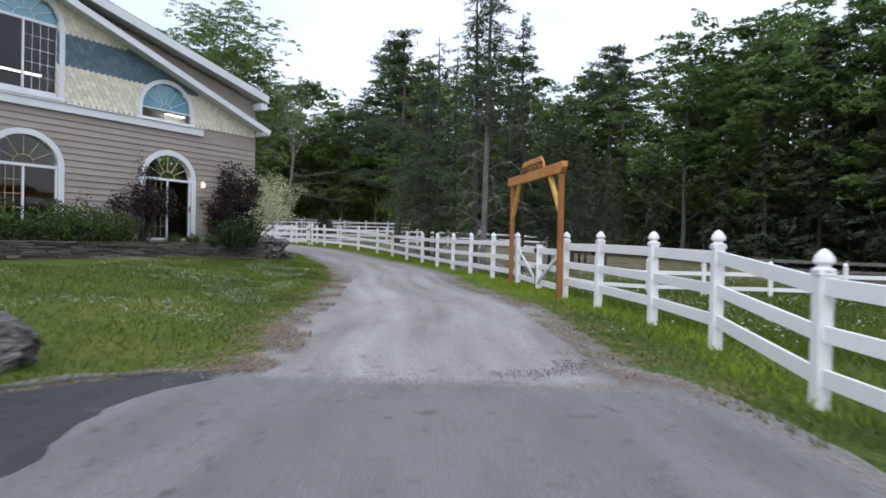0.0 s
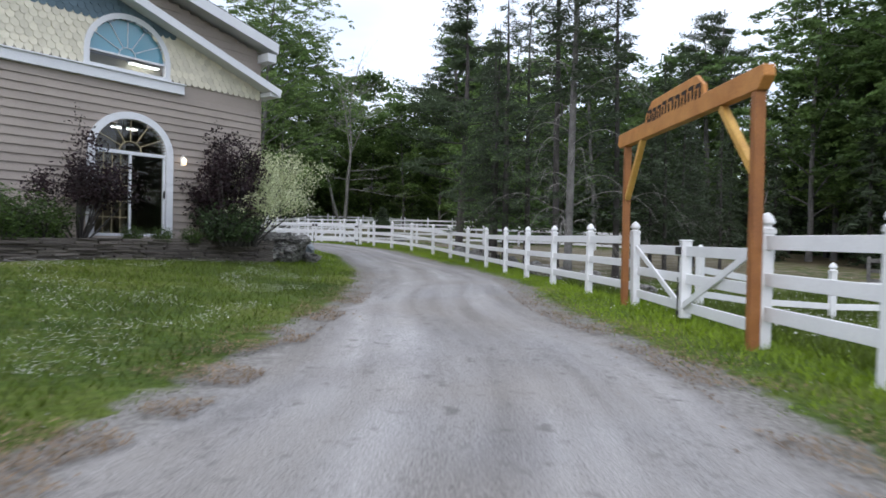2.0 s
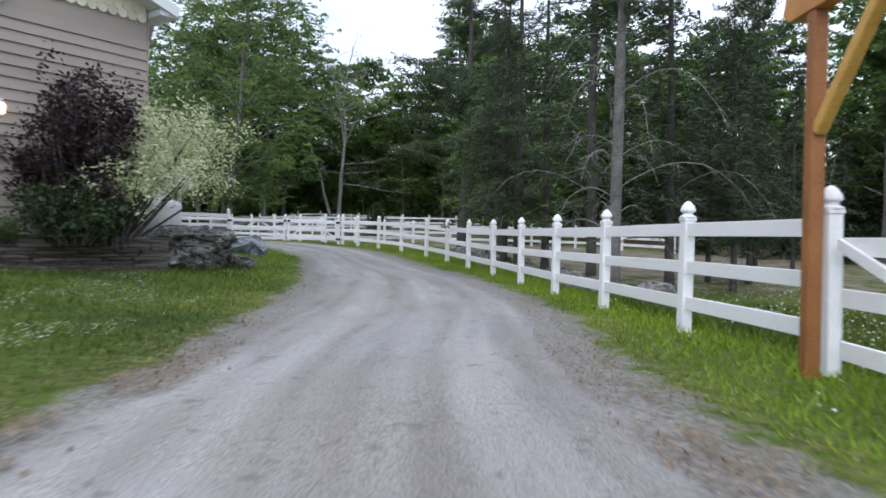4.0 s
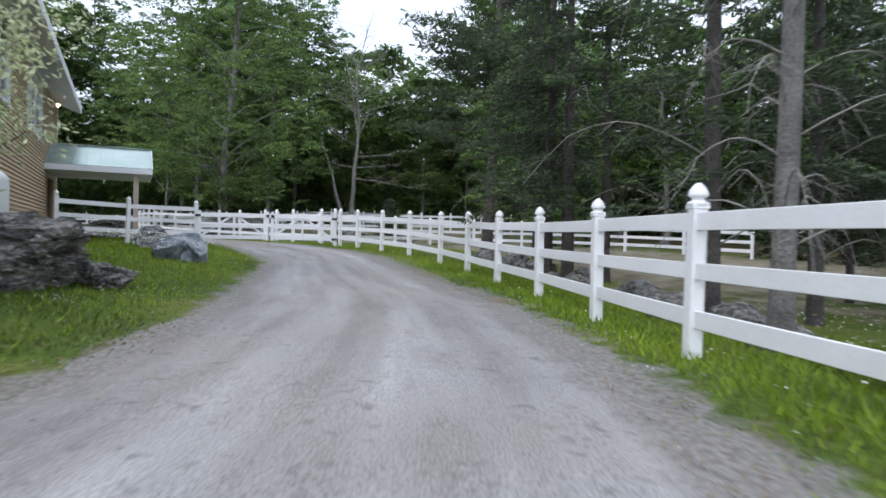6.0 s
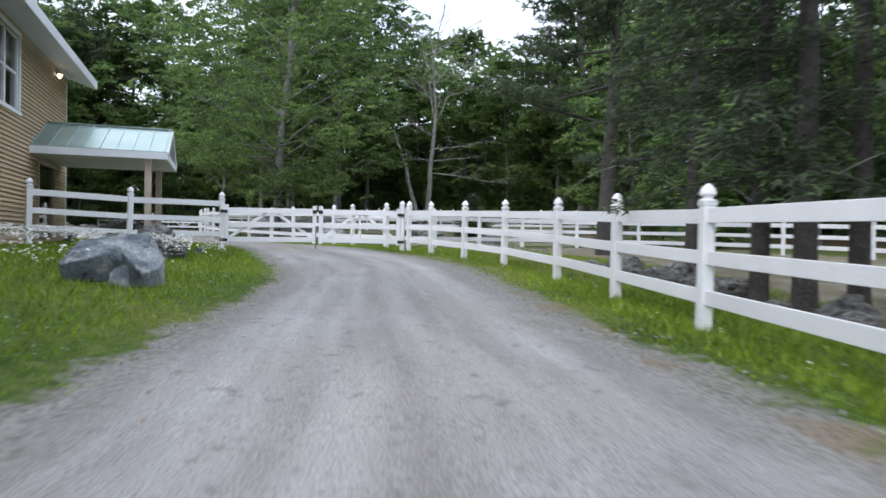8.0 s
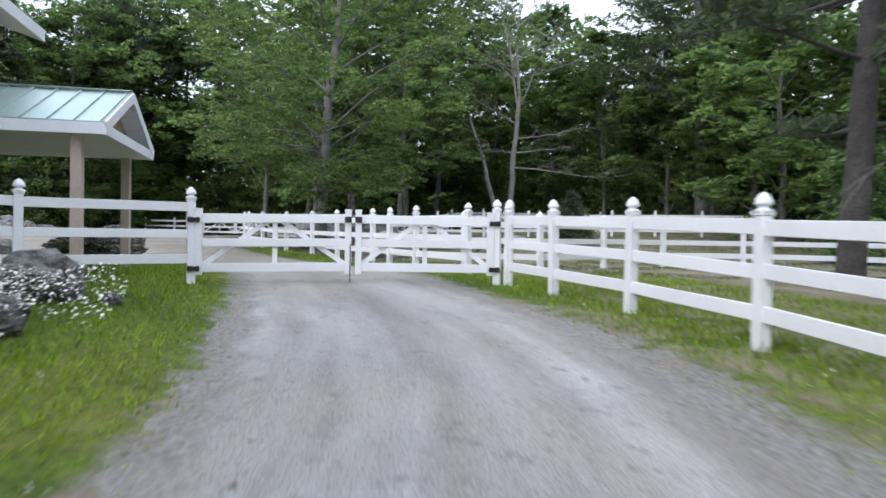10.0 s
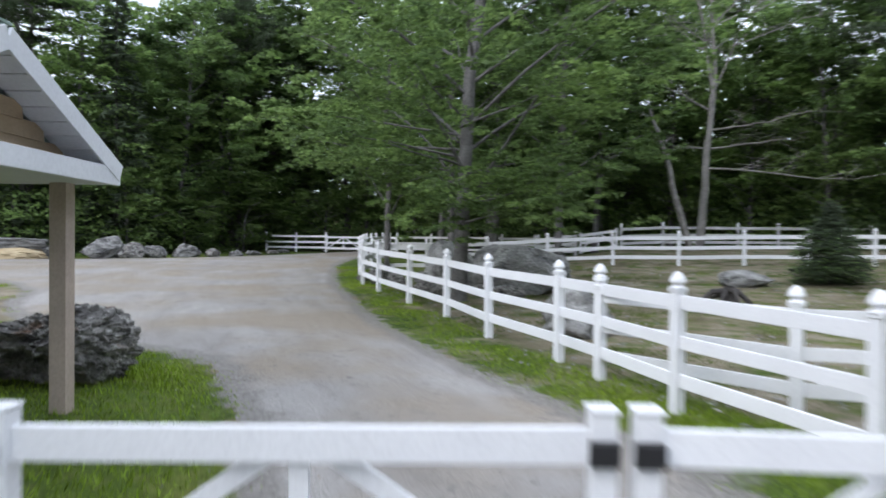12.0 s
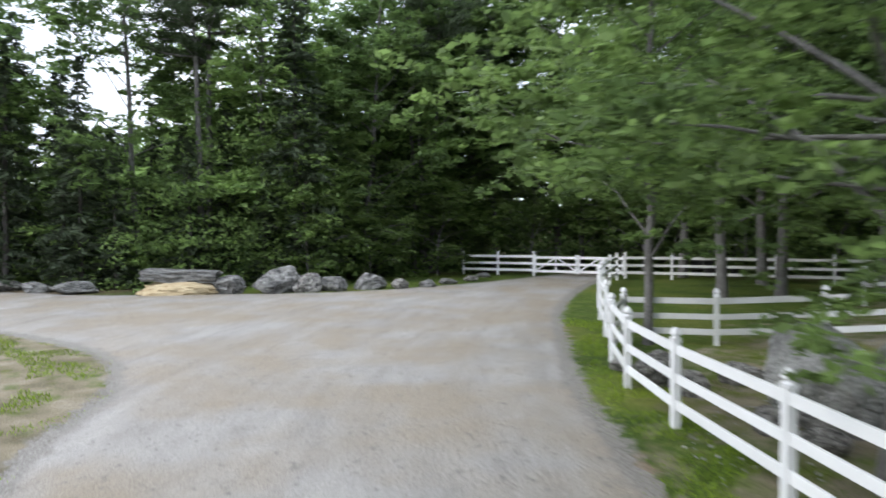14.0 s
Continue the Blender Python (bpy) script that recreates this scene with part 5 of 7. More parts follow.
fence([(-40.4, 81.6), (-38.0, 82.5), (-35.5, 83.3), (-33.0, 84.1), (-30.5, 84.8), (-28, 85.3)], "far white fence in front of the woods", "white fences", 1.35, M_GREYRAIL)
for a, b in (((-45.75, 79.85), (-43.2, 80.65)), ((-40.5, 81.55), (-43.05, 80.7))):
    gate_leaf(a, b, gzf(*a) + 0.1, gzf(*b) + 0.1, "far white double gate across the back drive")
fence([(-26.09, 74.95), (-25.02, 75.76), (-24.33, 76.29)], "grey-white fence beside the inner paddock gate", "white fences", 1.25, M_GREYRAIL)
fence([(-22.33, 77.82), (-20.50, 79.21), (-18.78, 80.52), (-17.11, 81.79), (-15.26, 83.20), (-13.21, 84.76), (-10.98, 86.46)], "grey-white paddock fence in front of the woods", "white fences", 1.25, M_GREYRAIL)
inner_a, inner_b = (-24.13, 76.45), (-22.55, 77.65)
gate_leaf(inner_a, inner_b, gzf(*inner_a), gzf(*inner_b), "weathered white inner paddock gate with crossed braces")
fence([(-13.82, 50.92), (-11.38, 50.16), (-9.6, 50.7), (-8.4, 53.0), (-7.0, 55.1), (-4.8, 56.4), (-2.2, 56.6), (0.4, 55.8), (3.0, 54.4), (5.5, 52.8), (8.0, 51.0)], "white vinyl fence across the bare paddock", "white fences", 1.26)
fence([(3.6, 20.4), (5.1, 21.9), (6.9, 22.3), (8.8, 22.4), (11.0, 22.3), (13.4, 22.1), (15.8, 21.8), (18.2, 21.4)], "low white fence inside the daisy paddock", "white fences", 1.08, rails=((0.86, 0.99), (0.3, 0.43)))
fence([(13, 33), (15.6, 31.5), (18, 29.6), (20, 27), (21.6, 24.2)], "dark weathered wooden rail fence before the woods", "wooden fences", 1.2, M_BARK, cap=False)

# ---- rocks ----
ROCKS = {}


def rock_mesh(seed, material, blocky=0.5, sub=3, worn=1.0, cuts=13, span=(0.5, 0.88), faces=(), ledge=0.0):
    """A unit boulder with broken faces, ledges and cracks."""
    key = (seed, material.name, sub, blocky)
    if key in ROCKS:
        return ROCKS[key]
    rng = random.Random(seed)
    bm = bmesh.new()
    bmesh.ops.create_icosphere(bm, subdivisions=sub + 1, radius=1.0)
    planes = [(Vector((rng.gauss(0, 1), rng.gauss(0, 1), rng.gauss(0, 0.8))).normalized(), rng.uniform(*span)) for _ in range(cuts)]
    planes += [(Vector(n).normalized(), k) for n, k in faces]
    tilt_v = Vector((rng.gauss(0, 0.3), rng.gauss(0, 0.3), 1)).normalized()
    for v in bm.verts:
        d = v.co.normalized()
        r = 1.0
        for n, k in planes:
            c = d.dot(n)
            if c > 0.05:
                r = min(r, k / c)
        r = r * blocky + (1 - blocky) * 0.85
        q = d * 2.2 + Vector((seed, 0, 0))
        f1, f2 = noise.voronoi(q * 1.25)[0][:2]
        crack = max(0.0, 1 - (f2 - f1) / 0.11)
        layer = abs(((d.dot(tilt_v) * 4.3 + 0.6 * noise.noise(q)) % 1.0) - 0.5)
        if ledge:
            w = Vector((0.8 * q.x + 0.6 * q.z, q.y, 0.8 * q.z - 0.6 * q.x)) * 1.25 + noise.noise_vector(q * 1.1) * 1.0
            r -= ledge * abs(noise.cell(w)) + 0.5 * ledge * abs(noise.cell(w * 2.3))
        r += worn * (0.07 * noise.noise(q) + 0.06 * abs(noise.noise(q * 2.4)) + 0.035 * noise.noise(q * 6) + 0.02 * noise.noise(q * 13))
        r -= worn * 0.05 * crack + worn * 0.035 * max(0.0, 1 - layer / 0.12) * (0.5 + noise.noise(q * 1.3))
        v.co = d * r
    me = bpy.data.meshes.new("rock")
    bm.to_mesh(me)
    bm.free()
    me.materials.append(material)
    ROCKS[key] = me
    return me


def rock(x, y, sx, sy, sz, material, seed, label, sink=0.3, rz=0.0, name="boulder", group="", blocky=0.92, tilt=0.0, sub=3, worn=1.0, cuts=13, span=(0.5, 0.88), faces=(), ledge=0.0):
    me = rock_mesh(seed, material, blocky, sub, worn, cuts, span, faces, ledge)
    ob = new(name, me)
    ob.matrix_basis = Matrix.Translation((x, y, gzf(x, y) + sz * (1 - 2 * sink))) @ pose(0, 0, 0, tilt, 0, rz) @ Matrix.Diagonal((sx, sy, sz, 1))
    return tagged(ob, label, "rock", group)


rock(-4.12, 5.8, 0.72, 0.55, 0.37, M_STONE, 3, "rounded grey granite boulder on the lawn edge", 0.3, 20, sub=4)
rock(-7.2, 27.2, 1.5, 0.95, 0.74, M_DARKSTONE, 5, "large dark lichened boulder at the end of the stone wall", 0.25, 60, sub=5, ledge=0.1)
rock(-6.7, 28.3, 0.5, 0.45, 0.32, M_DARKSTONE, 8, "small dark stone beside the large boulder", 0.3, 30, sub=4, ledge=0.12)


def split_block(x, y, rz, s, material, label):
    """A split boulder: three angular slabs with nearly flat faces, chipped arrises and cracks between them."""
    bm = bmesh.new()
    slabs = (((-0.6, -0.08, 0.27), (-0.36, 0.26, 0.58), (0.1, 0.22, 0.66), (0.3, 0.3, 0.66), (-0.52, -0.32, 0.25), (-0.1, -0.36, 0.38), (0.16, -0.28, 0.5), (0.2, -0.3, 0.3), (-0.44, -0.14, -0.15), (0.2, -0.1, -0.15), (-0.5, 0.4, -0.15), (0.3, 0.4, -0.15), (-0.54, -0.2, 0.08)),
             ((0.1, -0.22, 0.52), (0.14, 0.16, 0.69), (0.58, 0.22, 0.69), (0.76, 0.02, 0.34), (0.66, -0.28, 0.2), (0.44, -0.5, 0.13), (0.74, -0.06, -0.15), (0.46, -0.4, -0.15), (0.12, -0.08, -0.15), (0.56, 0.44, -0.15), (0.1, 0.42, 0.3)),
             ((-0.02, -0.42, -0.15), (0.3, -0.46, -0.15), (0.34, -0.1, -0.15), (0.0, -0.1, -0.15), (0.04, -0.36, 0.14), (0.26, -0.38, 0.22), (0.2, -0.12, 0.34)))
    for corners in slabs:
        hull = [bm.verts.new(c) for c in corners]
        bmesh.ops.convex_hull(bm, input=hull)
    bmesh.ops.delete(bm, geom=[v for v in bm.verts if not v.link_faces], context="VERTS")
    bmesh.ops.bevel(bm, geom=bm.edges[:], offset=0.012, segments=1, affect="EDGES")
    bmesh.ops.triangulate(bm, faces=bm.faces[:])
    bmesh.ops.subdivide_edges(bm, edges=bm.edges[:], cuts=3, use_grid_fill=True)
    for v in bm.verts:
        q = v.co * 3.0
        v.co += v.co.normalized() * (0.012 * noise.noise(q) + 0.014 * noise.noise(q * 4) - 0.3 * max(0.0, 0.06 - abs(noise.noise(q * 0.6))))
    me = bpy.data.meshes.new("boulder")
    bm.to_mesh(me)
    bm.free()
    me.materials.append(material)
    ob = new("boulder", me)
    ob.matrix_basis = Matrix.Translation((x, y, gzf(x, y))) @ pose(0, 0, 0, 0, 0, rz) @ Matrix.Scale(s, 4)
    return tagged(ob, label, "rock")


split_block(-8.68, 33.45, 42, 0.86, M_BLUESTONE, "angular blue-grey boulder on the grass among daisies")
rock(-13.75, 40.7, 0.7, 0.6, 0.45, M_STONE, 15, "pale grey boulder among the daisies", 0.25, 0)
rock(-12.75, 40.9, 0.18, 0.15, 0.12, M_STONE, 3, "small grey stone in the grass", 0.3, 0)
rock(-12.0, 38.6, 0.6, 0.45, 0.3, M_STONE, 16, "low grey rock in the flower bank", 0.3, 40)
rock(-11.5, 37.2, 0.7, 0.6, 0.42, M_STONE, 8, "low grey rock in the flower bank", 0.3, 80)
rock(-19.95, 46.8, 1.3, 1.05, 0.74, M_ROUGHSTONE, 21, "large rough lichened boulder beside the porch", 0.25, 30, sub=5, ledge=0.12)
rock(-21.5, 45.2, 1.0, 0.8, 0.5, M_DARKSTONE, 5, "rough dark boulder beside the porch", 0.25, 100)
rock(-20.0, 60.7, 1.7, 1.35, 1.3, M_PALESTONE, 31, "very large pale granite boulder behind the fence", 0.28, 25, sub=5, worn=0.5, blocky=0.75)
rock(-22.0, 60.0, 1.25, 1.1, 1.05, M_PALESTONE, 32, "large pale boulder beside the maple trunk", 0.22, 60, sub=5, worn=0.7, blocky=0.8)
rock(-15.4, 54.3, 0.85, 0.65, 0.6, M_PALESTONE, 33, "pale grey boulder just behind the fence", 0.22, 10)
rock(-16.2, 55.2, 0.6, 0.5, 0.4, M_DARKSTONE, 34, "dark rock behind the fence", 0.25, 50)
rock(-14.3, 65.6, 1.1, 0.8, 0.36, M_PALESTONE, 35, "flat grey rock in the bare paddock", 0.3, 10)
rock(-9.5, 60.5, 1.0, 0.8, 0.4, M_STONE, 36, "grey rock in the bare paddock", 0.3, 80)
rng_r = random.Random(11)
for i in range(26):
    t = i / 25
    y = 23.5 + 18 * t
    x = float(np.interp(y, FENCE_Y, FENCE_X)) + 1.9 + rng_r.uniform(-0.35, 0.6)
    s = rng_r.uniform(0.22, 0.5)
    rock(x, y, s * 1.3, s, s * 0.75, rng_r.choice([M_STONE, M_DARKSTONE, M_DARKSTONE]), 40 + i % 5, "grey field stone in the old wall behind the fence", 0.25, rng_r.uniform(0, 180), group="field stones")
for i in range(12):
    x, y = -25.6 + rng_r.uniform(-2, 2.5) + i * 0.55, 61.5 + rng_r.uniform(-0.8, 1.4) - i * 0.25
    s = rng_r.uniform(0.25, 0.5)
    rock(x, y, s * 1.2, s, s * 0.7, M_DARKSTONE, 40 + i % 5, "dark stone heaped behind the fence", 0.25, rng_r.uniform(0, 180), group="heaped stones")
edge_rocks = [(-48.7, 61.5, 0.75, 0.6, 0.62), (-47.5, 63.6, 1.15, 0.9, 0.92), (-46.7, 64.7, 0.8, 0.6, 0.62), (-46.2, 65.7, 0.7, 0.55, 0.55), (-45.95, 67.5, 0.8, 0.7, 0.58), (-44.95, 68.9, 0.6, 0.45, 0.36), (-44.6, 70.2, 0.5, 0.4, 0.28), (-45.3, 72.4, 0.6, 0.5, 0.22), (-46.0, 74.6, 0.5, 0.4, 0.2), (-54.2, 56.1, 1.0, 0.8, 0.42), (-56.6, 54.8, 0.9, 0.7, 0.38), (-59.2, 53.6, 1.0, 0.8, 0.42), (-47.4, 77.0, 0.5, 0.4, 0.2)]
for i, (x, y, a, b, c) in enumerate(edge_rocks):
    rock(x, y, a * 1.2, b * 1.1, c * 0.98, M_STONE if i % 3 != 2 else M_DARKSTONE, 50 + i, "grey boulder in the row along the gravel yard", 0.25, rng_r.uniform(0, 180), worn=1.3, cuts=9, span=(0.5, 0.78), group="boulders along the yard")
bm = bmesh.new()
bmesh.ops.create_cube(bm, size=2.0)
bmesh.ops.subdivide_edges(bm, edges=bm.edges[:], cuts=9, use_grid_fill=True)
for v in bm.verts:
    q = v.co * 2.0
    v.co = v.co * (1 + 0.1 * noise.noise(q * 0.8) + 0.06 * noise.noise(q * 2.3) - 0.06 * max(0.0, v.co.length - 1.35)) + Vector((0, 0, 0.12 * noise.noise((q.x, 3.1, 0))))
me = bpy.data.meshes.new("slab")
bm.to_mesh(me)
bm.free()
me.materials.append(M_STONE)
slab_ob = new("stone_slab", me)
slab_ob.matrix_basis = Matrix.Translation((-50.2, 59.75, gzf(-50.2, 59.75) + 0.86)) @ pose(0, 0, 0, 2, 2, 58) @ Matrix.Diagonal((1.7, 0.65, 0.27, 1))
tagged(slab_ob, "long flat granite slab lying on a sand mound", "rock")
heap = rock(-50.0, 59.8, 2.3, 1.3, 0.66, M_SAND, 62, "mound of yellow sand under the granite slab", 0.4, 58, name="sand_mound", blocky=0.5)
tagged(heap, category="sand")

# ---- stacked stone retaining wall and planting bed ----
bed = FA
retain = empty("retaining_wall", FA @ Matrix.Translation((-3, -1.4, 0.5)), "low dry-stacked slate retaining wall below the flower bed", "wall")
RI = retain.matrix_basis.inverted()
WALL_A, WALL_B = Vector((3.1, -0.25, 0)), Vector((-11.0, -2.75, 0))
wdir = (WALL_B - WALL_A).normalized()
wlen = (WALL_B - WALL_A).length
turn = Matrix.Translation(WALL_A) @ Matrix.Rotation(math.atan2(wdir.y, wdir.x), 4, "Z")
rs = random.Random(5)
bm = bmesh.new()
box(bm, 0, wlen, -0.34, -0.05, 0.2, 0.97, 0, turn)
part("core", bm, M_MULCH, retain, "dark joints of the wall", RI @ FA)
stones = [bpy.data.meshes.new("stone") for _ in range(8)]
for i, me in enumerate(stones):
    bm = bmesh.new()
    box(bm, -0.5, 0.5, -0.5, 0.5, -0.5, 0.5, 0.06)
    for v in bm.verts:
        v.co += Vector((rs.uniform(-0.04, 0.04), rs.uniform(-0.1, 0.1), rs.uniform(-0.1, 0.1)))
    bm.to_mesh(me)
    bm.free()
    me.materials.append(M_WALLSTONE)
z = 0.38
k = 0
while z < 0.97:
    h = rs.uniform(0.045, 0.07)
    x = rs.uniform(-0.1, 0)
    while x < wlen:
        w = rs.uniform(0.35, 0.9)
        if k < 320:
            put("stone", rs.choice(stones), None, retain, m=RI @ FA @ turn @ Matrix.Translation((x + w / 2, -0.02 + rs.uniform(-0.03, 0.03), z + h / 2)) @ Matrix.Diagonal((w - 0.012, 0.28, h - 0.008, 1)))
        k += 1
        x += w
    z += h
bm = bmesh.new()
vs = [bm.verts.new(FA @ p) for p in (Vector((4.2, 1.4, 0.9)), Vector((3.1, -0.2, 0.94)), Vector((-11, -2.6, 0.94)), Vector((-11, 0.02, 1.0)), Vector((2.9, 0.02, 1.0)))]
f = bm.faces.new(vs)
bmesh.ops.recalc_face_normals(bm, faces=bm.faces)
if f.normal.z < 0:
    bmesh.ops.reverse_faces(bm, faces=[f])
tagged(part("flower_bed", bm, M_MULCH), "dark soil flower bed in front of the house", "flower bed", kind="structure")

# ---- propane tank ----
TZ = gzf(-8.43, 27.84)
TH = 1.88 - TZ
tank = empty("propane_tank", Matrix.Translation((-8.43, 27.84, TZ)), "white upright propane tank with a valve collar beside the side wall", "tank")
prof = [(0.0, 0.05), (0.5, 0.05), (0.555, 0.1)] + [(0.385 + 0.17 * math.cos(a), TH - 0.2 + 0.15 * math.sin(a)) for a in np.linspace(0, math.pi / 2, 7)] + [(0.2, TH - 0.01), (0.0, TH)]
part("shell", lathe(prof, 36), M_TANK, tank, "", None, True)
part("foot_ring", lathe([(0.43, -0.15), (0.45, -0.15), (0.45, 0.08), (0.43, 0.08), (0.43, -0.15)], 28), M_TANK, tank)
# the collar is a ring of plates with openings between its lower and upper bands
CT = TH - 0.06
part("collar", lathe([(0.315, CT), (0.33, CT), (0.33, CT + 0.1), (0.315, CT + 0.1), (0.315, CT)], 28), M_TANK, tank)
rim_ = part("collar_band", lathe([(0.315, CT + 0.19), (0.33, CT + 0.19), (0.335, CT + 0.29), (0.315, CT + 0.29), (0.315, CT + 0.19)], 28), M_TANK, tank)
for k in range(5):
    a = radians(20 + 72 * k)
    bm = bmesh.new()
    box(bm, -0.006, 0.008, -0.13, 0.13, CT + 0.095, CT + 0.195)
    part("collar_plate", bm, M_TANK, tank, "", Matrix.Rotation(a, 4, "Z") @ Matrix.Translation((0.318, 0, 0)))
part("valve", lathe([(0.0, TH - 0.02), (0.05, TH - 0.02), (0.05, TH + 0.08), (0.03, TH + 0.1), (0.03, TH + 0.16), (0.0, TH + 0.17)], 12), M_BLACK, tank, "dark valve inside the collar")
bm = bmesh.new()
box(bm, 0.553, 0.558, -0.018, 0.018, TH - 0.6, TH - 0.38)
part("marking", bm, M_GREYRAIL, tank, "faint grey vertical marking", Matrix.Rotation(radians(-22), 4, "Z"))

# ---- utility vehicle behind the far fence ----
uv_ = empty("utility_vehicle", Matrix.Translation((-37.5, 86.5, gzf(-37.5, 86.5))) @ Matrix.Rotation(radians(60), 4, "Z"), "parked dark utility vehicle with a white roof behind the fence", "vehicle")
boxpart("body", (-1.3, 1.3, -0.7, 0.7, 0.4, 1.0), M_CARBODY, uv_, bevel=0.08)
boxpart("roof", (-0.9, 0.9, -0.72, 0.72, 1.85, 1.93), M_TANK, uv_, "white plastic roof", bevel=0.03)
for x in (-0.8, 0.8):
    for y in (-0.65, 0.65):
        boxpart("roof_post", (x - 0.03, x + 0.03, y - 0.03, y + 0.03, 1.0, 1.85), M_CARBODY, uv_)
boxpart("windshield", (0.8, 0.82, -0.6, 0.6, 1.02, 1.8), M_GLASS, uv_)
for x in (-0.85, 0.85):
    for y in (-0.7, 0.7):
        part("wheel", lathe([(0, -0.12), (0.22, -0.12), (0.32, -0.1), (0.34, 0), (0.32, 0.1), (0.22, 0.12), (0, 0.12)], 16), M_BLACK, uv_, "", pose(x, y, 0.34, 90, 0, 0), True)

# ---- trees and plants ----
R = np.random.RandomState(7)


def tube(path, radii, sides=7):
    """A tapered tube along a path: vertices and quads."""
    path = np.asarray(path, float)
    n = len(path)
    d = np.gradient(path, axis=0)
    d /= np.linalg.norm(d, axis=1)[:, None] + 1e-9
    ref = np.where(np.abs(d[:, 2:3]) > 0.9, np.array([[1.0, 0, 0]]), np.array([[0, 0, 1.0]]))
    u = np.cross(d, ref)
    u /= np.linalg.norm(u, axis=1)[:, None] + 1e-9
    v = np.cross(d, u)
    a = np.arange(sides) * 2 * np.pi / sides
    ring_ = u[:, None] * np.cos(a)[None, :, None] + v[:, None] * np.sin(a)[None, :, None]
    vs = path[:, None] + ring_ * np.asarray(radii)[:, None, None]
    i = np.arange(n * sides).reshape(n, sides)
    f = np.stack([i[:-1], np.roll(i[:-1], -1, 1), np.roll(i[1:], -1, 1), i[1:]], -1).reshape(-1, 4)
    return vs.reshape(-1, 3), f


def join_tubes(name, tubes):
    vs, fs, k = [], [], 0
    for v, f in tubes:
        vs.append(v)
        fs.append(f + k)
        k += len(v)
    return smooth(raw_mesh(name, np.concatenate(vs), np.concatenate(fs), 4))


def leaf_mesh(name, c, size, rs_, flat=0.5, slim=0.55, axis=None, tri=False):
    """Many small pointed leaves at the places c; flat: how level they lie."""
    n = len(c)
    d = rs_.normal(size=(n, 3)) if axis is None else axis + 0.35 * rs_.normal(size=(n, 3))
    d[:, 2] *= (1 - flat) if axis is None else 1
    d /= np.linalg.norm(d, axis=1)[:, None] + 1e-9
    nn = rs_.normal(size=(n, 3)) * (1 - flat)
    nn[:, 2] += flat
    s = np.cross(d, nn)
    s /= np.linalg.norm(s, axis=1)[:, None] + 1e-9
    a = (size * rs_.uniform(0.6, 1.3, n))[:, None]
    w = a * slim
    if tri:
        v = np.stack([c - d * a * 0.9 + s * w, c + d * a * 1.1, c - d * a * 0.9 - s * w], 1)
        return raw_mesh(name, v, np.arange(n * 3).reshape(n, 3), 3)
    mid = c + d * a * 0.1
    v = np.stack([c - d * a, mid + s * w, c + d * a, mid - s * w], 1)
    return raw_mesh(name, v, np.arange(n * 4).reshape(n, 4), 4)


def wander(p0, p1, n, amp, rs_, sag=0.0):
    t = np.linspace(0, 1, n)[:, None]
    p = np.asarray(p0) + (np.asarray(p1) - np.asarray(p0)) * t
    w = np.cumsum(rs_.normal(size=(n, 3)) * amp, 0)
    w -= w[0]
    p = p + w * np.sin(np.pi * np.clip(t, 0, 1) * 0.5)
    p[:, 2] += sag * np.sin(np.pi * t[:, 0])
    return p


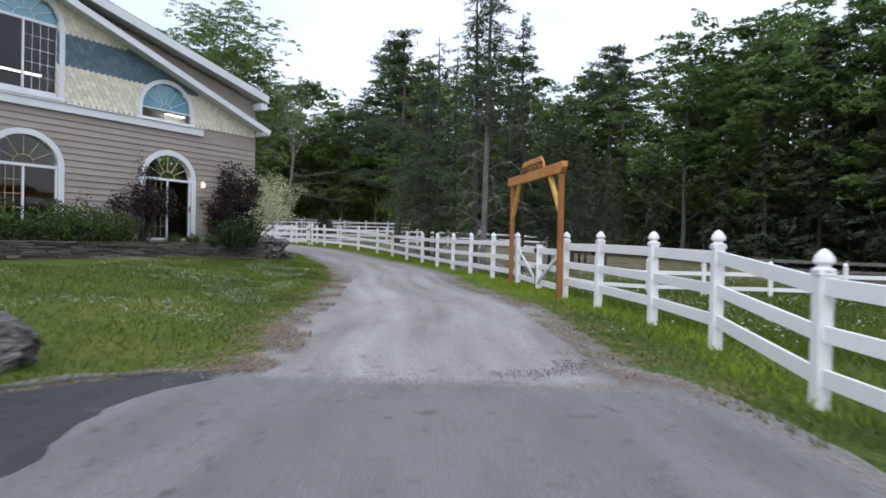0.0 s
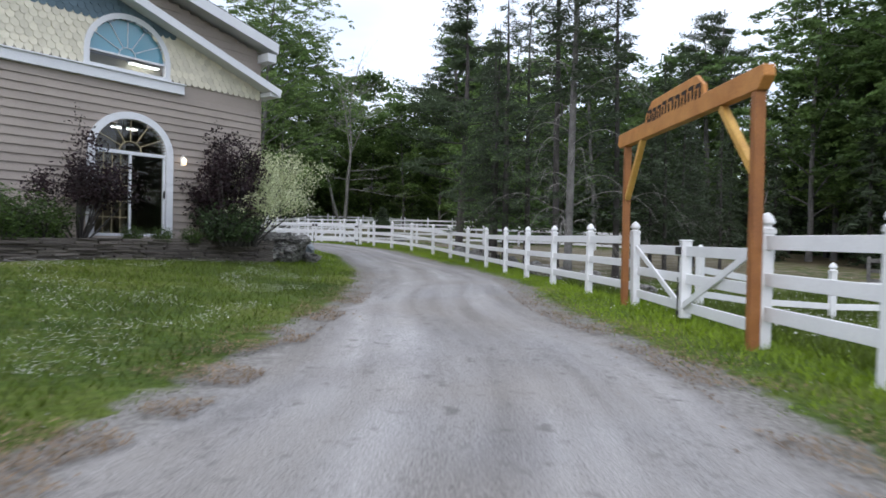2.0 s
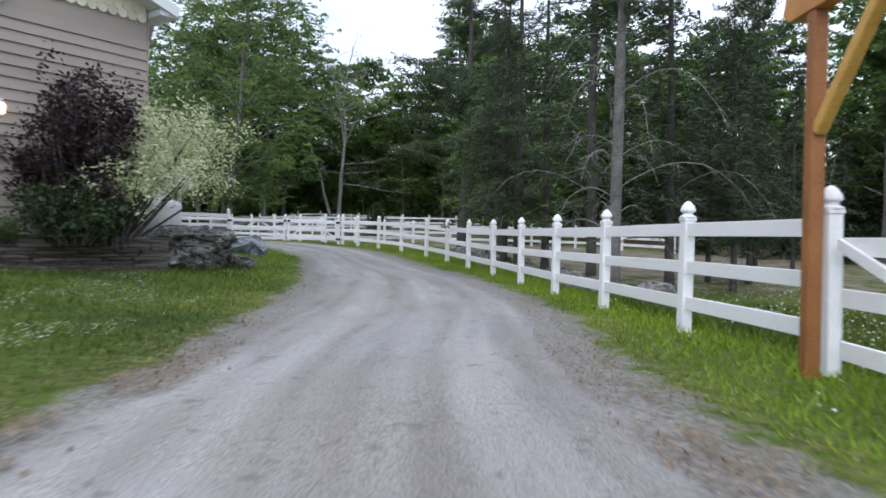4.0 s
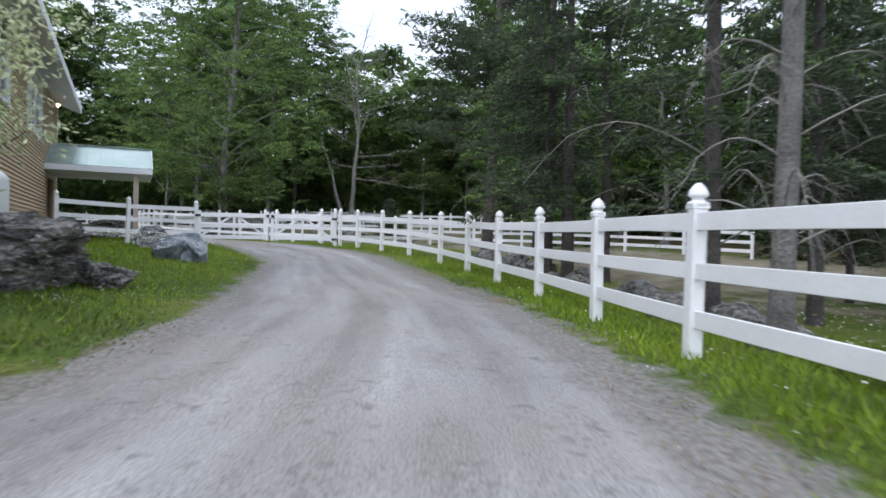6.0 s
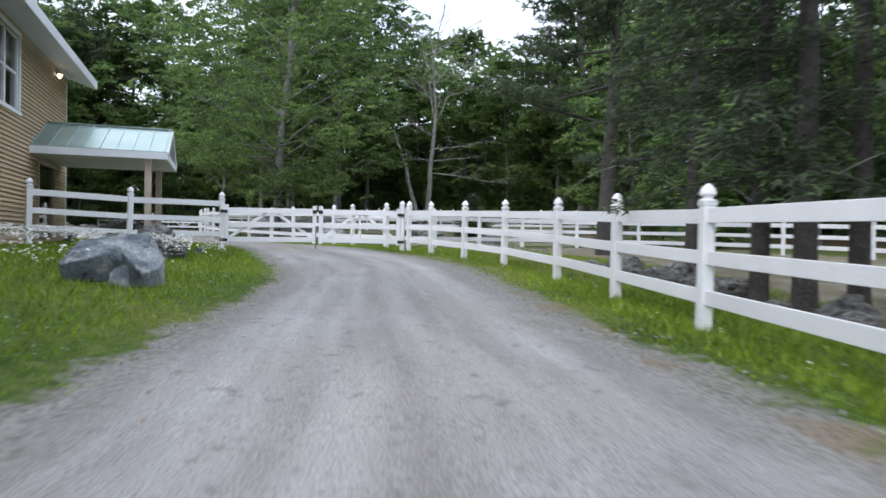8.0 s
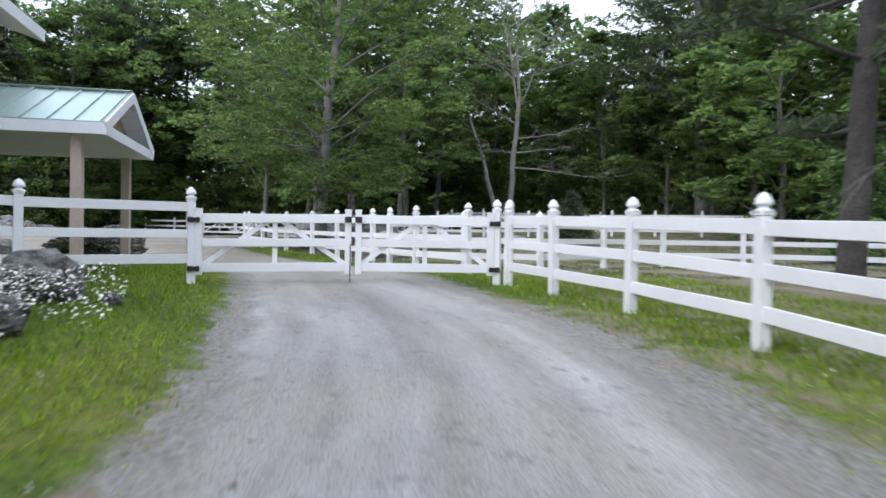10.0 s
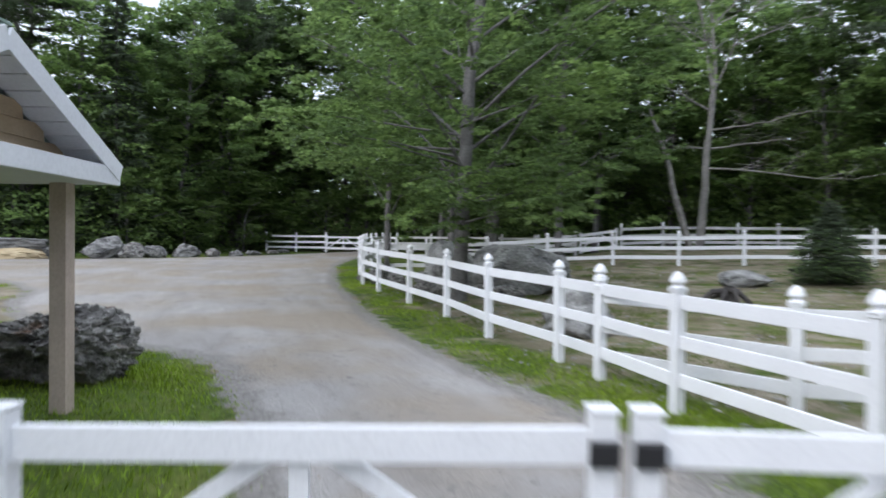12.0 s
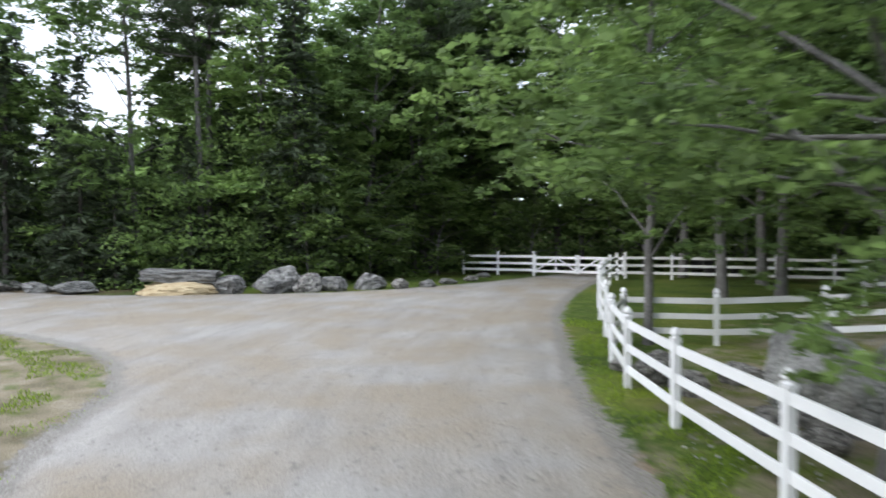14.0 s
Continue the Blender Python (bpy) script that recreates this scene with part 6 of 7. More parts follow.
def make_decid(seed, h, r, base, leaves, size, bark, leaf, tr=0.2, limbs=16, label="", low=None, clump=0.75, tri=False):
    """A broadleaf tree: trunk with limbs, and a crown of leaf clumps with gaps."""
    q = np.random.RandomState(seed)
    top = np.array([q.normal() * 0.5, q.normal() * 0.5, h * 0.93])
    trunk = wander((0, 0, -0.3), top, 14, 0.09, q)
    rad = tr * (1 - np.linspace(0, 1, 14)) ** 0.75 + 0.025
    rad[0] *= 1.35
    tubes = [tube(trunk, rad, 8)]
    centres = []
    for i in range(limbs):
        t = base / h + (0.9 - base / h) * (i + q.uniform(0, 1)) / limbs
        k = t * 13
        p0 = trunk[int(k)] + (trunk[min(int(k) + 1, 13)] - trunk[int(k)]) * (k % 1)
        az = i * 2.4 + q.uniform(-0.5, 0.5)
        rel = (t - base / h) / (1 - base / h)
        reach = r * (0.55 + 0.55 * math.sin(math.pi * min(1, 0.25 + 0.8 * rel))) * q.uniform(0.75, 1.15) * (1.0 if rel < 0.8 else 0.6)
        up = h * 0.06 + reach * q.uniform(0.1, 0.5)
        p1 = p0 + np.array([math.cos(az) * reach, math.sin(az) * reach, up])
        path = wander(p0, p1, 7, 0.1, q, 0.25)
        tubes.append(tube(path, np.linspace(tr * 0.26 * (1 - 0.7 * rel) + 0.014, 0.008, 7), 5))
        for s in np.linspace(0.35, 1.05, 7):
            b = path[0] + (path[-1] - path[0]) * s
            m = 2 if s > 0.5 else 1
            for _ in range(m):
                centres.append(b + q.normal(size=3) * np.array([0.75, 0.75, 0.5]) * (0.4 + 0.6 * s) * r / 4)
        if q.uniform() < 0.7:
            mid = path[4]
            p2 = mid + np.array([math.cos(az + q.uniform(-1, 1)), math.sin(az + q.uniform(-1, 1)), q.uniform(-0.1, 0.7)]) * reach * 0.5
            tubes.append(tube(wander(mid, p2, 5, 0.06, q), np.linspace(0.035, 0.008, 5), 4))
            centres += [p2, (mid + p2) / 2]
    centres.append(top)
    for z, az, d in low or ():
        b = np.array([math.cos(az) * d, math.sin(az) * d, z])
        tubes.append(tube(wander((0, 0, z - 0.4), b, 6, 0.05, q), np.linspace(0.04, 0.01, 6), 4))
        for _ in range(10):
            centres.append(b * np.array([1, 1, 1]) + q.normal(size=3) * np.array([0.8, 0.8, 0.22]))
    centres = np.array(centres)
    wt = q.uniform(0.3, 1.6, len(centres))
    # leaves sit in flat sprays at the ends of twigs, with gaps between the layers
    each = 34
    n_sp = leaves // each
    sp = clump * r / 4
    pick = q.choice(len(centres), n_sp, p=wt / wt.sum())
    mid = centres[pick] + q.normal(size=(n_sp, 3)) * np.array([1.15 * sp, 1.15 * sp, sp * 0.5])
    wide = (4.2 * size * q.uniform(0.55, 1.35, n_sp))[:, None]
    tip = q.normal(size=(n_sp, 2)) * 0.22
    ang, rr = q.uniform(0, 2 * np.pi, (n_sp, each)), np.sqrt(q.uniform(0, 1, (n_sp, each))) * wide
    dx, dy = rr * np.cos(ang), rr * np.sin(ang) * 0.75
    dz = dx * tip[:, :1] + dy * tip[:, 1:] - 0.25 * rr * rr / wide + q.normal(size=(n_sp, each)) * 0.3 * size
    pos = (mid[:, None] + np.stack([dx, dy, dz], -1)).reshape(-1, 3)
    lm = leaf_mesh("crown", pos, size, q, 0.66, tri=tri)
    e = new("tree")
    put("trunk", join_tubes("trunk", tubes), bark, e)
    put("crown", lm, leaf, e)
    return tagged(e, label, "tree")


def make_conifer(seed, h, r, base, bark, needle, tr=0.18, step=0.42, per=6, dense=15, label="", droop=0.35, dead=0, tips=None, spray=0.3, top_thin=1.0, slim=0.28, tri=False):
    """A spruce: whorls of drooping boughs, each with rows of needle sprays."""
    q = np.random.RandomState(seed)
    trunk = wander((0, 0, -0.3), (q.normal() * 0.15, q.normal() * 0.15, h), 16, 0.02, q)
    rad = tr * (1 - np.linspace(0, 1, 16)) ** 0.9 + 0.015
    rad[0] *= 1.3
    tubes = [tube(trunk, rad, 9)]
    cs, ax = [], []
    z = base
    while z < h - 0.2:
        f = (z - base) / (h - base)
        ln0 = r * (1 - f) ** (0.85 * top_thin) * (0.65 + 0.35 * min(1, f * 6)) + 0.12
        for k in range(per):
            az = q.uniform(0, 2 * math.pi)
            ln = ln0 * q.uniform(0.6, 1.15)
            o = np.array([math.cos(az), math.sin(az), 0])
            sd = np.array([-o[1], o[0], 0])
            n = max(4, int(dense * ln / 2.2))
            t = (np.arange(n) + q.uniform(0, 1, n)) / n
            t = 0.15 + 0.85 * t
            zz = z + q.uniform(-0.2, 0.2) + ln * (0.12 * t - droop * t * t)
            p = np.stack([o[0] * ln * t, o[1] * ln * t, zz], -1)
            if k % 2 == 0 and ln > 0.8:
                tubes.append(tube(p[np.argsort(t)][:: max(1, n // 4)], np.linspace(0.02, 0.006, len(p[:: max(1, n // 4)])), 4))
            for s in (-1, 1):
                wside = 0.22 * ln * (1.05 - t)[:, None] + 0.05
                a = sd * s + o * 0.75 + np.array([0, 0, -0.22])
                cs.append(p + sd * s * wside * q.uniform(0.2, 1.0, (n, 1)) + q.normal(size=(n, 3)) * 0.06)
                ax.append(np.repeat(a[None], n, 0))
        z += step * q.uniform(0.75, 1.25)
    snags = []
    for i in range(dead):
        zz = 0.9 + (base + 2.0 - 0.9) * (i + q.uniform()) / dead
        az = i * 2.4 + q.uniform(-0.6, 0.6)
        ln = q.uniform(1.2, 2.9) * (0.75 + 0.25 * r / 2)
        o = np.array([math.cos(az), math.sin(az), 0])
        bend = q.uniform(0.25, 0.75)
        ts = np.linspace(0, 1, 9)
        wob = np.cumsum(q.normal(size=(9, 3)) * 0.03, 0)
        path = np.array([np.array([0, 0, zz]) + o * ln * (t - 0.12 * bend * t ** 3) + np.array([0, 0, 0.3 * ln * math.sin(math.pi * t * 0.7) - bend * ln * t ** 2.6]) for t in ts]) + wob * ts[:, None]
        snags.append(tube(path, np.linspace(0.014, 0.004, 9), 4))
        for j in (3, 4, 5, 6, 7):
            for sd_ in (-1, 1):
                if q.uniform() < 0.7:
                    tw = path[j] + (o * 0.4 + sd_ * np.array([-o[1], o[0], 0]) * q.uniform(0.2, 0.6)) * ln * 0.3 + np.array([0, 0, -0.1 - 0.25 * q.uniform()])
                    snags.append(tube(wander(path[j], tw, 5, 0.02, q), np.linspace(0.006, 0.002, 5), 3))
    e = new("tree")
    put("trunk", join_tubes("trunk", tubes), bark, e)
    if snags:
        tagged(put("deadwood", join_tubes("deadwood", snags), M_DEAD, e, "bare grey dead lower branches"), kind="stuff")
    c, a = np.concatenate(cs), np.concatenate(ax)
    n0 = len(c)
    far = np.hypot(c[:, 0], c[:, 1])
    if tips:
        sel = (far > np.quantile(far, 0.6)) & (q.uniform(size=n0) < 0.55) & (c[:, 2] < base + 7)
        c, a = np.concatenate([c, c[sel] + a[sel] * 0.12 + np.array([0, 0, 0.04])]), np.concatenate([a, a[sel]])
    me = leaf_mesh("crown", c, np.where(np.arange(len(c)) < n0, spray, spray * 0.6), q, 0.55, slim, a / np.linalg.norm(a, axis=1)[:, None], tri)
    me.materials.append(needle)
    if tips:
        me.materials.append(tips)
        me.polygons.foreach_set("material_index", (np.arange(len(c)) >= n0).astype(np.int32))
    put("crown", me, None, e)
    return tagged(e, label, "tree")


def make_pine(seed, h, r, base, bark, needle, tr=0.24, label="", twin=False, gap=0.95):
    """A white pine: long level limbs with tufts of needles, airy between the layers."""
    q = np.random.RandomState(seed)
    tubes, cs = [], []
    stems = [((0, 0, -0.3), (q.normal() * 0.3, q.normal() * 0.3, h))]
    if twin:
        stems = [((-0.28, 0, -0.3), (-0.9, 0.2, h)), ((0.25, 0.1, -0.3), (0.9, -0.2, h * 0.93))]
    for a, b in stems:
        trunk = wander(a, b, 14, 0.06, q)
        rad = tr * (1 - np.linspace(0, 1, 14)) ** 0.8 + 0.02
        tubes.append(tube(trunk, rad, 9))
        z = base
        while z < h - 0.3:
            f = (z - base) / (h - base)
            for k in range(5):
                az = q.uniform(0, 2 * math.pi)
                ln = r * (0.35 + 0.65 * math.sin(math.pi * min(1.0, 0.3 + 0.72 * f))) * q.uniform(0.5, 1.15) * (1 - 0.5 * f ** 3)
                o = np.array([math.cos(az), math.sin(az), 0])
                j = min(13, z / h * 13)
                p0 = trunk[int(j)]
                p0 = np.array([p0[0], p0[1], z])
                p1 = p0 + o * ln + np.array([0, 0, ln * q.uniform(0.0, 0.25)])
                path = wander(p0, p1, 6, 0.05, q, -0.15)
                tubes.append(tube(path, np.linspace(0.05 * (1 - f) + 0.015, 0.008, 6), 4))
                n = int(190 * ln / 2.5)
                t = q.uniform(0.35, 1.05, n)[:, None]
                cs.append(p0 + (p1 - p0) * t + q.normal(size=(n, 3)) * np.array([0.3, 0.3, 0.11]) * (0.5 + 0.5 * t))
            z += gap * q.uniform(0.7, 1.3)
    e = new("tree")
    put("trunk", join_tubes("trunk", tubes), bark, e)
    put("crown", leaf_mesh("crown", np.concatenate(cs), 0.15, q, 0.25, 0.27, tri=True), needle, e)
    return tagged(e, label, "tree")


def make_bare(seed, h, bark, label, lean=0.0, tr=0.16, limbs=14, start=0.35, fork=0.0):
    """A leafless trunk with limbs and twigs; fork: the share of its height at which it parts into two leaders."""
    q = np.random.RandomState(seed)
    tubes = []

    def limb(p0, p1, r0, twigs):
        path = wander(p0, p1, 9, 0.02 * np.linalg.norm(np.asarray(p1) - p0), q)
        tubes.append(tube(path, np.linspace(r0, 0.01, 9), 6))
        ln = np.linalg.norm(np.asarray(p1) - p0)
        for j in range(twigs):
            k = 2 + j % 7
            d = q.normal(size=3) * np.array([0.5, 0.5, 0.3]) + (path[-1] - path[0]) / ln * 0.6 + np.array([0, 0, 0.25])
            p2 = path[k] + d * ln * q.uniform(0.18, 0.42)
            tw = wander(path[k], p2, 6, 0.05, q)
            tubes.append(tube(tw, np.linspace(max(0.01, r0 * 0.32), 0.005, 6), 4))
            for m in (2, 3, 4):
                p3 = tw[m] + q.normal(size=3) * 0.14 * ln * np.array([1, 1, 0.7]) + np.array([0, 0, 0.04 * ln])
                tubes.append(tube(wander(tw[m], p3, 4, 0.03, q), np.linspace(0.011, 0.004, 4), 3))
        return path

    if fork:
        base = wander((0, 0, -0.3), (lean * h, 0, fork * h), 10, 0.05, q)
        tubes.append(tube(base, np.linspace(tr * 1.15, tr * 0.72, 10), 8))
        f = base[-1]
        for dx, dy, top, r0 in ((-0.06, 0.03, 0.97, 0.5), (0.05, -0.04, 1.0, 0.6), (0.17, 0.05, 0.84, 0.28)):
            ld = limb(f, np.array([f[0] + dx * h, f[1] + dy * h, top * h]), tr * r0, 9)
            for k in (2, 3, 5, 6):
                az = q.uniform(-0.7, 0.7) + (0 if k % 2 else math.pi)
                ln = h * q.uniform(0.13, 0.24)
                limb(ld[k], ld[k] + np.array([math.cos(az) * ln, math.sin(az) * ln, ln * q.uniform(0.35, 1.0)]), tr * 0.2, 6)
        for z, az, ln, up in ((0.29, -0.43, 0.35, -0.02), (0.31, -0.2, 0.22, 0.08), (0.33, 2.8, 0.13, 0.3), (0.37, -0.3, 0.25, 0.12), (0.4, 3.4, 0.18, 0.5)):
            p0 = base[int(z / fork * 9)]
            limb(p0, p0 + np.array([math.cos(az), math.sin(az), up]) * ln * h, tr * 0.3, 9)
    else:
        trunk = wander((0, 0, -0.3), (lean * h, 0.1 * h * lean, h), 14, 0.06, q)
        tubes.append(tube(trunk, tr * (1 - np.linspace(0, 1, 14)) ** 0.5 * 0.9 + 0.012, 8))
        for i in range(limbs):
            t = start + (0.95 - start) * i / max(1, limbs)
            az = i * 2.2 + q.uniform(-0.6, 0.6)
            ln = h * 0.22 * (1.25 - t) * q.uniform(0.8, 1.5)
            p0 = trunk[int(t * 13)]
            limb(p0, p0 + np.array([math.cos(az) * ln, math.sin(az) * ln, ln * q.uniform(0.2, 1.0)]), 0.06 * (1.2 - t), 4)
    e = new("tree")
    put("trunk", join_tubes("trunk", tubes), bark, e)
    return tagged(e, label, "tree")


def place(src, x, y, rz=0.0, s=1.0, label="", group="", dz=-0.05):
    ob = copy_thing(src, Matrix.Translation((x, y, gzf(x, y) + dz)) @ Matrix.Rotation(rz, 4, "Z") @ Matrix.Scale(s, 4))
    if label:
        ob["label"] = label
    if group:
        ob["group"] = group
    return ob


def settle(src, x, y, rz=0.0, s=1.0):
    src.matrix_basis = Matrix.Translation((x, y, gzf(x, y) - 0.05)) @ Matrix.Rotation(rz, 4, "Z") @ Matrix.Scale(s, 4)
    return src


# single trees that the drive passes
settle(make_decid(101, 22.3, 5.1, 3.0, 82000, 0.08, M_BARK, M_LEAF, 0.19, 40, "tall maple with grey trunk and low leafy branch by the fence", low=((2.9, -0.9, 2.0), (3.1, 0.2, 2.4), (3.9, 0.9, 2.6), (4.2, -1.6, 3.4), (4.4, -2.4, 3.0), (4.8, 2.2, 2.8), (5.2, -0.4, 4.2), (5.6, -1.3, 4.4), (3.4, 1.6, 2.2), (4.0, 2.9, 3.0), (5.0, 3.8, 3.4), (4.6, -3.0, 3.6), (2.4, -0.9, 1.7), (2.55, -0.2, 2.3)), clump=0.4), -20.35, 57.75)
settle(make_conifer(102, 18, 2.0, 6.0, M_BARK, M_SPRUCE, 0.12, 0.44, 6, 56, "tall slender spruce with bare trunk and dead lower branches", 0.3, dead=28, spray=0.105, slim=0.24, tri=True), 1.67, 27.95)
settle(make_conifer(103, 15, 2.5, 1.7, M_BARKD, M_SPRUCE, 0.12, 0.6, 4, 70, "dark spruce with drooping boughs behind the fence", 0.22, dead=9, tips=M_TIP, spray=0.09, slim=0.24, tri=True), 1.45, 30.1)
sp_a = settle(make_conifer(104, 12.4, 3.4, 1.9, M_BARKD, M_SPRUCE, 0.15, 0.55, 5, 74, "dark spruce with low sweeping boughs and light green tips", 0.3, dead=3, tips=M_TIP, spray=0.088, slim=0.24, tri=True), -0.35, 36.5)
sp_b = settle(make_conifer(105, 11.8, 3.2, 2.4, M_BARKD, M_SPRUCE, 0.14, 0.62, 5, 74, "dark spruce with low sweeping boughs and light green tips", 0.3, dead=3, tips=M_TIP, spray=0.088, slim=0.24, tri=True), 0.6, 37.6)
place(sp_b, -0.85, 36.9, 2.2, 0.9)
place(sp_b, -1.2, 43.2, 3.0, 1.05)
sp_c = settle(make_conifer(114, 13.0, 2.5, 2.2, M_BARKD, M_SPRUCE, 0.13, 0.5, 6, 50, "dark spruce behind the bare-trunked spruce", 0.32, dead=10, spray=0.12, slim=0.24, tri=True), 3.9, 33.0)
place(sp_c, 5.8, 36.2, 1.3, 0.64)
place(sp_c, 8.6, 40.2, 4.1, 0.58)
place(sp_c, 7.7, 37.6, 2.3, 0.52)
place(sp_c, 9.6, 39.3, 5.3, 0.55)
place(sp_c, 5.9, 33.9, 0.7, 0.68)
place(sp_c, 7.0, 36.0, 3.6, 0.68)
pine_a = settle(make_pine(106, 16, 4.3, 3.0, M_BARKD, M_PINE, 0.24, "white pine with long level limbs"), -3.4, 48.5)
pine_b = settle(make_pine(107, 20.5, 3.9, 12.0, M_BARK, M_PINE, 0.2, "tall white pine with airy crown", True), 17.2, 67.0, 2.4)
settle(make_pine(108, 23.5, 6.6, 7.0, M_BARK, M_PINE, 0.5, "double-trunked white pine at the edge of the woods", True), -5.9, 82.0, 0.5)
settle(make_bare(109, 17.6, M_DEAD, "nearly leafless grey tree with forked bare limbs", 0.03, 0.2, fork=0.44), -18.3, 77.8, 0.3)
settle(make_bare(110, 8.0, M_DEAD, "leaning bare grey trunk among the trees", -0.3, 0.19, 2, 0.75), -18.35, 76.8, 0.45)
settle(make_bare(111, 8.0, M_DEAD, "thin pale dead stem in the woods", 0.18, 0.07, 4, 0.5), 15.0, 50.5)
settle(make_conifer(112, 2.7, 1.4, 0.1, M_BARKD, M_SPRUCE, 0.05, 0.12, 13, 52, "small young spruce in the paddock", 0.15, spray=0.085, tips=M_TIP, tri=True), -11.95, 66.9)
young = settle(make_conifer(113, 6.2, 1.9, 0.25, M_BARKD, M_TIP, 0.09, 0.26, 8, 18, "young green spruce with full skirts", 0.2, spray=0.2), -1.0, 61.5)
place(young, 1.6, 63.0, 2.0, 1.1)

# kinds for the woods
def in_gap(x, y):
    """A break in the woods beyond the yard, where only young spruces stand."""
    return (x < -47) & (np.abs(y - (57.1 - 0.214 * (x + 57.2))) < 5.2 - 0.06 * (x + 50))


KINDS = ((19, 4.6, 2.6, M_LEAF2), (17, 4.2, 1.6, M_LEAF3), (21, 5.0, 3.2, M_LEAF2), (14, 3.8, 0.8, M_LEAF3))
W_D = [make_decid(120 + i, h, r, b, 12500, 0.185, M_BARK, lf, 0.18, 22, "leafy broadleaf tree in the woods", clump=0.46, tri=True) for i, (h, r, b, lf) in enumerate(KINDS)]
W_F = [make_decid(140 + i, h, r, b, 5200, 0.32, M_BARK, lf, 0.18, 13, "leafy broadleaf tree deep in the woods", clump=0.55, tri=True) for i, (h, r, b, lf) in enumerate(KINDS[:3])]
W_C = [make_conifer(130 + i, h, r, b, M_BARKD, M_SPRUCE, 0.16, 0.5, 6, 17, "dark spruce in the woods", 0.3, spray=0.28, tri=True) for i, (h, r, b) in enumerate(((17, 3.0, 1.5), (14, 2.6, 0.8), (9, 2.0, 0.3)))]
W_P = [pine_b]
for k, src in enumerate(W_D + W_F + W_C):
    settle(src, (-60, -62, -58, -63, -64, -61, -66, 25, 27, 24)[k], (72, 66, 60, 54, 78, 82, 50, 36, 30, 42)[k])
EDGE = spline([(27, 20), (26, 28), (24.5, 37), (22.5, 47), (21.5, 58), (15, 69), (5, 74), (-4, 80), (-12, 84.5), (-21, 86.5), (-30, 88.5), (-41, 88), (-51, 83), (-52, 74), (-51, 66), (-56.0, 58), (-62, 55), (-70, 51), (-78, 44)], 1.0)
run_e = np.concatenate([[0], np.cumsum(np.linalg.norm(np.diff(EDGE, axis=0), axis=1))])
qf = np.random.RandomState(21)
for rowi, (off, gap) in enumerate(((0.8, 5.0), (6.0, 6.2), (12.5, 7.0), (20, 8.5))):
    s = qf.uniform(0, gap)
    while s < run_e[-1] * (1.0 if rowi < 2 else 0.55):
        p = np.array([np.interp(s, run_e, EDGE[:, k]) for k in (0, 1)])
        a = np.array([np.interp(s + 1.5, run_e, EDGE[:, k]) - np.interp(s - 1.5, run_e, EDGE[:, k]) for k in (0, 1)])
        a /= np.linalg.norm(a) + 1e-9
        out = np.array([a[1], -a[0]])
        c = p + out * (off + qf.uniform(-1.6, 1.6)) + a * qf.uniform(-1, 1)
        frac = s / run_e[-1]
        conif = 0.35 if frac < 0.12 else 0.6 if frac < 0.42 else 0.12
        if qf.uniform() < conif:
            src = W_C[qf.randint(0, 3)]
        elif qf.uniform() < 0.06:
            src = W_P[0]
        else:
            src = (W_D if rowi < 2 else W_F)[qf.randint(0, 4 if rowi < 2 else 3)]
            if rowi < 2 and qf.uniform() < 0.6:
                src = W_D[qf.choice((0, 2) if frac < 0.36 else (1, 1, 3))]
        sc = qf.uniform(0.85, 1.12) * (1.0 if rowi else 0.92) * float(np.interp(frac, (0, 0.3, 0.45, 0.6, 0.86, 0.93, 1.0), (1.0, 0.95, 0.95, 1.12, 1.1, 0.95, 0.85)))
        if -20 < c[0] < -8 and c[1] > 70:
            src, sc = W_D[qf.randint(0, 2)], qf.uniform(0.8, 0.9)
        if in_gap(c[0], c[1]):
            src, sc = W_C[1], qf.uniform(0.75, 1.0)
        place(src, c[0], c[1], qf.uniform(0, 6.28), sc, group="trees of the surrounding woods")
        s += gap * qf.uniform(0.75, 1.3) * (0.72 if frac < 0.56 and rowi else 1.0)
# young spruces and saplings before the woods round the yard
for x, y, k, s in ((-55.5, 58.2, 2, 0.8), (-57.5, 56.2, 2, 0.9), (-59, 58.8, 2, 1.0), (-62, 57.2, 2, 0.95), (-65, 59.6, 2, 1.1), (-69, 59.5, 2, 1.15), (-59.5, 53.8, 1, 0.95), (-63, 52.8, 0, 0.95), (-66.5, 51.6, 1, 1.1), (-66, 55.2, 0, 1.0), (-71, 53.5, 0, 1.1), (-53.8, 61.5, 2, 0.9), (-52.2, 65.0, 2, 0.75), (-51.8, 69.2, 2, 0.8), (-54.6, 63.8, 1, 0.8), (-52.8, 72.5, 2, 0.85), (-53.5, 67.5, 2, 0.95)):
    place(W_C[k], x, y, qf.uniform(0, 6.28), s, group="young spruces round the yard")
sapling = settle(make_decid(153, 6.4, 2.3, 0.7, 5200, 0.12, M_BARK, M_LEAF, 0.06, 16, "young leafy maple at the edge of the woods", clump=0.6, tri=True), -50.6, 66.8)
sapling["group"] = "young maples round the yard"
for x, y, s in ((-50.2, 70.6, 0.8), (-50.9, 76.2, 1.1), (-52.2, 79.6, 1.0), (-48.2, 82.0, 1.0), (-44.0, 86.2, 1.1), (-40.6, 87.0, 0.9), (-36.2, 87.6, 1.1), (-31.5, 88.0, 1.0), (-26.5, 86.8, 1.0), (-20.5, 84.8, 0.9)):
    place(sapling, x, y, qf.uniform(0, 6.28), s)
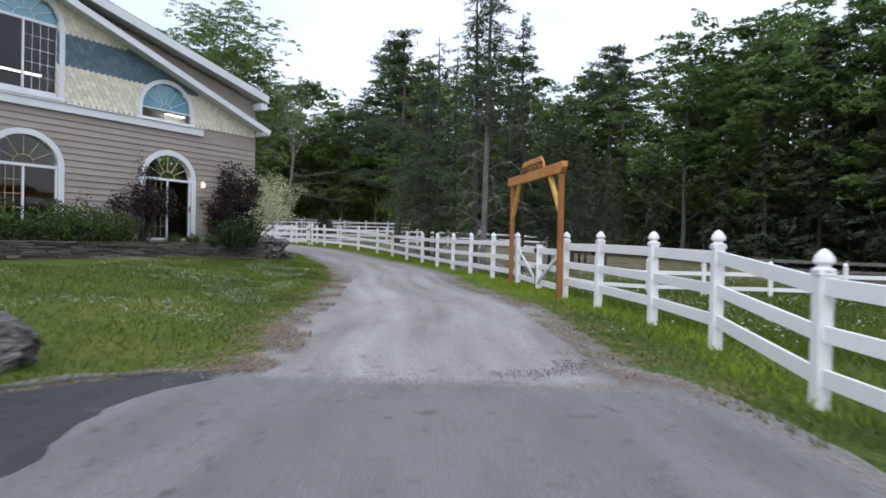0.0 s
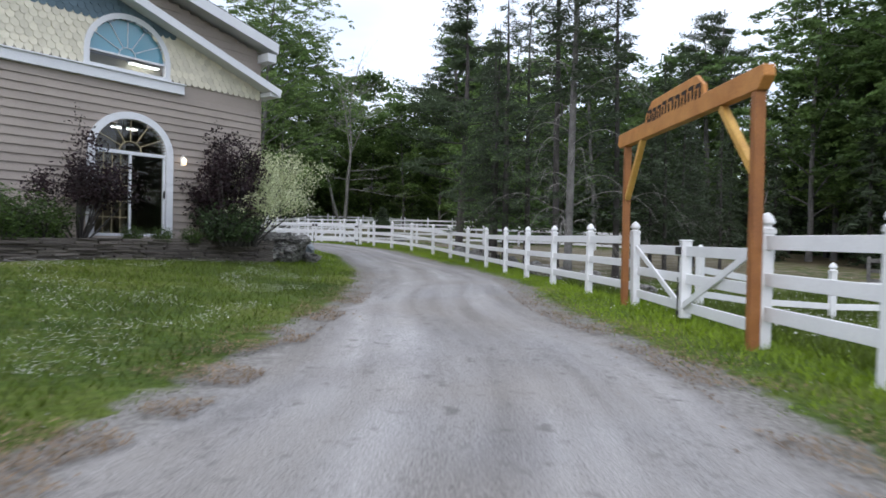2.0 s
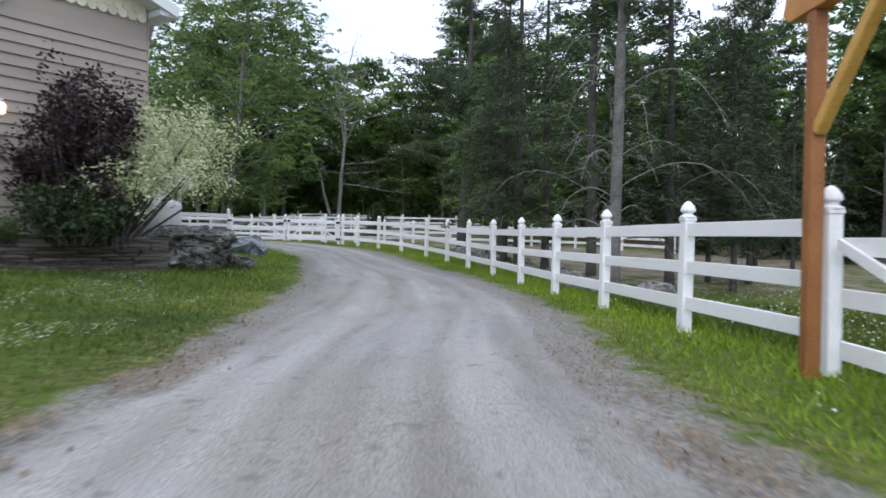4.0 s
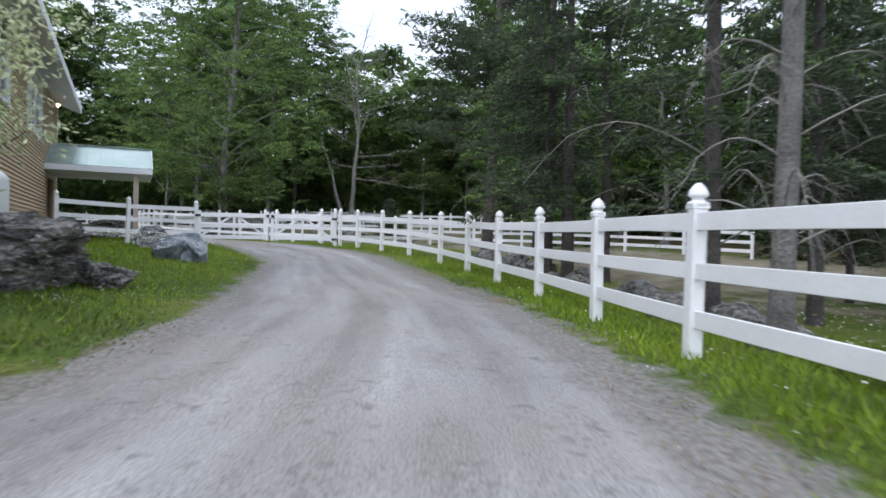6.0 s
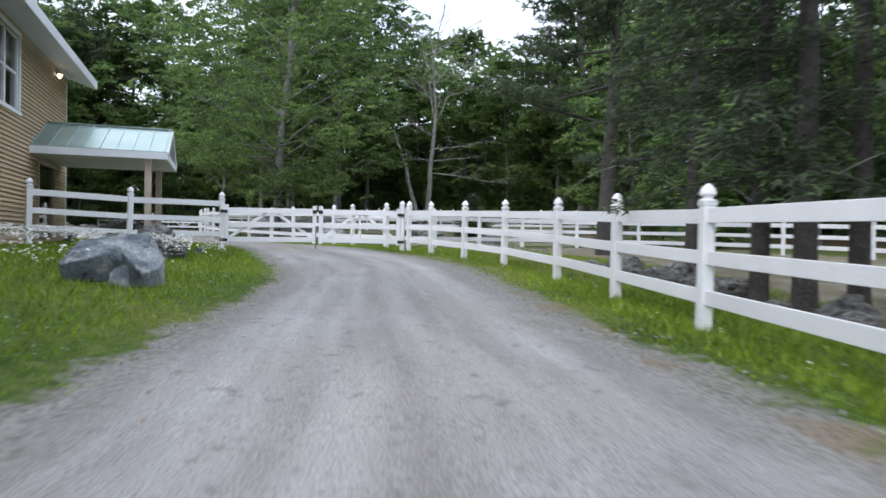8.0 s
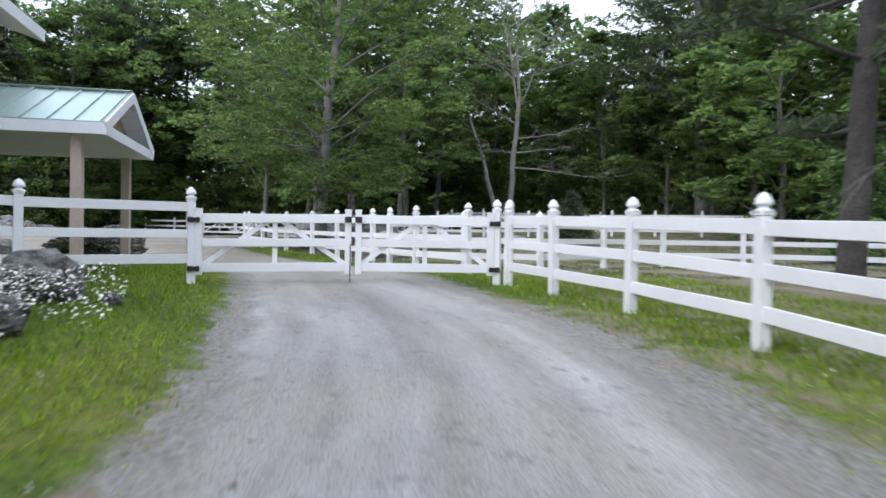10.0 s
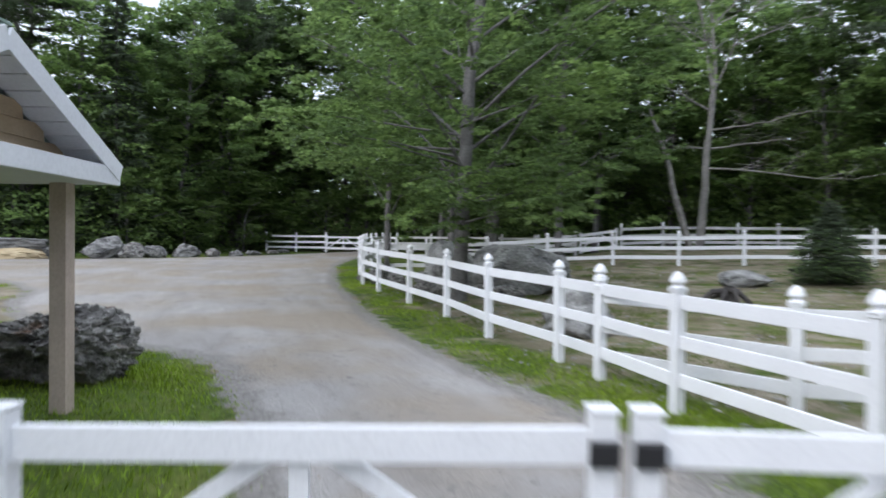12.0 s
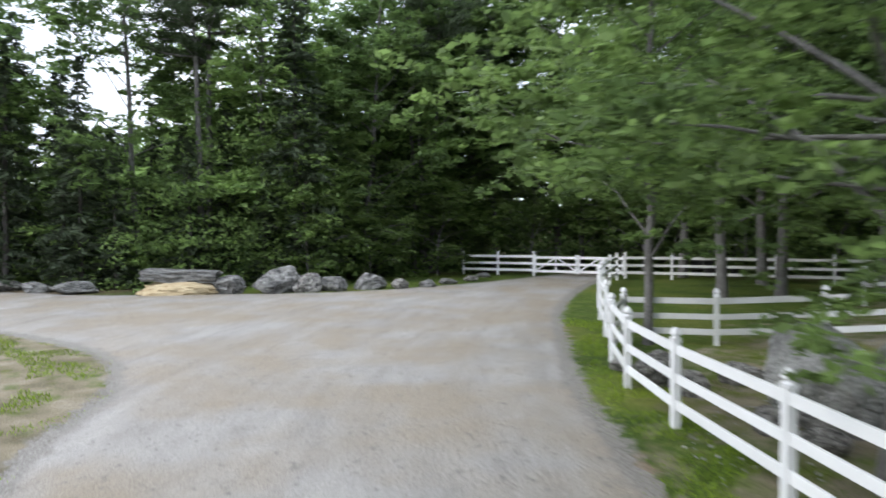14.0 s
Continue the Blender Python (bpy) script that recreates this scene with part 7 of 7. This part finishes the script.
for x, y in ((-49.0, 86.0), (-54.5, 86.5), (-58.0, 80.5)):
    place(W_D[2], x, y, qf.uniform(0, 6.28), 1.3, group="trees of the surrounding woods")
for x, y in ((-53.5, 81.5), (-55.5, 79.0), (-58.5, 84.5), (-53.8, 76.6)):
    place(W_F[qf.randint(0, 3)], x, y, qf.uniform(0, 6.28), 1.05, group="trees of the surrounding woods")
for x, y, k, s in ((0.5, 74.5, 1, 1.1), (-3, 80, 0, 1.15), (4.5, 71, 1, 1.1), (7, 66, 0, 1.05), (-2.5, 70.5, 3, 0.9)):
    place(W_D[k], x, y, qf.uniform(0, 6.28), s, group="trees of the surrounding woods")
for x, y, s in ((-27, 80.5, 1.22), (-33, 82.5, 1.25), (-26.5, 85, 1.2), (-38.5, 84.5, 1.2), (-30, 77.5, 1.1)):
    place(W_D[2], x, y, qf.uniform(0, 6.28), s, group="trees of the surrounding woods")
# conifers in front of the woods, and trees inside the back paddock
for x, y, k, s in ((9.3, 52.0, 2, 0.95), (11.2, 49.5, 2, 0.8), (13.6, 51.0, 2, 0.9), (15.2, 48.0, 2, 0.75), (21.5, 38.0, 1, 1.0), (23.0, 33.0, 0, 0.9), (19.6, 40.5, 2, 1.1), (25.5, 29.0, 0, 1.0), (18.0, 43.0, 2, 0.9)):
    place(W_C[k], x, y, qf.uniform(0, 6.28), s, group="trees of the surrounding woods")
for x, y, k, s in ((17.6, 49.0, 2, 0.86), (21.0, 44.5, 0, 0.92), (24.2, 39.5, 2, 0.82), (26.0, 35.0, 1, 0.92), (20.2, 51.5, 1, 0.95), (28.5, 31.0, 2, 0.85)):
    place(W_D[k], x, y, qf.uniform(0, 6.28), s, group="trees of the surrounding woods")
settle(make_decid(150, 13, 3.2, 2.6, 17000, 0.11, M_BARK, M_LEAF, 0.1, 18, "slender leafy tree beside the back drive fence", clump=0.46, tri=True), -27.5, 63.75)
settle(make_decid(151, 16, 4.0, 2.6, 19000, 0.125, M_BARK, M_LEAF2, 0.17, 20, "leafy tree inside the back paddock", clump=0.46, tri=True), -23.0, 70.8)
settle(make_decid(152, 18, 4.4, 2.8, 19000, 0.13, M_BARK, M_LEAF, 0.2, 20, "leafy tree inside the back paddock", clump=0.46, tri=True), -30.5, 73.5)

# root stump in the paddock
qs = np.random.RandomState(44)
roots = [tube(np.array([(0, 0, -0.1), (0.03, 0, 0.25), (0.02, 0.04, 0.5)]), [0.24, 0.2, 0.13], 9)]
for i in range(7):
    a = i * 0.9 + qs.uniform(-0.2, 0.2)
    ln = qs.uniform(0.5, 1.0)
    roots.append(tube(np.array([(0, 0, 0.36), (math.cos(a) * ln * 0.45, math.sin(a) * ln * 0.45, 0.3 + qs.uniform(-0.1, 0.15)), (math.cos(a) * ln, math.sin(a) * ln, qs.uniform(-0.1, 0.15))]), [0.12, 0.08, 0.03], 6))
stump = put("tree_stump", join_tubes("tree_stump", roots), M_BARKD)
stump.matrix_basis = Matrix.Translation((-14.0, 61.2, gzf(-14.0, 61.2)))
tagged(stump, "dark weathered root stump lying in the bare paddock", "stump")

# thick undergrowth and far woods that close the view between the trunks
def thicket(name, off0, off1, zmax, n, size, material, seed, label, share=1.0, first=0.0, tuft=0):
    q = np.random.RandomState(seed)
    s = q.uniform(run_e[-1] * first, run_e[-1] * share, n)
    x, y = np.interp(s, run_e, EDGE[:, 0]), np.interp(s, run_e, EDGE[:, 1])
    dx = np.interp(s + 1.5, run_e, EDGE[:, 0]) - np.interp(s - 1.5, run_e, EDGE[:, 0])
    dy = np.interp(s + 1.5, run_e, EDGE[:, 1]) - np.interp(s - 1.5, run_e, EDGE[:, 1])
    ln = np.hypot(dx, dy) + 1e-9
    off = q.uniform(off0, off1, n)
    x, y = x + dy / ln * off, y - dx / ln * off
    clump = 0.5 + 0.5 * np.sin(s * 0.9 + off * 0.7) * np.sin(s * 0.31 + 1.7)
    z = gz(x, y) + zmax * q.uniform(0, 1, n) ** 1.3 * (0.35 + 0.65 * clump)
    low = in_gap(x, y)
    z = np.where(low, gz(x, y) + (z - gz(x, y)) * 0.7, z)
    if tuft:
        pick = np.repeat(np.arange(n // tuft), tuft)
        x, y, z = x[pick] + q.normal(size=len(pick)) * 0.55, y[pick] + q.normal(size=len(pick)) * 0.55, z[pick] + q.normal(size=len(pick)) * 0.16
    tagged(put(name, leaf_mesh(name, np.stack([x, y, z], -1), size, q, 0.4, tri=True), material), label, "undergrowth", kind="stuff")


thicket("undergrowth", 0.5, 9, 3.6, 42000, 0.2, M_SHRUB, 31, "dark leafy undergrowth along the edge of the woods")
thicket("young_growth", 0.0, 5, 6.0, 26000, 0.15, M_SHRUB, 35, "young leafy maples and saplings along the edge of the woods")
thicket("maple_boughs", -1.5, 3.5, 13.0, 64000, 0.14, M_LEAF3, 37, "leafy maple boughs along the edge of the woods", 0.97, 0.47, 36)
thicket("side_woods", 7, 24, 13, 30000, 0.34, M_SHRUB, 36, "dense leafy woods beyond the daisy paddock", 0.34)
thicket("mid_woods", 12, 24, 9, 44000, 0.4, M_LEAF3, 33, "dark leafy growth between the trunks of the woods")
thicket("far_woods", 26, 40, 16, 36000, 0.8, M_LEAF3, 32, "dense far woods behind the trees")

# ---- planting by the house ----


def make_shrub(seed, h, r, leaves, size, leaf, stems, label, name="shrub", spread=0.3, upright=0.5, flat=0.3, slim=0.5, tuft=14, zmin=0.03, root=0.0):
    q = np.random.RandomState(seed)
    tubes, cs = [], []
    for i in range(stems):
        az, rr = q.uniform(0, 6.28), r * math.sqrt(q.uniform()) * 0.95
        top = np.array([math.cos(az) * rr, math.sin(az) * rr, h * (1 - 0.45 * (rr / r) ** 2) * q.uniform(0.65, 1.05)])
        p = wander((math.cos(az) * rr * spread + root, math.sin(az) * rr * spread, -0.1), top, 7, 0.03, q, 0.0)
        tubes.append(tube(p, np.linspace(0.012 + 0.007 * h, 0.004, 7), 5))
        for t in np.linspace(1 - upright, 1.03, tuft):
            cs.append(p[0] + (p[-1] - p[0]) * t + q.normal(size=3) * 0.12 * r)
    cs = np.array(cs)
    pos = cs[q.randint(0, len(cs), leaves)] + q.normal(size=(leaves, 3)) * 0.085 * r
    pos = pos[pos[:, 2] > zmin + 0.25 * zmin * q.normal(size=len(pos))]
    e = new(name)
    put("stem", join_tubes("stem", tubes), M_BARKD, e)
    put("foliage", leaf_mesh("foliage", pos, size, q, flat, slim), leaf, e)
    return tagged(e, label, "shrub")


def bedplace(e, x, y, z=0.94, rz=0.0):
    e.matrix_basis = FA @ Matrix.Translation((x, y, z)) @ Matrix.Rotation(rz, 4, "Z")
    return e


bedplace(make_shrub(201, 2.3, 1.2, 6000, 0.042, M_PURPLE, 18, "dark purple-leaved small tree beside the patio door", spread=0.1, upright=0.36, zmin=0.75), -2.45, -0.8)
bedplace(make_shrub(202, 2.95, 1.05, 11000, 0.045, M_PURPLE, 34, "large dark purple-leaved shrub by the wall lantern", spread=0.3, upright=0.7), 1.35, -0.7)
bedplace(make_shrub(203, 2.7, 1.45, 32000, 0.042, M_WILLOW, 30, "variegated pale willow shrub with white-green leaves", spread=0.2, upright=0.62, slim=0.3, zmin=0.95, root=-0.9, tuft=36), 3.05, -0.25)
bedplace(make_shrub(204, 1.6, 0.75, 3600, 0.05, M_WILLOW, 26, "low variegated shrub with pale leaf edges", upright=0.5, slim=0.35, zmin=0.8), 1.8, -1.0)
bedplace(make_shrub(205, 0.95, 0.9, 3000, 0.05, M_DARKSHRUB, 30, "low dark green shrub in the bed", upright=0.8), 1.15, -1.1)
sh = bedplace(make_shrub(206, 0.95, 0.75, 3600, 0.036, M_PERENNIAL, 30, "leafy green perennial clump in the flower bed", upright=0.85), -3.3, -1.0)
sh["group"] = "perennials in the bed"
rp = random.Random(9)
for i, x in enumerate(np.linspace(-4.1, -9.8, 9)):
    c = copy_thing(sh, FA @ Matrix.Translation((x, -1.25 - 0.12 * (i % 3), 0.94)) @ Matrix.Rotation(rp.uniform(0, 6), 4, "Z") @ Matrix.Scale(rp.uniform(0.8, 1.35), 4))
for x in (-1.3, -0.6, 0.2):
    copy_thing(sh, FA @ Matrix.Translation((x, -0.9, 0.9)) @ Matrix.Scale(0.42, 4))

# ---- grass, clover and daisies ----
HOUSE_FOOT = np.array([tuple((FA @ Vector((x, y, 0))).xy) for x, y in ((2.87, 0), (-19, 0))] + [(-40, 45), tuple((FB @ Vector((7.4, 0, 0))).xy)])
BEDPOLY = np.array([tuple((FA @ Vector((x, y, 0))).xy) for x, y in ((4.2, 1.5), (3.25, -0.45), (-11, -2.9), (-12, 0.2))])


def lawn_spots(n, x0, x1, y0, y1, q, keep=None):
    x, y = q.uniform(x0, x1, n), q.uniform(y0, y1, n)
    fside = (x - np.interp(y, FENCE_Y, FENCE_X) > -2.6) & (y > 22)
    ok = (inside(ROAD, x, y) < -np.where(fside, 0.7, 0.5) * q.uniform(0, 1, n) ** np.where(fside, 0.9, 1.5) + 0.1) & (inside(TAR, x, y) < 0.02) & (inside(BEDPOLY, x, y) < 0) & (inside(HOUSE_FOOT, x, y) < 0)
    if keep is not None:
        ok &= keep(x, y)
    return x[ok], y[ok]


def blades(name, x, y, h, w, q, material, label, lean=0.5):
    n = len(x)
    z = gz(x, y) - 0.01
    az = q.uniform(0, 6.28, n)
    hh = h * q.uniform(0.5, 1.25, n) * (0.3 + 0.7 * ss(0.1, 0.9, -inside(ROAD, x, y)))
    b = np.stack([x, y, z], -1)
    sd = np.stack([np.cos(az), np.sin(az), np.zeros(n)], -1) * (w * q.uniform(0.6, 1.3, n))[:, None]
    tip = b + np.stack([q.normal(size=n) * lean * hh, q.normal(size=n) * lean * hh, hh], -1)
    me = raw_mesh(name, np.stack([b - sd, b + sd, tip], 1), np.arange(n * 3).reshape(n, 3), 3)
    tagged(put(name, me, material), label, "grass", kind="stuff")


def patchy(x, y, k=0.5, lim=0.1):
    return np.array([noise.noise((a * k, b * k, 3.3)) > lim for a, b in zip(x, y)])


qg = np.random.RandomState(77)


def near_path(x, y):
    e = inside(ROAD, x, y)
    return (e > -5.5) | ((y < 14) & (x < 0) & (e > -8))


x, y = lawn_spots(420000, -24, 7, 4, 50, qg, near_path)
fresh = y + qg.normal(size=len(y)) * 2.5 > np.where(x < -2, 27, np.where(x > 1, 12, 20))
blades("lawn_grass", x[~fresh], y[~fresh], 0.085, 0.009, qg, M_GRASS, "short olive-green lawn grass beside the drive")
blades("bank_grass", x[fresh], y[fresh], 0.09, 0.0095, qg, M_GRASS2, "bright green grass on the bank and verge beside the drive")
x, y = lawn_spots(230000, -42, -10, 47, 66, qg, lambda a, b: (inside(ROAD, a, b) > -1.7) & patchy(a, b, 0.9, -0.16))
blades("verge_grass", x, y, 0.085, 0.011, qg, M_GRASS2, "green grass verge along the gravel yard")
x, y = lawn_spots(90000, -9, 4, 5, 47, qg, lambda a, b: np.abs(a - np.interp(b, FENCE_Y, FENCE_X)) < 0.45)
blades("fence_grass", x, y, 0.13, 0.011, qg, M_GRASS2, "taller unmown grass under the fence")
x, y = lawn_spots(60000, 1.5, 18, 8, 30, qg, lambda a, b: (a - np.interp(b, FENCE_Y, FENCE_X)) > 0.4)
blades("paddock_grass", x, y, 0.22, 0.014, qg, M_GRASS, "longer paddock grass")

x, y = lawn_spots(90000, -25, 0, 50, 69, qg, lambda a, b: (inside(ROAD, a, b) < -1.6) & patchy(a, b, 0.55, 0.04))
blades("paddock_moss", x, y, 0.05, 0.014, qg, M_GRASS, "low patchy moss and grass on the bare paddock")


def dots(name, x, y, h, r, q, material, label):
    n = len(x)
    z = gz(x, y) + h * q.uniform(0.6, 1.2, n)
    a = np.arange(6) * math.pi / 3
    rr = (r * q.uniform(0.7, 1.3, n))[:, None]
    tl = q.normal(size=(n, 2)) * 0.35
    px = x[:, None] + rr * np.cos(a)
    py = y[:, None] + rr * np.sin(a)
    pz = z[:, None] + rr * (np.cos(a) * tl[:, :1] + np.sin(a) * tl[:, 1:])
    ring6 = np.stack([px, py, pz], -1)
    top = np.stack([x, y, z + r * 0.5], -1)[:, None]
    v = np.concatenate([ring6, top], 1)
    base = np.arange(n)[:, None, None] * 7
    f = base + np.array([[i, (i + 1) % 6, 6] for i in range(6)])[None]
    tagged(put(name, raw_mesh(name, v, f.reshape(-1, 3), 3), material), label, "flowers", kind="stuff")


x, y = lawn_spots(42000, -13, -2, 8.5, 27, qg, lambda a, b: (inside(ROAD, a, b) < -0.9) & patchy(a, b, 0.33, 0.02) & patchy(a, b, 1.3, -0.08))
x2, y2 = lawn_spots(4500, -13, -4.5, 27.5, 38, qg, lambda a, b: (inside(ROAD, a, b) < -0.5) & patchy(a, b, 0.7, -0.2))
x, y = np.append(x, x2), np.append(y, y2)
dots("clover_flowers", x, y, 0.07, 0.0056, qg, M_PETAL, "white clover flowers in the lawn")
x, y = lawn_spots(14000, -17, -8.2, 32.5, 41.5, qg, lambda a, b: (inside(ROAD, a, b) < -1.7 + 0.7 * patchy(a, b, 2.1, 0.2)) & (np.hypot(a + 8.68, b - 33.45) > 0.75) & patchy(a, b, 0.4, -0.15))
dots("daisies", x, y, 0.4, 0.0165, qg, M_PETAL, "white ox-eye daisies on the bank by the house")
x, y = lawn_spots(6500, 2, 20, 8, 34, qg, lambda a, b: ((a - np.interp(b, FENCE_Y, FENCE_X)) > 0.4) & patchy(a, b, 0.3, -0.1))
dots("paddock_daisies", x, y, 0.26, 0.014, qg, M_PETAL, "white daisies scattered over the paddock")
x, y = lawn_spots(1500, -10, 4, 8, 46, qg, lambda a, b: np.abs(a - np.interp(b, FENCE_Y, FENCE_X)) < 0.9)
dots("verge_flowers", x, y, 0.1, 0.01, qg, M_PETAL, "small white flowers in the verge")


def chips(name, x, y, r, q, material, label, cat):
    """Small flat angular bits lying about."""
    n = len(x)
    z = gz(x, y) + 0.03
    az = q.uniform(0, 6.28, n)
    a, b = r * q.uniform(0.5, 1.5, n), r * q.uniform(0.3, 0.8, n)
    u = np.stack([np.cos(az), np.sin(az), q.normal(size=n) * 0.15], -1) * a[:, None]
    v = np.stack([-np.sin(az), np.cos(az), q.normal(size=n) * 0.15], -1) * b[:, None]
    c = np.stack([x, y, z], -1)
    top = c + np.stack([np.zeros(n), np.zeros(n), b * 0.8], -1)
    vs = np.stack([c - u, c - v, c + u, c + v, top], 1)
    f = (np.arange(n)[:, None, None] * 5 + np.array([[0, 1, 4], [1, 2, 4], [2, 3, 4], [3, 0, 4]])[None]).reshape(-1, 3)
    tagged(put(name, raw_mesh(name, vs, f, 3), material), label, cat, kind="stuff")


n = 40000
x, y = qg.uniform(-20, 4, n), qg.uniform(5, 52, n)
e = inside(ROAD, x, y)
sel = (e > -0.9 * qg.uniform(size=n)) & (e < 0.6) & (qg.uniform(size=n) < 0.5)
chips("loose_stones", x[sel], y[sel], 0.014, qg, M_PEBBLE, "loose gravel stones at the sides of the drive", "gravel")
n = 360000
x, y = qg.uniform(-6, 4, n), qg.uniform(5, 26, n)
e = inside(ROAD, x, y)
sel = (e > -0.85 * qg.uniform(size=n) ** 1.2) & (e < 0.3) & (np.abs(x) > np.where(y < 8.5, 1.5, 0)) & (inside(TAR, x, y) < 0.06) & patchy(x, y, 1.5, -0.12) & (qg.uniform(size=n) < np.interp(y, (5, 13, 17, 22), (1.0, 1.0, 0.7, 0.1)) * np.where(x > 0, 0.65, 1.0))
x, y = x[sel], y[sel]
az, ln_, n_l = qg.uniform(0, 6.28, len(x)), qg.uniform(0.012, 0.036, len(x)), len(x)
b0 = np.stack([x, y, gz(x, y) + 0.03 + 0.02 * qg.uniform(size=n_l)], -1)
d0 = np.stack([np.cos(az) * ln_, np.sin(az) * ln_, qg.normal(size=n_l) * 0.008], -1)
w0 = np.stack([-np.sin(az), np.cos(az), np.zeros(n_l)], -1) * 0.0055
tagged(put("leaf_litter", raw_mesh("leaf_litter", np.stack([b0 - d0, b0 + w0, b0 + d0, b0 - w0], 1), np.arange(n_l * 4).reshape(n_l, 4), 4), M_LITTER), "brown dead grass and needles along the drive edge", "litter", kind="stuff")
x, y = qg.uniform(-20, 3, 9000), qg.uniform(5.5, 56, 9000)
sel = (inside(ROAD, x, y) > 0.2) & (qg.uniform(size=9000) < 0.22)
chips("drive_debris", x[sel], y[sel], 0.02, qg, M_LITTER, "dark twigs and bits of bark on the gravel", "litter")
x, y = qg.uniform(-20, 3, 12000), qg.uniform(20, 52, 12000)
e = inside(ROAD, x, y)
sel = (e > -0.7) & (e < 0.4) & (x - np.interp(y, FENCE_Y, FENCE_X) > -2.6) & patchy(x, y, 0.8, 0.1)
chips("dirt_clods", x[sel], y[sel], 0.022, qg, M_PEBBLE, "lumps of stony dirt along the drive edge", "gravel")
x, y = qg.uniform(-24, 0, 4000), qg.uniform(49, 69, 4000)
sel = (inside(ROAD, x, y) < -0.8) & patchy(x, y, 0.6, -0.1)
chips("paddock_stones", x[sel], y[sel], 0.045, qg, M_PEBBLE, "small loose stones scattered over the bare paddock", "gravel")
x, y = qg.uniform(-2.4, 2.3, 6000), 5.75 + qg.normal(size=6000) * 0.5
chips("spilled_gravel", x[::3], y[::3], 0.009, qg, M_PEBBLE, "gravel spilled over the edge of the asphalt", "gravel")
x, y = qg.uniform(-8, -1.6, 90000), qg.uniform(-2, 6.6, 90000)
sel = np.abs(inside(TAR, x, y) + 0.08) < 0.1 * qg.uniform(size=90000)
chips("tar_edge_litter", x[sel], y[sel], 0.013, qg, M_LITTER, "brown needles and dead grass along the asphalt edge", "litter")
x, y = 0.75 + qg.normal(size=9000) * 0.55, 6.5 + qg.normal(size=9000) * 0.42
x, y = x[::3], y[::3]
sel = (y > 5.75) & patchy(x, y, 2.2, -0.05)
chips("dirt_crumbs", x[sel], y[sel], 0.011, qg, M_BARKD, "dark dirt and bark crumbs on the gravel before the asphalt", "litter")
